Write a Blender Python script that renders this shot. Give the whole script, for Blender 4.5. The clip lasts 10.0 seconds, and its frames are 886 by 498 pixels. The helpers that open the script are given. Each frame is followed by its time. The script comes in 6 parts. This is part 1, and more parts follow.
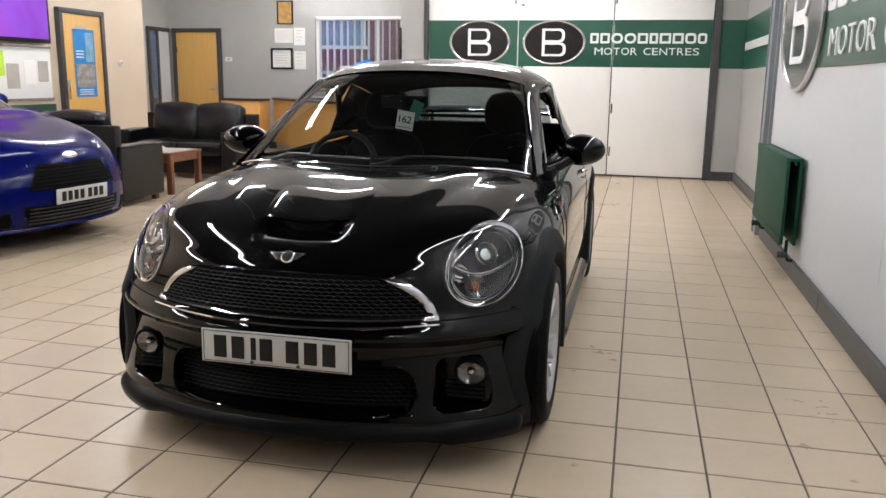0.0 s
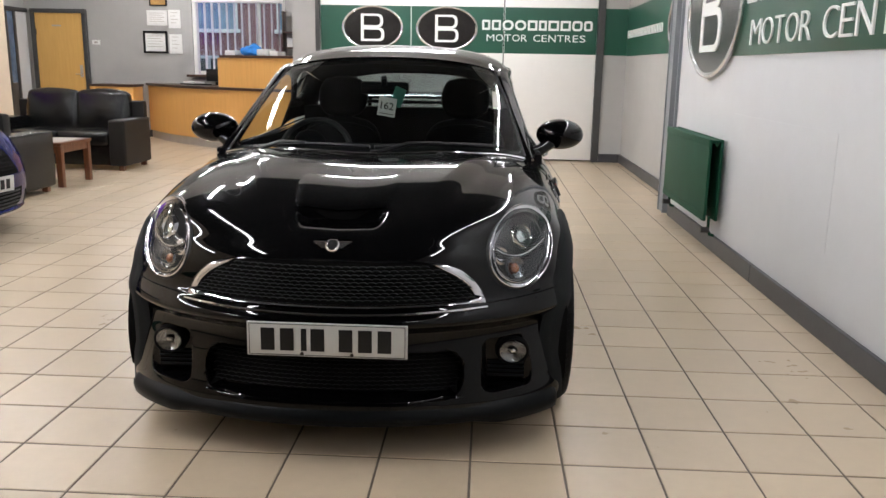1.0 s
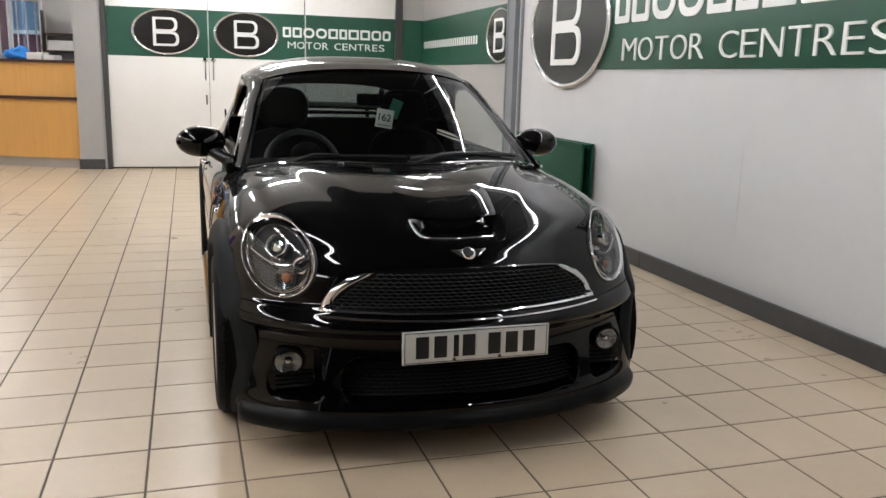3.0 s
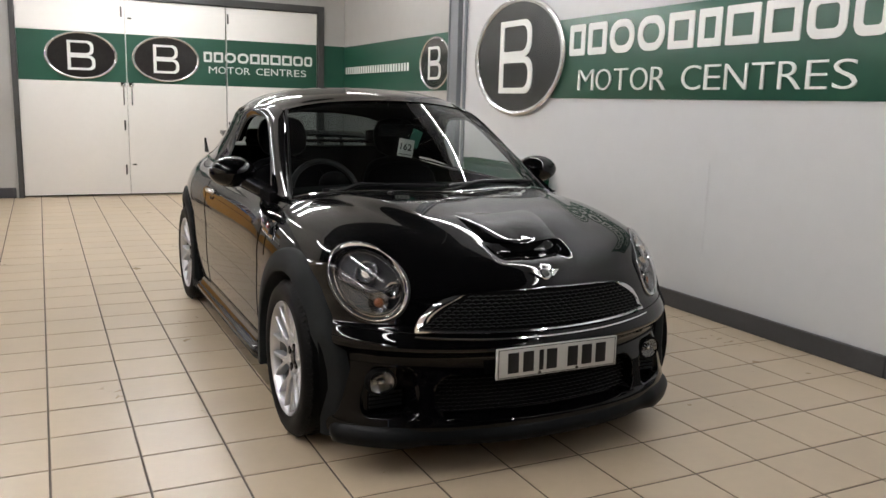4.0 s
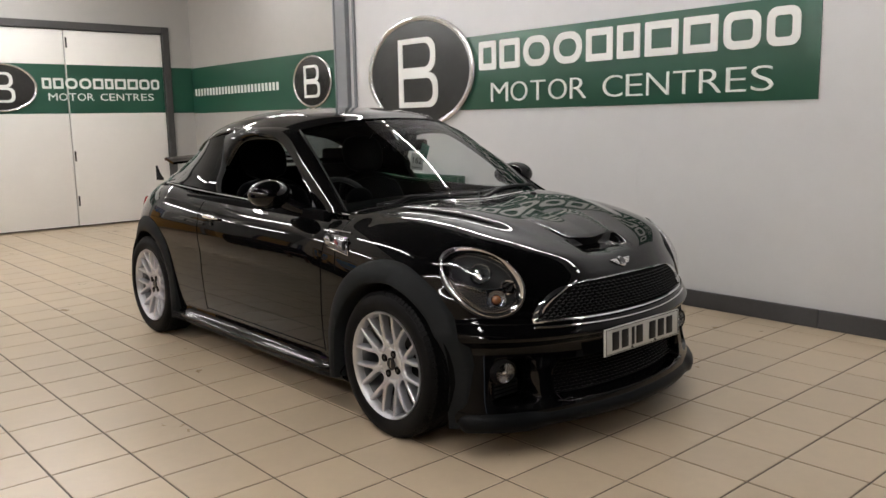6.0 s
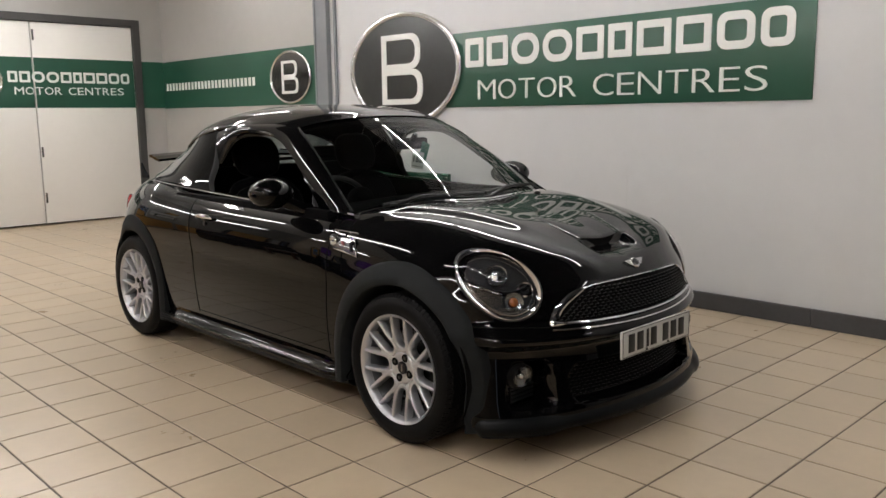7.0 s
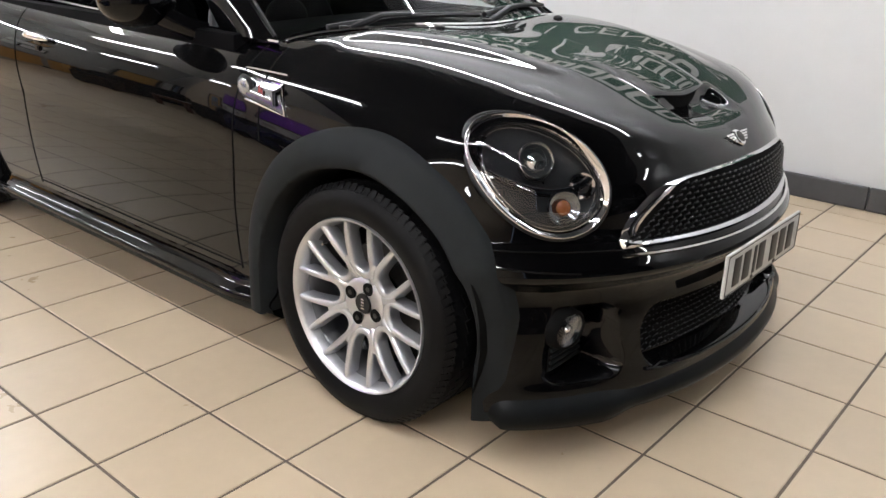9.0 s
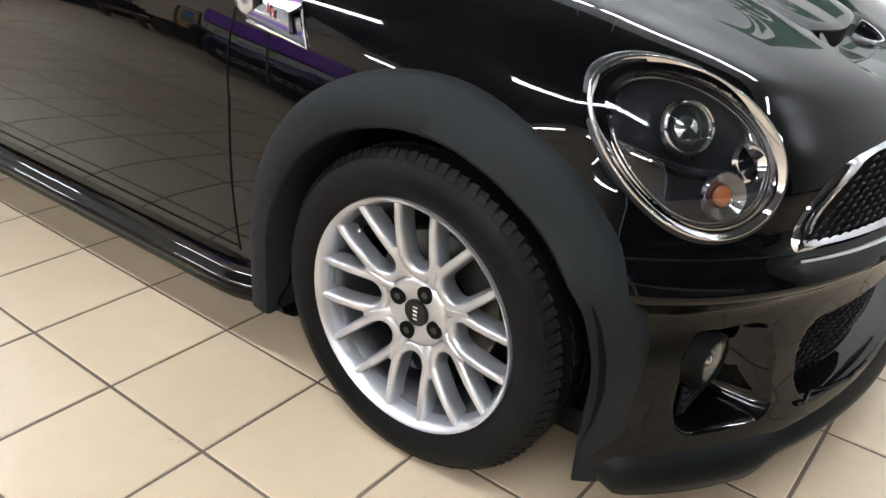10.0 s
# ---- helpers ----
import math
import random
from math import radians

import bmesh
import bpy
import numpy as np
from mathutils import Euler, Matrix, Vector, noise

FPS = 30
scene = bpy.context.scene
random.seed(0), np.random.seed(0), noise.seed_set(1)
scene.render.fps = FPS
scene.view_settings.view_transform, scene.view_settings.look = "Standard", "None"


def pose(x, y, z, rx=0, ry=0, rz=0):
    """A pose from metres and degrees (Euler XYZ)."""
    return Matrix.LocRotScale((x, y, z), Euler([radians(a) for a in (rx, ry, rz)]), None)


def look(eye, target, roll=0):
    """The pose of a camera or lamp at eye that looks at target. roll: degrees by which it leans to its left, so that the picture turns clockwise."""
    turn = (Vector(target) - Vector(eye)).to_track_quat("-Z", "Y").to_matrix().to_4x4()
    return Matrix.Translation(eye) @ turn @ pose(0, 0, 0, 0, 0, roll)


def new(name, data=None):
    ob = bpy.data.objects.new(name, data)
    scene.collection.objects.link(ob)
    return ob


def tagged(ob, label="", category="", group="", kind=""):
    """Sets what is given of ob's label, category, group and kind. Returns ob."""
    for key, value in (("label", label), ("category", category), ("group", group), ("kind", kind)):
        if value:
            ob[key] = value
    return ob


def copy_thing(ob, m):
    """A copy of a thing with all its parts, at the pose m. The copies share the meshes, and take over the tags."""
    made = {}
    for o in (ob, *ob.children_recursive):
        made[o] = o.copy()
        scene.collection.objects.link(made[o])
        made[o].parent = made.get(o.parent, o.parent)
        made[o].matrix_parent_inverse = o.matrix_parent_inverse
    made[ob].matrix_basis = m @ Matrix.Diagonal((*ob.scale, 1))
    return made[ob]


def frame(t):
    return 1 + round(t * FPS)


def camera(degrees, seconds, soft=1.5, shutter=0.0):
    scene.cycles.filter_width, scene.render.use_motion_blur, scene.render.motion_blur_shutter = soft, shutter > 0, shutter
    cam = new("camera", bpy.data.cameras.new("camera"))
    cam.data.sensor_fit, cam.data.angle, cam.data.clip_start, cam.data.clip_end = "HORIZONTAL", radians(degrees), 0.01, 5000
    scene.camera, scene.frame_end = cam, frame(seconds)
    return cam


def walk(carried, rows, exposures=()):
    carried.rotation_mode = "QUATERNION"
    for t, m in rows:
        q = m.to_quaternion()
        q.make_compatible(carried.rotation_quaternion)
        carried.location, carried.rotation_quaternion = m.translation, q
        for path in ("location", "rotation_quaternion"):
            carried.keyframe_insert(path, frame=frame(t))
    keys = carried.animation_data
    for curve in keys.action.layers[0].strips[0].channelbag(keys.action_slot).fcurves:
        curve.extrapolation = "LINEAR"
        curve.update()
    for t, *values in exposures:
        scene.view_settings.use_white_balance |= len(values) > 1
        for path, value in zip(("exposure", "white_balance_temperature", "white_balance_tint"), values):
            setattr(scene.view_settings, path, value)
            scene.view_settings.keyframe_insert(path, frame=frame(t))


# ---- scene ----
cam = camera(56.8, 10.0)
PATH = [
    (0, (-0.024, 0.017, 1.28), (-0.469, 1.924, 0.875), 0.8),
    (0.5, (-0.316, -0.05, 1.281), (-0.58, 1.886, 0.853), 0.8),
    (1, (-0.624, -0.126, 1.278), (-0.721, 1.824, 0.844), 1.0),
    (1.5, (-0.967, -0.199, 1.284), (-0.87, 1.751, 0.85), 1.3),
    (2, (-1.291, -0.167, 1.28), (-1.04, 1.769, 0.847), 1.5),
    (3.5, (-2.38, -0.09, 1.291), (-1.641, 1.729, 0.91), 1.6),
    (4, (-2.749, -0.038, 1.311), (-1.88, 1.73, 0.963), 1.6),
    (4.5, (-3.093, 0.036, 1.32), (-2.091, 1.732, 0.978), 0.8),
    (5, (-3.397, 0.2, 1.299), (-2.281, 1.825, 0.962), -0.1),
    (5.5, (-3.704, 0.332, 1.3), (-2.475, 1.876, 0.974), -1.0),
    (7, (-4.0, 0.593, 1.316), (-2.628, 2.013, 0.995), -0.7),
    (7.5, (-3.734, 0.829, 1.289), (-2.36, 2.227, 0.892), -1.1),
    (8, (-3.524, 1.119, 1.265), (-2.145, 2.477, 0.762), 0.0),
    (8.5, (-3.389, 1.422, 1.225), (-1.974, 2.715, 0.655), 0.8),
    (9, (-3.197, 1.689, 1.157), (-1.756, 2.883, 0.452), 2.1),
    (9.5, (-3.053, 1.925, 1.104), (-1.625, 3.054, 0.276), 3.4),
    (10, (-2.907, 2.239, 1.075), (-1.455, 3.286, 0.184), 4.3),
]
walk(cam, [(t, look(eye, target, roll)) for t, eye, target, roll in PATH],
     exposures=[(0, -0.10, 6330, 12), (1, -0.09, 6330, 12), (2, -0.10, 6330, 12), (3.5, -0.42, 6420, 11), (4, -0.48, 6500, 11), (5.5, -0.56, 6650, 12),
                (7, -0.59, 6750, 12), (7.5, -0.44, 6680, 12), (8.5, 0.0, 6400, 12), (9, 0.28, 6280, 11), (9.5, 0.48, 6150, 10), (10, 0.66, 6020, 8)])


# ---- world and light ----
world = bpy.data.worlds.new("world")
scene.world = world
world.use_nodes = True
world.node_tree.nodes["Background"].inputs["Color"].default_value = (0.6, 0.7, 0.9, 1)
world.node_tree.nodes["Background"].inputs["Strength"].default_value = 2.1
TUBE_POWER = 118.0
CEIL, LAMP_Z = 4.7, 3.35

# ---- materials ----
MATS = {}


def mat(name, color, rough=0.5, metal=0.0, coat=0.0, vary=0.0, scale=6.0, bump=0.0, bump_scale=60.0, emit=0.0, spec=0.5,
        island=0.0, stain=None, rough_vary=0.0, coat_rough=0.03, coat_ior=1.5):
    """A procedural surface with variation at two scales, fine relief and uneven gloss."""
    if name in MATS:
        return MATS[name]
    m = bpy.data.materials.new(name)
    m.use_nodes = True
    nt = m.node_tree
    b = nt.nodes["Principled BSDF"]
    b.inputs["Base Color"].default_value = (*color, 1)
    b.inputs["Roughness"].default_value = rough
    b.inputs["Metallic"].default_value = metal
    b.inputs["Coat Weight"].default_value = coat
    b.inputs["Coat Roughness"].default_value = coat_rough
    b.inputs["Coat IOR"].default_value = coat_ior
    b.inputs["Specular IOR Level"].default_value = spec
    if emit:
        b.inputs["Emission Color"].default_value = (*color, 1)
        b.inputs["Emission Strength"].default_value = emit
    link = nt.links.new
    tc = nt.nodes.new("ShaderNodeTexCoord")
    geo = nt.nodes.new("ShaderNodeNewGeometry")
    if vary or stain or rough_vary:
        n1 = nt.nodes.new("ShaderNodeTexNoise")
        n1.inputs["Scale"].default_value = scale
        n1.inputs["Detail"].default_value = 5
        n2 = nt.nodes.new("ShaderNodeTexNoise")
        n2.inputs["Scale"].default_value = scale * 9
        n2.inputs["Detail"].default_value = 3
        link(geo.outputs["Position"], n1.inputs["Vector"])
        link(geo.outputs["Position"], n2.inputs["Vector"])
        add = nt.nodes.new("ShaderNodeMath")
        add.operation = "MULTIPLY_ADD"
        add.inputs[1].default_value = 0.45
        link(n2.outputs["Fac"], add.inputs[0])
        link(n1.outputs["Fac"], add.inputs[2])
        last = add.outputs[0]
        if island:
            info = nt.nodes.new("ShaderNodeObjectInfo")
            mix = nt.nodes.new("ShaderNodeMath")
            mix.operation = "MULTIPLY_ADD"
            mix.inputs[1].default_value = island
            isl = nt.nodes.new("ShaderNodeMath")
            link(info.outputs["Random"], isl.inputs[0])
            link(geo.outputs["Random Per Island"], isl.inputs[1])
            fr = nt.nodes.new("ShaderNodeMath")
            fr.operation = "FRACT"
            link(isl.outputs[0], fr.inputs[0])
            link(fr.outputs[0], mix.inputs[0])
            link(last, mix.inputs[2])
            last = mix.outputs[0]
        mr = nt.nodes.new("ShaderNodeMapRange")
        mr.inputs["From Min"].default_value = 0.35
        mr.inputs["From Max"].default_value = 1.1 + island * 0.6
        link(last, mr.inputs["Value"])
        ramp = nt.nodes.new("ShaderNodeMix")
        ramp.data_type = "RGBA"
        lo = [max(c * (1 - vary), 0) for c in color]
        hi = [min(c * (1 + vary), 1) for c in color]
        ramp.inputs[6].default_value = (*(stain or lo), 1)
        ramp.inputs[7].default_value = (*hi, 1)
        link(mr.outputs[0], ramp.inputs[0])
        if vary:
            link(ramp.outputs[2], b.inputs["Base Color"])
        if rough_vary:
            rr = nt.nodes.new("ShaderNodeMapRange")
            rr.inputs["From Min"].default_value = 0.3
            rr.inputs["From Max"].default_value = 1.1
            rr.inputs["To Min"].default_value = max(rough - rough_vary, 0.02)
            rr.inputs["To Max"].default_value = min(rough + rough_vary, 1)
            link(add.outputs[0], rr.inputs["Value"])
            link(rr.outputs[0], b.inputs["Roughness"])
    if bump:
        nb = nt.nodes.new("ShaderNodeTexNoise")
        nb.inputs["Scale"].default_value = bump_scale
        nb.inputs["Detail"].default_value = 4
        link(geo.outputs["Position"], nb.inputs["Vector"])
        bp = nt.nodes.new("ShaderNodeBump")
        bp.inputs["Strength"].default_value = bump
        bp.inputs["Distance"].default_value = 0.004
        link(nb.outputs["Fac"], bp.inputs["Height"])
        link(bp.outputs["Normal"], b.inputs["Normal"])
    MATS[name] = m
    return m


def glass(name, tint, gloss=1.0, rough=0.0):
    """Thin glass: tinted see-through with a mirror layer that Fresnel drives."""
    if name in MATS:
        return MATS[name]
    m = bpy.data.materials.new(name)
    m.use_nodes = True
    nt = m.node_tree
    nt.nodes.remove(nt.nodes["Principled BSDF"])
    out = nt.nodes["Material Output"]
    tr = nt.nodes.new("ShaderNodeBsdfTransparent")
    tr.inputs[0].default_value = (*tint, 1)
    gl = nt.nodes.new("ShaderNodeBsdfGlossy")
    gl.inputs["Roughness"].default_value = rough
    gl.inputs["Color"].default_value = (gloss, gloss, gloss, 1)
    lw = nt.nodes.new("ShaderNodeLayerWeight")
    lw.inputs["Blend"].default_value = 0.5
    power = nt.nodes.new("ShaderNodeMath")
    power.operation = "POWER"
    power.inputs[1].default_value = 5.0
    nt.links.new(lw.outputs["Facing"], power.inputs[0])
    fr = nt.nodes.new("ShaderNodeMath")
    fr.operation = "MULTIPLY_ADD"
    fr.inputs[1].default_value = 0.94
    fr.inputs[2].default_value = 0.06
    nt.links.new(power.outputs[0], fr.inputs[0])
    mx = nt.nodes.new("ShaderNodeMixShader")
    nt.links.new(fr.outputs[0], mx.inputs[0])
    nt.links.new(tr.outputs[0], mx.inputs[1])
    nt.links.new(gl.outputs[0], mx.inputs[2])
    nt.links.new(mx.outputs[0], out.inputs["Surface"])
    MATS[name] = m
    return m


def wood(name, a, b, rough=0.4, scale=1.0, axis="z"):
    """Veneer: long streaks of grain along one axis."""
    if name in MATS:
        return MATS[name]
    m = mat(name, a, rough, bump=0.05, bump_scale=150)
    nt = m.node_tree
    geo = nt.nodes.new("ShaderNodeNewGeometry")
    mp = nt.nodes.new("ShaderNodeMapping")
    s = {"z": (14, 14, 0.9), "x": (0.9, 14, 14), "y": (14, 0.9, 14)}[axis]
    mp.inputs["Scale"].default_value = [v * scale for v in s]
    n = nt.nodes.new("ShaderNodeTexNoise")
    n.inputs["Scale"].default_value = 2.2
    n.inputs["Detail"].default_value = 7
    n.inputs["Distortion"].default_value = 0.6
    mx = nt.nodes.new("ShaderNodeMix")
    mx.data_type = "RGBA"
    mx.inputs[6].default_value = (*b, 1)
    mx.inputs[7].default_value = (*a, 1)
    nt.links.new(geo.outputs["Position"], mp.inputs["Vector"])
    nt.links.new(mp.outputs[0], n.inputs["Vector"])
    mr = nt.nodes.new("ShaderNodeMapRange")
    mr.inputs["From Min"].default_value = 0.35
    mr.inputs["From Max"].default_value = 0.62
    nt.links.new(n.outputs["Fac"], mr.inputs["Value"])
    nt.links.new(mr.outputs[0], mx.inputs[0])
    nt.links.new(mx.outputs[2], nt.nodes["Principled BSDF"].inputs["Base Color"])
    return m


TILE = mat("tile", (0.504, 0.405, 0.288), 0.30, vary=0.12, scale=2.2, island=0.35, bump=0.012, bump_scale=6, rough_vary=0.05)
GROUT = mat("grout", (0.11, 0.085, 0.065), 0.8, vary=0.3, scale=5)
WALL = mat("wall_paint", (0.615, 0.625, 0.64), 0.55, vary=0.05, scale=0.9, bump=0.12, bump_scale=40)
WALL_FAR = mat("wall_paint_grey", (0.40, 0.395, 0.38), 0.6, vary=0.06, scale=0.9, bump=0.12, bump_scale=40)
WALL_TAN = mat("wall_paint_cream", (0.64, 0.53, 0.41), 0.6, vary=0.05, scale=1.1, bump=0.1, bump_scale=40)
DOOR_WHITE = mat("door_white", (0.87, 0.86, 0.83), 0.32, vary=0.03, scale=1.5, bump=0.04, bump_scale=20)
# two tones for the unseen ceiling, chosen for what the car paint reflects
CEILING_PALE_REFLECT = mat("ceiling_pale_reflect", (0.70, 0.69, 0.67), 0.7, vary=0.05, scale=1.0, bump=0.1, bump_scale=70)
CEILING = mat("ceiling_dark_reflect", (0.032, 0.032, 0.034), 0.7, vary=0.05, scale=1.0, bump=0.1, bump_scale=70)
SKIRT = mat("skirting_dark", (0.055, 0.055, 0.06), 0.42, vary=0.25, scale=4, bump=0.05)
FRAME_DARK = mat("frame_dark", (0.05, 0.05, 0.05), 0.45, vary=0.2, scale=5)
COLUMN = mat("column_grey", (0.20, 0.215, 0.235), 0.4, vary=0.1, scale=4)
GREEN = mat("sign_green", (0.012, 0.075, 0.046), 0.35, vary=0.08, scale=2)
GREEN_RAD = mat("radiator_green", (0.005, 0.052, 0.027), 0.6, spec=0.2, vary=0.15, scale=5, bump=0.03)
SIGN_WHITE = mat("sign_white", (0.80, 0.82, 0.80), 0.4, vary=0.03, scale=8)
SIGN_SILVER = mat("sign_silver", (0.62, 0.62, 0.62), 0.25, metal=0.85, vary=0.1, scale=5)
# emblem black lifted to grey, the floor's reflection put into the colour
SIGN_BLACK_SHEEN = mat("sign_black_sheen", (0.045, 0.047, 0.047), 0.24, metal=0.5, vary=0.3, scale=2)
SIGN_BLACK = mat("sign_black", (0.022, 0.020, 0.019), 0.14, vary=0.4, scale=3)
PAINT = mat("car_paint_black", (0.0012, 0.0012, 0.0014), 0.22, vary=0.25, scale=30, spec=0.008, coat=1.0, coat_rough=0.018, coat_ior=1.32)
BLUE = mat("car_paint_blue", (0.002, 0.0045, 0.075), 0.13, vary=0.12, scale=40, spec=0.18)
PLASTIC = mat("black_plastic", (0.0115, 0.0128, 0.0138), 0.55, spec=0.07, vary=0.15, scale=20, bump=0.05, bump_scale=500)
LIP = mat("lip_plastic", (0.0040, 0.0046, 0.0052), 0.36, spec=0.08, vary=0.15, scale=12, bump=0.02, bump_scale=300)
VOID = mat("void_black", (0.002, 0.002, 0.002), 0.8, spec=0.1, vary=0.3, scale=10)
RING_CHROME = mat("ring_chrome", (0.58, 0.58, 0.60), 0.045, metal=1.0, vary=0.05, scale=12)
SATIN_CHROME = mat("satin_chrome", (0.52, 0.52, 0.52), 0.2, metal=1.0, vary=0.05, scale=20)
CHROME = mat("chrome", (0.80, 0.80, 0.80), 0.06, metal=1.0, vary=0.03, scale=9)
GRILLE_BLACK = mat("grille_black", (0.003, 0.003, 0.0034), 0.42, spec=0.22, vary=0.2, scale=30)
RUBBER = mat("tyre_rubber", (0.0036, 0.0036, 0.004), 0.55, spec=0.09, vary=0.3, scale=15, bump=0.05, bump_scale=200)
ALLOY = mat("alloy_silver", (0.52, 0.53, 0.56), 0.30, metal=0.85, vary=0.05, scale=25, bump=0.02, bump_scale=150)
STEEL = mat("brake_steel", (0.06, 0.058, 0.055), 0.4, metal=0.8, vary=0.2, scale=20)
PLATE = mat("plate_white", (0.56, 0.57, 0.56), 0.3, vary=0.04, scale=25)
INK = mat("ink_black", (0.006, 0.006, 0.007), 0.4, spec=0.3, vary=0.2, scale=20)
SCREEN_GLASS = glass("screen_glass", (0.60, 0.64, 0.62), gloss=0.62)
QUARTER_GLASS = mat("privacy_glass", (0.0015, 0.0018, 0.002), 0.03, spec=0.25, vary=0.2, scale=20)
DOOR_GLASS = glass("door_glass", (0.40, 0.45, 0.44), gloss=0.7)
SIDE_GLASS = glass("tinted_glass", (0.27, 0.31, 0.32), gloss=0.7)
LENS = glass("lamp_lens", (0.94, 0.95, 0.96), gloss=0.85)
CLEAR = glass("clear_glass", (0.88, 0.93, 0.92))
TRIM = mat("cabin_black", (0.004, 0.004, 0.0045), 0.6, spec=0.02, vary=0.3, scale=18)
CABIN_GREY = mat("cabin_grey", (0.03, 0.03, 0.032), 0.4, spec=0.3, vary=0.2, scale=20)
SEAT = mat("seat_black", (0.0035, 0.0035, 0.004), 0.5, spec=0.02, vary=0.3, scale=20)
AMBER = mat("amber_lens", (0.19, 0.055, 0.016), 0.2, vary=0.15, scale=60, coat=0.6)
SMOKED = mat("smoked_reflector", (0.006, 0.0065, 0.008), 0.4, spec=0.25, vary=0.1, scale=8)
LAMP_CUP = mat("lamp_cup", (0.20, 0.205, 0.215), 0.16, metal=1.0, vary=0.05, scale=10)
REFLECTOR = mat("lamp_reflector", (0.62, 0.63, 0.65), 0.22, metal=0.8, vary=0.2, scale=60)
LAMP_DARK = mat("lamp_dark", (0.004, 0.0045, 0.0055), 0.18, spec=0.4, vary=0.3, scale=40)
LEATHER = mat("leather_black", (0.0035, 0.0035, 0.0036), 0.24, spec=0.34, vary=0.3, scale=9, bump=0.35, bump_scale=90)
LEATHER_SIDE = mat("leather_brown", (0.011, 0.010, 0.0095), 0.5, spec=0.2, vary=0.25, scale=7, bump=0.3, bump_scale=90)
OAK = wood("veneer_oak", (0.76, 0.42, 0.125), (0.715, 0.39, 0.115), 0.38)
OAK_DOOR = wood("veneer_door", (0.70, 0.42, 0.125), (0.66, 0.385, 0.112), 0.4)
DARK_WOOD = wood("dark_wood", (0.16, 0.055, 0.022), (0.10, 0.035, 0.015), 0.35)
EDGE_BROWN = mat("worktop_brown", (0.06, 0.030, 0.018), 0.3, vary=0.3, scale=8)
PLINTH = mat("plinth_grey", (0.45, 0.42, 0.38), 0.35, vary=0.1, scale=6)
PAPER = mat("paper", (0.78, 0.78, 0.76), 0.7, vary=0.03, scale=20)
POSTER_BLUE = mat("poster_blue", (0.02, 0.24, 0.62), 0.35, vary=0.2, scale=8)
TUBE = mat("fluorescent_tube", (0.965, 0.960, 0.950), 0.4, emit=TUBE_POWER)
# glossy near-black for the unseen south wall, darkens reflections in the car's front
DARK_UNSEEN = mat("dark_unseen_wall", (0.012, 0.013, 0.016), 0.12, vary=0.2, scale=1.5)
# the alloy silver again, darkened for the shade deep inside the wheel
BARREL_SHADED = mat("wheel_barrel_shaded", (0.20, 0.205, 0.215), 0.34, metal=0.85, vary=0.1, scale=20)
FITTING = mat("light_fitting", (0.75, 0.75, 0.74), 0.4, vary=0.05, scale=8)


# ---- mesh helpers ----
def finish(name, bm, material, smooth=40):
    me = bpy.data.meshes.new(name)
    bmesh.ops.recalc_face_normals(bm, faces=bm.faces[:])
    for f in bm.faces:
        f.smooth = smooth > 0
    if smooth:
        for e in bm.edges:
            if len(e.link_faces) == 2 and e.calc_face_angle(0) > radians(smooth):
                e.smooth = False
    bm.to_mesh(me)
    bm.free()
    me.materials.append(material)
    return me


def part(name, bm, material, parent, label="", smooth=40, at=None):
    ob = new(name, finish(name, bm, material, smooth))
    ob.parent = parent
    if at is not None:
        ob.matrix_local = at
    if label:
        tagged(ob, label)
    return ob


def thing(name, label, category, group="", m=None):
    ob = new(name)
    ob.empty_display_size = 0.2
    tagged(ob, label, category, group)
    if m is not None:
        ob.matrix_world = m
    return ob


def setting(name, bm, material, label="", smooth=0):
    return tagged(new(name, finish(name, bm, material, smooth)), label, kind="structure")


def box(x0, x1, y0, y1, z0, z1, bevel=0.0, bm=None, seg=2):
    own = bmesh.new()
    bmesh.ops.create_cube(own, size=1)
    for v in own.verts:
        v.co = Vector(((x0 + x1) / 2 + v.co.x * (x1 - x0), (y0 + y1) / 2 + v.co.y * (y1 - y0), (z0 + z1) / 2 + v.co.z * (z1 - z0)))
    if bevel:
        bmesh.ops.bevel(own, geom=own.edges[:], offset=bevel, segments=seg, profile=0.6, affect="EDGES")
    if bm is None:
        return own
    return join(bm, own)


def join(bm, other, m=None):
    if m is not None:
        bmesh.ops.transform(other, matrix=m, verts=other.verts[:])
    me = bpy.data.meshes.new("tmp")
    other.to_mesh(me)
    other.free()
    bm.from_mesh(me)
    bpy.data.meshes.remove(me)
    return bm


def cyl(r, h, seg=24, r2=None, m=None, bm=None, bevel=0.0):
    own = bmesh.new()
    bmesh.ops.create_cone(own, cap_ends=True, segments=seg, radius1=r, radius2=r if r2 is None else r2, depth=h)
    if bevel:
        rim = [e for e in own.edges if any(len(f.verts) > 4 for f in e.link_faces)]
        bmesh.ops.bevel(own, geom=rim, offset=bevel, segments=2, affect="EDGES")
    if m is not None:
        bmesh.ops.transform(own, matrix=m, verts=own.verts[:])
    return own if bm is None else join(bm, own)


def ball(r, m=None, u=24, v=14):
    own = bmesh.new()
    bmesh.ops.create_uvsphere(own, u_segments=u, v_segments=v, radius=r)
    if m is not None:
        bmesh.ops.transform(own, matrix=m, verts=own.verts[:])
    return own


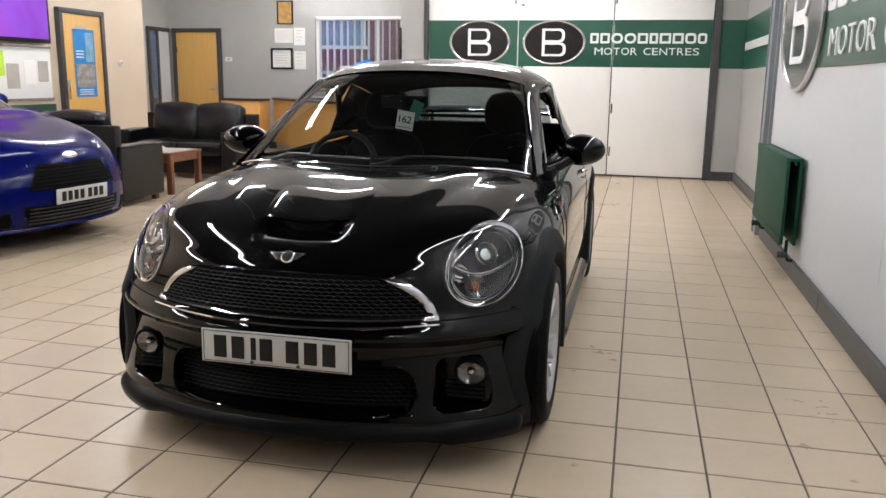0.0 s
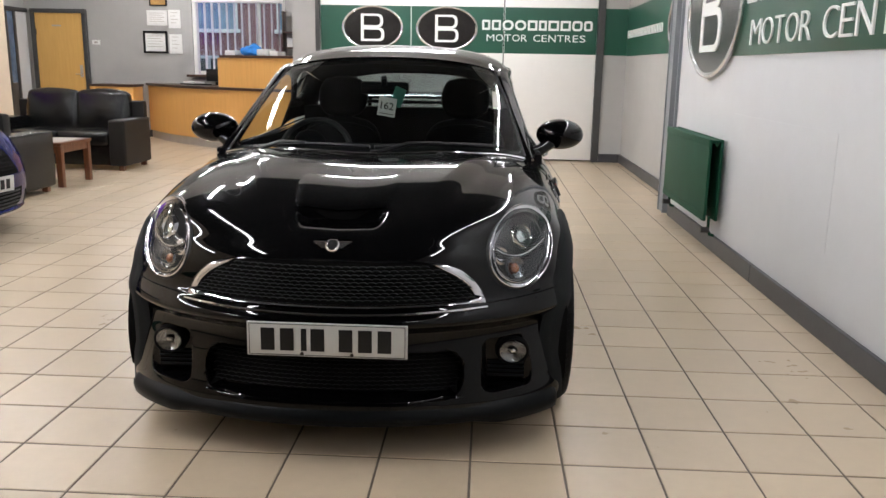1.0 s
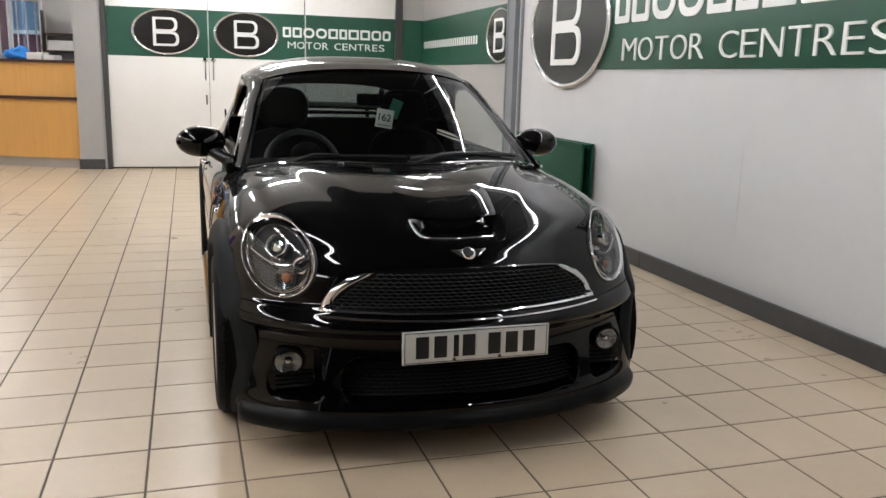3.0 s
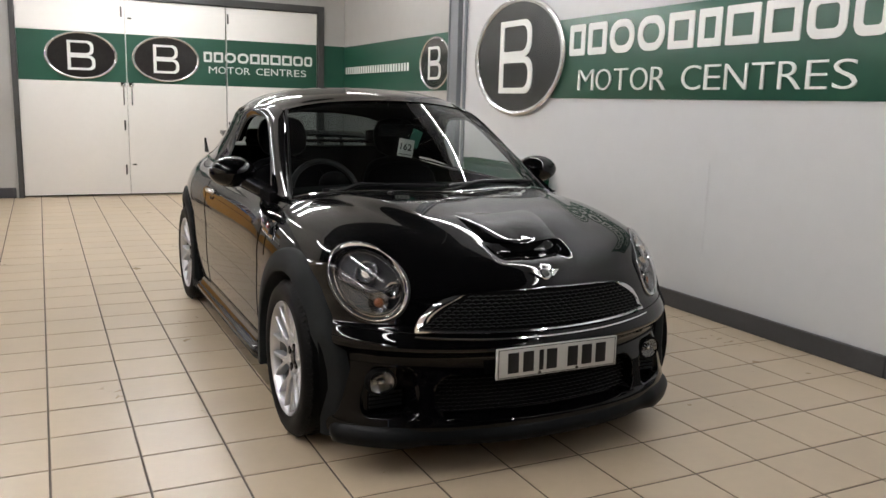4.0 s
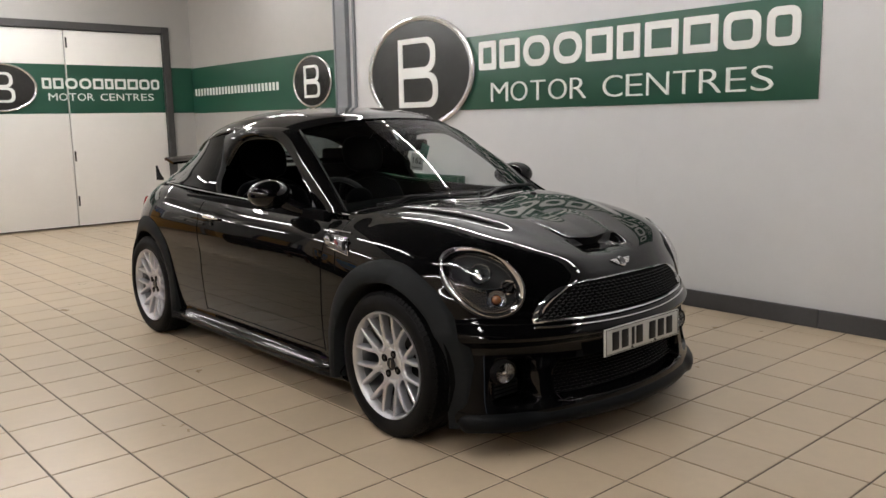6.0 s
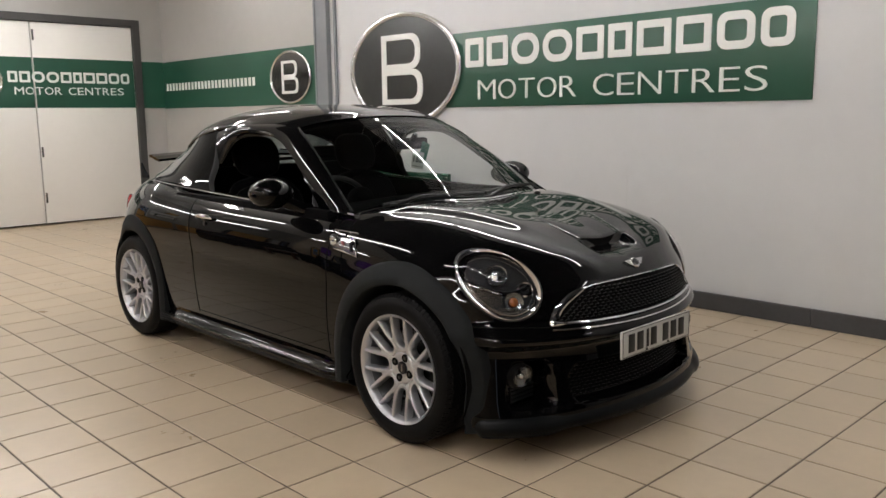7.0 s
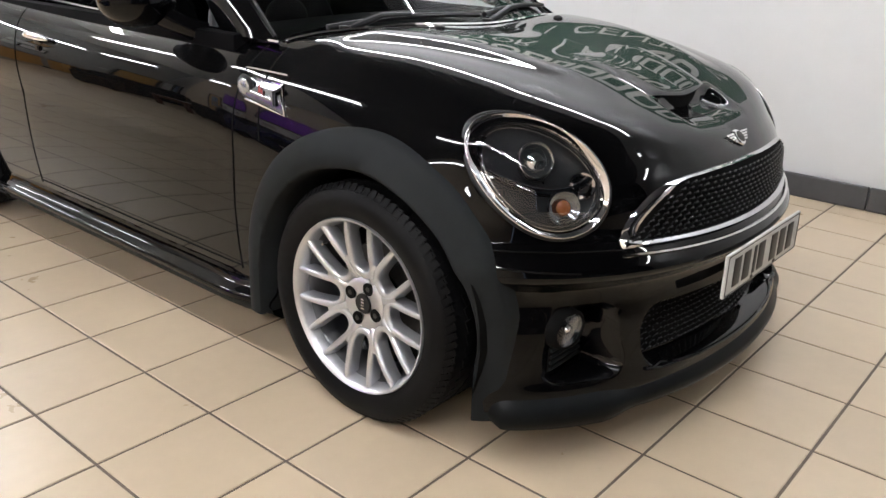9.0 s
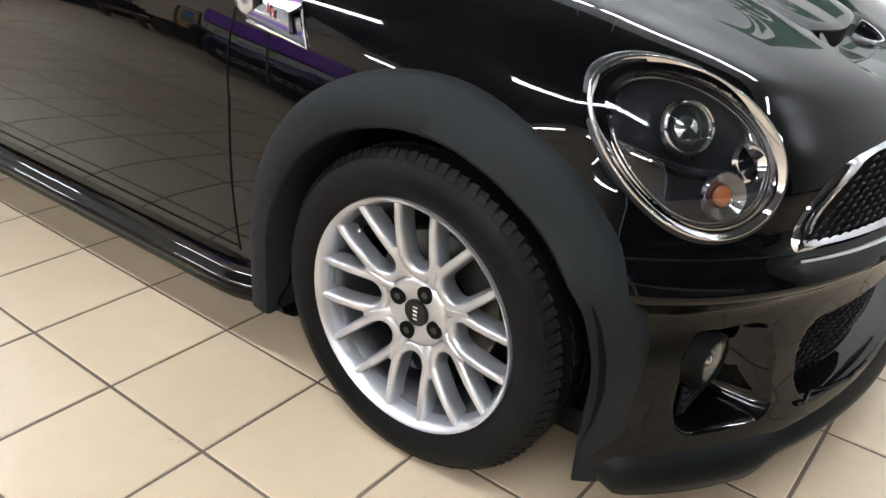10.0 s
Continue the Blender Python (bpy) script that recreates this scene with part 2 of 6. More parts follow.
def lathe(profile, seg=48, close=False):
    """Turn a profile of (radius, height) about the z axis."""
    bm = bmesh.new()
    rings = [[bm.verts.new((r * math.cos(2 * math.pi * k / seg), r * math.sin(2 * math.pi * k / seg), h)) for k in range(seg)] for r, h in profile]
    pairs = list(zip(rings, rings[1:])) + ([(rings[-1], rings[0])] if close else [])
    for a, b in pairs:
        for k in range(seg):
            bm.faces.new((a[k], a[(k + 1) % seg], b[(k + 1) % seg], b[k]))
    return bm


def grid(rows, closed=False):
    """A sheet from rows of points."""
    bm = bmesh.new()
    vs = [[bm.verts.new(p) for p in row] for row in rows]
    n = len(vs[0])
    for a, b in zip(vs, vs[1:]):
        for k in range(n if closed else n - 1):
            quad = []
            for v in (a[k], a[(k + 1) % n], b[(k + 1) % n], b[k]):
                if v not in quad:
                    quad.append(v)
            if len(quad) > 2:
                bm.faces.new(quad)
    return bm


def thicken(bm, d):
    bmesh.ops.recalc_face_normals(bm, faces=bm.faces[:])
    bmesh.ops.solidify(bm, geom=bm.faces[:], thickness=d)
    return bm


def tube(points, r, seg=8, closed=False, flat=1.0):
    """A round bar along points."""
    pts = [Vector(p) for p in points]
    bm = bmesh.new()
    rings = []
    n = len(pts)
    up = Vector((0, 0, 1))
    for i, p in enumerate(pts):
        a, b = (pts[(i - 1) % n], pts[(i + 1) % n]) if closed else (pts[max(i - 1, 0)], pts[min(i + 1, n - 1)])
        d = (b - a).normalized()
        if i == 0:
            s = d.cross(up if abs(d.z) < 0.9 else Vector((1, 0, 0))).normalized()
        else:
            s = (s - d * s.dot(d)).normalized()
        t = d.cross(s)
        rad = r[i] if isinstance(r, (list, tuple)) else r
        rings.append([bm.verts.new(p + s * rad * math.cos(2 * math.pi * k / seg) + t * rad * flat * math.sin(2 * math.pi * k / seg)) for k in range(seg)])
    for i in range(n if closed else n - 1):
        a, b = rings[i], rings[(i + 1) % n]
        for k in range(seg):
            bm.faces.new((a[k], a[(k + 1) % seg], b[(k + 1) % seg], b[k]))
    if not closed:
        bm.faces.new(rings[0][::-1])
        bm.faces.new(rings[-1])
    return bm


def smooth_curve(points, n):
    """n + 1 points on a Catmull-Rom curve through the given ones."""
    p = np.array(points, float)
    p = np.vstack([2 * p[0] - p[1], p, 2 * p[-1] - p[-2]])
    m = len(points) - 1
    out = []
    for k in range(n + 1):
        u = k / n * m
        i = min(int(u), m - 1)
        f = u - i
        a, b, c, d = p[i:i + 4]
        out.append(0.5 * (2 * b + (c - a) * f + (2 * a - 5 * b + 4 * c - d) * f * f + (3 * b - a - 3 * c + d) * f ** 3))
    return out


def prism(outline, depth, bevel=0.0):
    """A plate in the xz plane from a closed outline of (x, z), from y = 0 back to y = depth."""
    bm = bmesh.new()
    f = bm.faces.new([bm.verts.new((x, 0, z)) for x, z in outline])
    got = bmesh.ops.extrude_face_region(bm, geom=[f])
    bmesh.ops.translate(bm, vec=(0, depth, 0), verts=[v for v in got["geom"] if isinstance(v, bmesh.types.BMVert)])
    if bevel:
        bmesh.ops.bevel(bm, geom=[e for e in bm.edges if abs(e.verts[0].co.y) < 1e-6 and abs(e.verts[1].co.y) < 1e-6], offset=bevel, segments=2, affect="EDGES")
    return bm


def letters(text, height, width, depth, bold=0.0):
    """Raised words in the built-in font, standing in the xz plane, scaled to the given width and height."""
    cu = bpy.data.curves.new("words", "FONT")
    cu.body = text
    cu.extrude = depth / 2
    cu.offset = bold
    cu.resolution_u = 4
    ob = bpy.data.objects.new("words", cu)
    scene.collection.objects.link(ob)
    me = bpy.data.meshes.new_from_object(ob.evaluated_get(bpy.context.evaluated_depsgraph_get()))
    bpy.data.objects.remove(ob)
    bm = bmesh.new()
    bm.from_mesh(me)
    bpy.data.meshes.remove(me)
    xs = [v.co.x for v in bm.verts]
    ys = [v.co.y for v in bm.verts]
    sx, sy = width / (max(xs) - min(xs)), height / (max(ys) - min(ys))
    x0, y0 = min(xs), min(ys)
    for v in bm.verts:
        v.co = Vector(((v.co.x - x0) * sx, -v.co.z, (v.co.y - y0) * sy))
    return bm


WIDTHS = {"M": 1.18, "O": 1.12, "T": 0.95, "R": 0.92, "C": 1.0, "E": 0.80, "N": 1.05, "S": 0.85}


def spaced(word, width, gap=0.20):
    """Letter, start and width for a word set to a given width."""
    total = sum(WIDTHS[c] for c in word) + gap * (len(word) - 1)
    out, x = [], 0.0
    for c in word:
        out.append((c, x * width / total, WIDTHS[c] * width / total))
        x += WIDTHS[c] + gap
    return out


# ---- the room ----
OX, OY, PITCH = -0.036, -0.055, 0.305
EAST, FAR_EAST, BACK, WEST, SOUTH, RECEP = 1.06, 1.27, 11.55, -7.5, -5.0, 14.0
ALCOVE = -8.55

floor = setting("floor", box(-9, 1.6, SOUTH - 0.2, RECEP + 0.3, -0.16, -0.003), GROUT, "dark brown grout bed under beige ceramic floor tiles")
# unseen ceiling: pale part greys the rear bonnet, dark part blackens the rest
setting("ceiling_rear", box(-9, 1.6, 7.6, RECEP + 0.3, CEIL, CEIL + 0.2), CEILING_PALE_REFLECT, "unseen rear ceiling, made pale for the grey reflection on the bonnet")
setting("ceiling", box(-9, 1.6, SOUTH - 0.2, 7.6, CEIL + 0.02, CEIL + 0.2), CEILING, "unseen showroom ceiling, made dark for black reflections in car and glass")
setting("wall_east", box(EAST, EAST + 0.5, SOUTH, 7.42, 0, CEIL), WALL, "pale grey painted showroom wall with scuffs")
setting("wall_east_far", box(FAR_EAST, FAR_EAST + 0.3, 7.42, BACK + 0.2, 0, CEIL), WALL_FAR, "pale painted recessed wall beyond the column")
# unseen wall behind the camera, added dark to keep the bumper's reflection black
setting("wall_south", box(-7.4, 1.5, SOUTH - 0.2, SOUTH, 0, CEIL), DARK_UNSEEN, "unseen closing wall, made dark so the car's front reflects black")
setting("wall_west", box(WEST - 0.25, WEST, SOUTH, 11.6, 0, CEIL), WALL_TAN, "cream painted wall behind the seating")
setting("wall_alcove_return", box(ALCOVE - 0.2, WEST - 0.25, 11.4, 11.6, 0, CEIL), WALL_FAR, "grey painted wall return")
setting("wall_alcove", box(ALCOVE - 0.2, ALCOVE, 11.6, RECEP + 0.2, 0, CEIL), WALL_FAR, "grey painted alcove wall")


def wall_with_hole(name, x0, x1, y0, y1, hx0, hx1, hz0, hz1, material, label):
    """A wall along x with one opening through it."""
    bm = box(x0, hx0, y0, y1, 0, CEIL)
    box(hx1, x1, y0, y1, 0, CEIL, bm=bm)
    if hz0 > 0:
        box(hx0, hx1, y0, y1, 0, hz0, bm=bm)
    box(hx0, hx1, y0, y1, hz1, CEIL, bm=bm)
    return setting(name, bm, material, label)


wall_with_hole("wall_reception", ALCOVE, -3.36, RECEP, RECEP + 0.2, -5.65, -4.05, 1.08, 2.33, WALL_FAR, "grey painted reception wall with a window")
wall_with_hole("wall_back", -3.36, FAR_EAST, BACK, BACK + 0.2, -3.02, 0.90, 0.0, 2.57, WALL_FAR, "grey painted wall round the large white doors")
setting("wall_partition", box(-3.36, -3.1, BACK + 0.2, RECEP, 0, CEIL), WALL_FAR, "grey painted partition beside the reception")
setting("baseboard_partition", box(-3.375, -3.06, BACK - 0.015, BACK - 0.001, 0, 0.13, 0.003), SKIRT, "dark grey baseboard")

# skirting along the east wall in lengths, with joints
for y0, y1 in ((-5.0, -1.2), (-1.196, 2.55), (2.554, 4.9), (4.904, 7.3)):
    setting("baseboard_east", box(EAST - 0.028, EAST - 0.001, y0, y1, 0, 0.115, 0.006), SKIRT, "dark grey painted wooden baseboard")
setting("baseboard_east_far", box(FAR_EAST - 0.025, FAR_EAST - 0.001, 7.7, BACK - 0.002, 0, 0.12, 0.005), SKIRT, "dark grey painted baseboard")
setting("baseboard_back", box(0.96, FAR_EAST - 0.026, BACK - 0.025, BACK - 0.001, 0, 0.12, 0.005), SKIRT, "dark grey painted baseboard")
setting("baseboard_west", box(WEST + 0.001, WEST + 0.02, -5, 9.5, 0, 0.12, 0.004), GREEN, "dark green baseboard")
setting("baseboard_reception", box(-8.4, -5.7, RECEP - 0.02, RECEP - 0.001, 0, 0.12, 0.004), SKIRT, "dark grey baseboard")

# steel column where the wall steps back
col = thing("steel_column", "grey painted steel column standing where the wall steps back", "column", m=pose(1.17, 7.52, 0))
part("flange", box(-0.16, 0.09, -0.11, -0.085, 0, CEIL, 0.003), COLUMN, col)
part("flange", box(-0.16, 0.09, 0.085, 0.11, 0, CEIL, 0.003), COLUMN, col)
part("web", box(-0.15, -0.13, -0.085, 0.085, 0, CEIL), COLUMN, col)
part("cover_strip", box(-0.135, -0.111, -0.22, -0.19, 0.12, CEIL, 0.003), COLUMN, col, "narrow grey trim strip")


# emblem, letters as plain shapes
def ellipse(rx, rz, n=56):
    return [(rx * math.cos(2 * math.pi * k / n), rz * math.sin(2 * math.pi * k / n)) for k in range(n)]


def emblem(rx, rz, m, label, ring_mat, disc_mat=SIGN_BLACK):
    e = thing("oval_emblem", label, "emblem", m=m)
    part("disc", prism(ellipse(rx * 0.95, rz * 0.95), -0.012), disc_mat, e, "dark oval disc")
    out = ellipse(rx, rz, 64)
    ring = grid([[(x * k, y, z * k) for x, z in out] for k, y in ((1.0, 0.0), (1.0, -0.018), (0.965, -0.026), (0.925, -0.018), (0.92, -0.012))], closed=True)
    part("ring", ring, ring_mat, e, "silver rim")
    # the initial, drawn as two plain stacked loops beside a bar
    w, h, t = rz * 0.55, rz * 0.62, rz * 0.13
    for z0, z1, ww in ((0.0, h, w * 0.9), (-h, 0.0, w)):
        loop = []
        for k in (0, 1):
            d = t * k
            loop.append([(x, -0.02, z) for x, z in half_rounded(-w + d, ww - d, z0 + d * 0.75, z1 - d * 0.75, rz * 0.24 - d * 0.5)])
        bm = grid([loop[0], loop[1]], closed=True)
        part("loop", thicken(bm, 0.010), SIGN_WHITE, e, "white raised loop")
    return e


def rounded(x0, x1, z0, z1, r, n=5):
    pts = []
    for cx, cz, a in ((x1 - r, z1 - r, 0), (x0 + r, z1 - r, 90), (x0 + r, z0 + r, 180), (x1 - r, z0 + r, 270)):
        for k in range(n + 1):
            q = radians(a + 90 * k / n)
            pts.append((cx + r * math.cos(q), cz + r * math.sin(q)))
    return pts


def half_rounded(x0, x1, z0, z1, r, n=5):
    """A rectangle rounded at one end only."""
    return [(x0, z0) if x < (x0 + x1) / 2 and z < (z0 + z1) / 2 else (x0, z1) if x < (x0 + x1) / 2 else (x, z)
            for x, z in rounded(x0, x1, z0, z1, r, n)[:n + 2] + rounded(x0, x1, z0, z1, r, n)[-n - 2:]]


def block_word(count, width, height, stroke, m, name, label, gap=0.16):
    """A brand name as a row of plain upright frames."""
    t = thing(name, label, "sign", m=m)
    shares = [(0.85, 0.10), (0.95, 0.10), (1.15, 0.46), (1.15, 0.46), (1.0, 0.05), (0.82, 0.05), (1.1, 0.05), (1.05, 0.05), (1.05, 0.30), (0.88, 0.30)][:count]
    unit = width / (sum(w for w, r in shares) + gap * (count - 1))
    x0 = 0.0
    for share, round_by in shares:
        w = unit * share
        loop = [[(x, 0, z) for x, z in rounded(d, w - d, d, height - d, max(min(w, height) * round_by - d * 0.8, 0.004), 5)] for d in (0, stroke)]
        part("frame_shape", thicken(grid(loop, closed=True), 0.008), SIGN_WHITE, t, at=pose(x0, 0, 0))
        x0 += w + unit * gap
    return t


# east wall sign; its x axis runs along the wall towards the camera's start
def on_east(y, z, d=0.0, x=EAST):
    return pose(x - 0.004 - d, y, z, 0, 0, -90)


band = thing("sign_board", "dark green sign board on the pale wall", "sign", m=on_east(6.4, 1.385))
part("board", box(0, 3.77, -0.006, 0.003, 0, 0.615, 0.002), GREEN, band)
block_word(10, 2.765, 0.235, 0.052, on_east(5.515, 1.712, 0.012), "wall_lettering", "row of plain white raised shapes on green board")
for word, y, w in (("MOTOR", 5.37, 1.004), ("CENTRES", 4.209, 1.304)):
    t = thing("wall_lettering", "white raised word on green sign board", "sign", m=on_east(y, 1.447, 0.012))
    for ch, x, cw in spaced(word, w):
        part("letter", letters(ch, 0.155, cw, 0.010, bold=-0.014), SIGN_WHITE, t, at=pose(x, 0, 0))
emblem(0.755, 0.505, on_east(6.31, 1.735, 0.010), "large dark and silver oval emblem on wall, disc greyed by painted-in sheen", SIGN_SILVER, SIGN_BLACK_SHEEN)

# far east wall band
band = thing("sign_board", "dark green painted band on recessed wall", "sign", m=on_east(BACK - 0.005, 1.46, 0, FAR_EAST))
part("board", box(0, 3.78, -0.003, 0.003, 0, 0.62), GREEN, band)
t = thing("wall_lettering", "small unreadable white line of writing on green band", "sign", m=on_east(11.45, 1.75, 0.008, FAR_EAST))
for i in range(26):
    part("bar", box(i * 0.0885, i * 0.0885 + 0.050, -0.002, 0.002, -0.055, 0.042), SIGN_WHITE, t)
emblem(0.40, 0.29, on_east(8.43, 1.76, 0.008, FAR_EAST), "black and silver oval emblem on green band", SIGN_SILVER)
band = thing("sign_board", "dark green painted band beside the doors", "sign", m=pose(0.958, BACK - 0.004, 1.47))
part("board", box(0, FAR_EAST - 0.965, -0.003, 0.003, 0, 0.615), GREEN, band)

# large white doors in the back wall
FRONT = BACK + 0.02
dr = setting("door_frame_back", box(-3.03, -2.97, BACK - 0.03, BACK + 0.12, 0, 2.62, 0.004), FRAME_DARK, "dark painted steel door frame")
setting("door_frame_back", box(0.86, 0.955, BACK - 0.03, BACK + 0.12, 0, 2.62, 0.004), FRAME_DARK, "dark painted steel door frame")
setting("door_frame_back", box(-2.968, 0.858, BACK - 0.03, BACK + 0.12, 2.53, 2.62, 0.004), FRAME_DARK, "dark painted steel door frame")
# added black board, blocks outside light and darkens the door gaps
setting("door_backing", box(-3.0, 0.9, BACK + 0.13, BACK + 0.16, 0, 2.6), VOID, "black board added behind the white doors to stop light in the gaps")
leaves = ((-2.965, -1.704), (-1.698, -0.424), (-0.410, 0.857))
for i, (x0, x1) in enumerate(leaves):
    d = tagged(new("door_%d" % (i + 1)), "tall white painted door leaf with green band", kind="structure")
    d.matrix_world = pose(x0, FRONT, 0)
    w = x1 - x0
    part("leaf", box(0, w, 0, 0.05, 0.022, 2.52, 0.003), DOOR_WHITE, d)
    part("band", box(0.004, w - 0.004, -0.004, -0.0005, 1.475, 2.09), GREEN, d, "dark green painted band")
    hx = {0: w - 0.045, 1: 0.05}.get(i)
    if hx is not None:
        part("pull_handle", tube([(hx, 0, 1.44), (hx, -0.05, 1.435), (hx, -0.05, 1.19), (hx, 0, 1.185)], 0.011), CHROME, d, "steel pull handle")
        part("back_plate", box(hx - 0.03, hx + 0.03, -0.006, -0.001, 1.42, 1.475, 0.002), CHROME, d)
    for z in ((0.40, 2.28) if i == 1 else (0.28, 0.86, 2.3)):
        x = 0.03 if i else w - 0.03
        part("bolt", box(x, x + 0.05, -0.012, -0.001, z, z + 0.02, 0.003) if i == 1 else box(x - 0.02, x, -0.012, -0.001, z, z + 0.13, 0.003), STEEL, d, "small steel bolt")


def on_back(x, z, d=0.0):
    return pose(x, FRONT - 0.006 - d, z)


emblem(0.428, 0.295, on_back(-2.235, 1.795), "black and silver oval emblem on door band", SIGN_SILVER)
emblem(0.428, 0.295, on_back(-1.205, 1.795), "black and silver oval emblem on door band", SIGN_SILVER)
block_word(10, 1.51, 0.135, 0.03, on_back(-0.72, 1.785), "door_lettering", "row of plain white shapes on green door band")
for word, x0, w in (("MOTOR", -0.655, 0.56), ("CENTRES", -0.012, 0.714)):
    t = thing("door_lettering", "white word on green door band", "sign", m=on_back(x0, 1.637))
    for ch, x, cw in spaced(word, w):
        part("letter", letters(ch, 0.092, cw, 0.006), SIGN_WHITE, t, at=pose(x, 0, 0))

# radiator under the sign
rad = thing("radiator", "dark green painted panel radiator on the wall", "radiator", m=on_east(7.05, 0.0, 0.0))
part("front_panel", box(0, 1.36, -0.125, -0.105, 0.24, 0.815, 0.006), GREEN_RAD, rad)
part("rear_panel", box(0, 1.36, -0.045, -0.025, 0.24, 0.815, 0.006), GREEN_RAD, rad)
part("top_grille", box(0.01, 1.35, -0.103, -0.047, 0.79, 0.81, 0.002), GREEN_RAD, rad)
for z0, z1 in ((0.24, 0.29), (0.765, 0.815)):
    part("edge_fold", box(0.002, 1.358, -0.129, -0.1255, z0, z1, 0.0015), GREEN_RAD, rad)
for x in (0.03, 1.32):
    part("pipe", tube([(x, -0.075, 0.27), (x, -0.075, 0.17), (x, -0.06, 0.135), (x, -0.03, 0.13)], 0.011), GREEN_RAD, rad)
    part("valve", cyl(0.022, 0.06, 14, m=pose(x, -0.10, 0.17, 90)), FRAME_DARK, rad, "dark valve head")
for x in (0.12, 0.68, 1.24):
    part("bracket", box(x - 0.02, x + 0.02, -0.0245, -0.001, 0.27, 0.75), GREEN_RAD, rad)
part("end_bead", tube([(1.352, -0.115, 0.25), (1.352, -0.115, 0.80)], 0.010, 8), GREEN_RAD, rad)
part("bleed_valve", cyl(0.010, 0.03, 12, m=pose(1.355, -0.075, 0.78, 0, 90, 0)), GREEN_RAD, rad)

# shallow patched panels low on the east wall
for y0, y1, z0, z1 in ((3.91, 5.6, 0.41, 1.0), (1.2, 2.71, 0.385, 0.75)):
    setting("wall_patch", box(EAST - 0.0022, EAST - 0.0005, y0, y1, z0, z1), WALL, "painted-over filler panel on the wall")


# ceiling lights: bare batten fittings, two tubes each
def batten(x, y, along, length=1.5, lanes=(-0.045, 0.045)):
    L = thing("ceiling_light", "white batten ceiling light with bare fluorescent tubes", "ceiling light", "ceiling lights",
              pose(x, y, LAMP_Z, 0, 0, 0 if along == "y" else 90))
    part("body", box(-0.05, 0.05, -length / 2, length / 2, -0.06, -0.0, 0.006), FITTING, L)
    for sy0 in (-0.55, 0.55):
        part("drop_rod", tube([(0, sy0, 0), (0, sy0, CEIL - LAMP_Z)], 0.006, 6), FITTING, L)
    for dx in lanes:
        part("tube", cyl(0.014, length - 0.06, 12, m=pose(dx, 0, -0.085, 90)), TUBE, L, "lit white tube")
    for s in (-1, 1):
        part("lamp_holder", box(-0.062, 0.062, s * (length / 2 - 0.02) - 0.012, s * (length / 2 - 0.02) + 0.012, -0.105, -0.0605, 0.004), FITTING, L)
    return L


LIGHT_X = (0.52, -3.3, -6.0)
single = batten(LIGHT_X[0], -1.5, "y", lanes=(0.0,))
for ly in (1.38, 2.9, 4.42, 5.94, 8.6):
    copy_thing(single, pose(LIGHT_X[0], ly, LAMP_Z))
first = batten(LIGHT_X[2], -1.5, "y")
for lx in LIGHT_X[1:]:
    for ly in (-1.5, 1.38, 2.9, 5.6, 8.6, 12.0):
        if ly > 0:
            copy_thing(first, pose(lx, ly, LAMP_Z))
for lx, ly in ((-1.5, 8.3), (-1.5, 10.3), (-5.2, 13.1)):
    copy_thing(first, pose(lx, ly, LAMP_Z, 0, 0, 90))

# ---- the black coupe ----
# Car space: x across (minus is the driver's side), y back from the nose, z up.
CAR = pose(-1.11, 2.305, 0)
FRONT_AXLE, REAR_AXLE, WHEEL_R, HUB_Z = 0.712, 3.150, 0.308, 0.308

car = thing("car", "glossy black two-door coupe with silver alloy wheels, parked on tiles", "car", m=CAR)


def row(*p):
    return [Vector(q) for q in p]


# cross curves from the middle of the car out to its flank, nose to tail
NOSE = [
    row((0, 0.042, 0.150), (0.44, 0.042, 0.150), (0.754, 0.224, 0.150), (0.804, 0.42, 0.150)),
    row((0, 0.042, 0.184), (0.44, 0.042, 0.184), (0.754, 0.226, 0.184), (0.805, 0.42, 0.184)),
    row((0, 0.052, 0.236), (0.43, 0.052, 0.236), (0.749, 0.240, 0.236), (0.806, 0.435, 0.236)),
    row((0, 0.064, 0.330), (0.43, 0.064, 0.330), (0.738, 0.264, 0.330), (0.804, 0.46, 0.330)),
    row((0, 0.074, 0.420), (0.43, 0.074, 0.420), (0.729, 0.286, 0.420), (0.800, 0.482, 0.425)),
    row((0, 0.042, 0.458), (0.43, 0.042, 0.458), (0.755, 0.238, 0.462), (0.815, 0.474, 0.470)),
    row((0, 0.040, 0.478), (0.43, 0.040, 0.480), (0.757, 0.237, 0.486), (0.817, 0.481, 0.495)),
    row((0, 0.066, 0.512), (0.43, 0.066, 0.516), (0.752, 0.268, 0.526), (0.817, 0.51, 0.540)),
    row((0, 0.084, 0.545), (0.43, 0.084, 0.550), (0.748, 0.288, 0.556), (0.817, 0.52, 0.555)),
    row((0, 0.092, 0.630), (0.42, 0.092, 0.635), (0.745, 0.305, 0.635), (0.817, 0.54, 0.575)),
]
HOOD = [
    row((0, 0.125, 0.690), (0.40, 0.125, 0.698), (0.740, 0.343, 0.730), (0.817, 0.57, 0.595)),
    row((0, 0.200, 0.748), (0.37, 0.200, 0.758), (0.732, 0.405, 0.890), (0.817, 0.62, 0.615)),
    row((0, 0.400, 0.828), (0.36, 0.400, 0.834), (0.740, 0.545, 0.955), (0.818, 0.72, 0.625)),
    row((0, 0.700, 0.892), (0.38, 0.700, 0.896), (0.785, 0.790, 0.990), (0.818, 0.88, 0.620)),
    row((0, 0.970, 0.907), (0.40, 0.990, 0.909), (0.835, 1.140, 1.015), (0.817, 1.12, 0.605)),
]
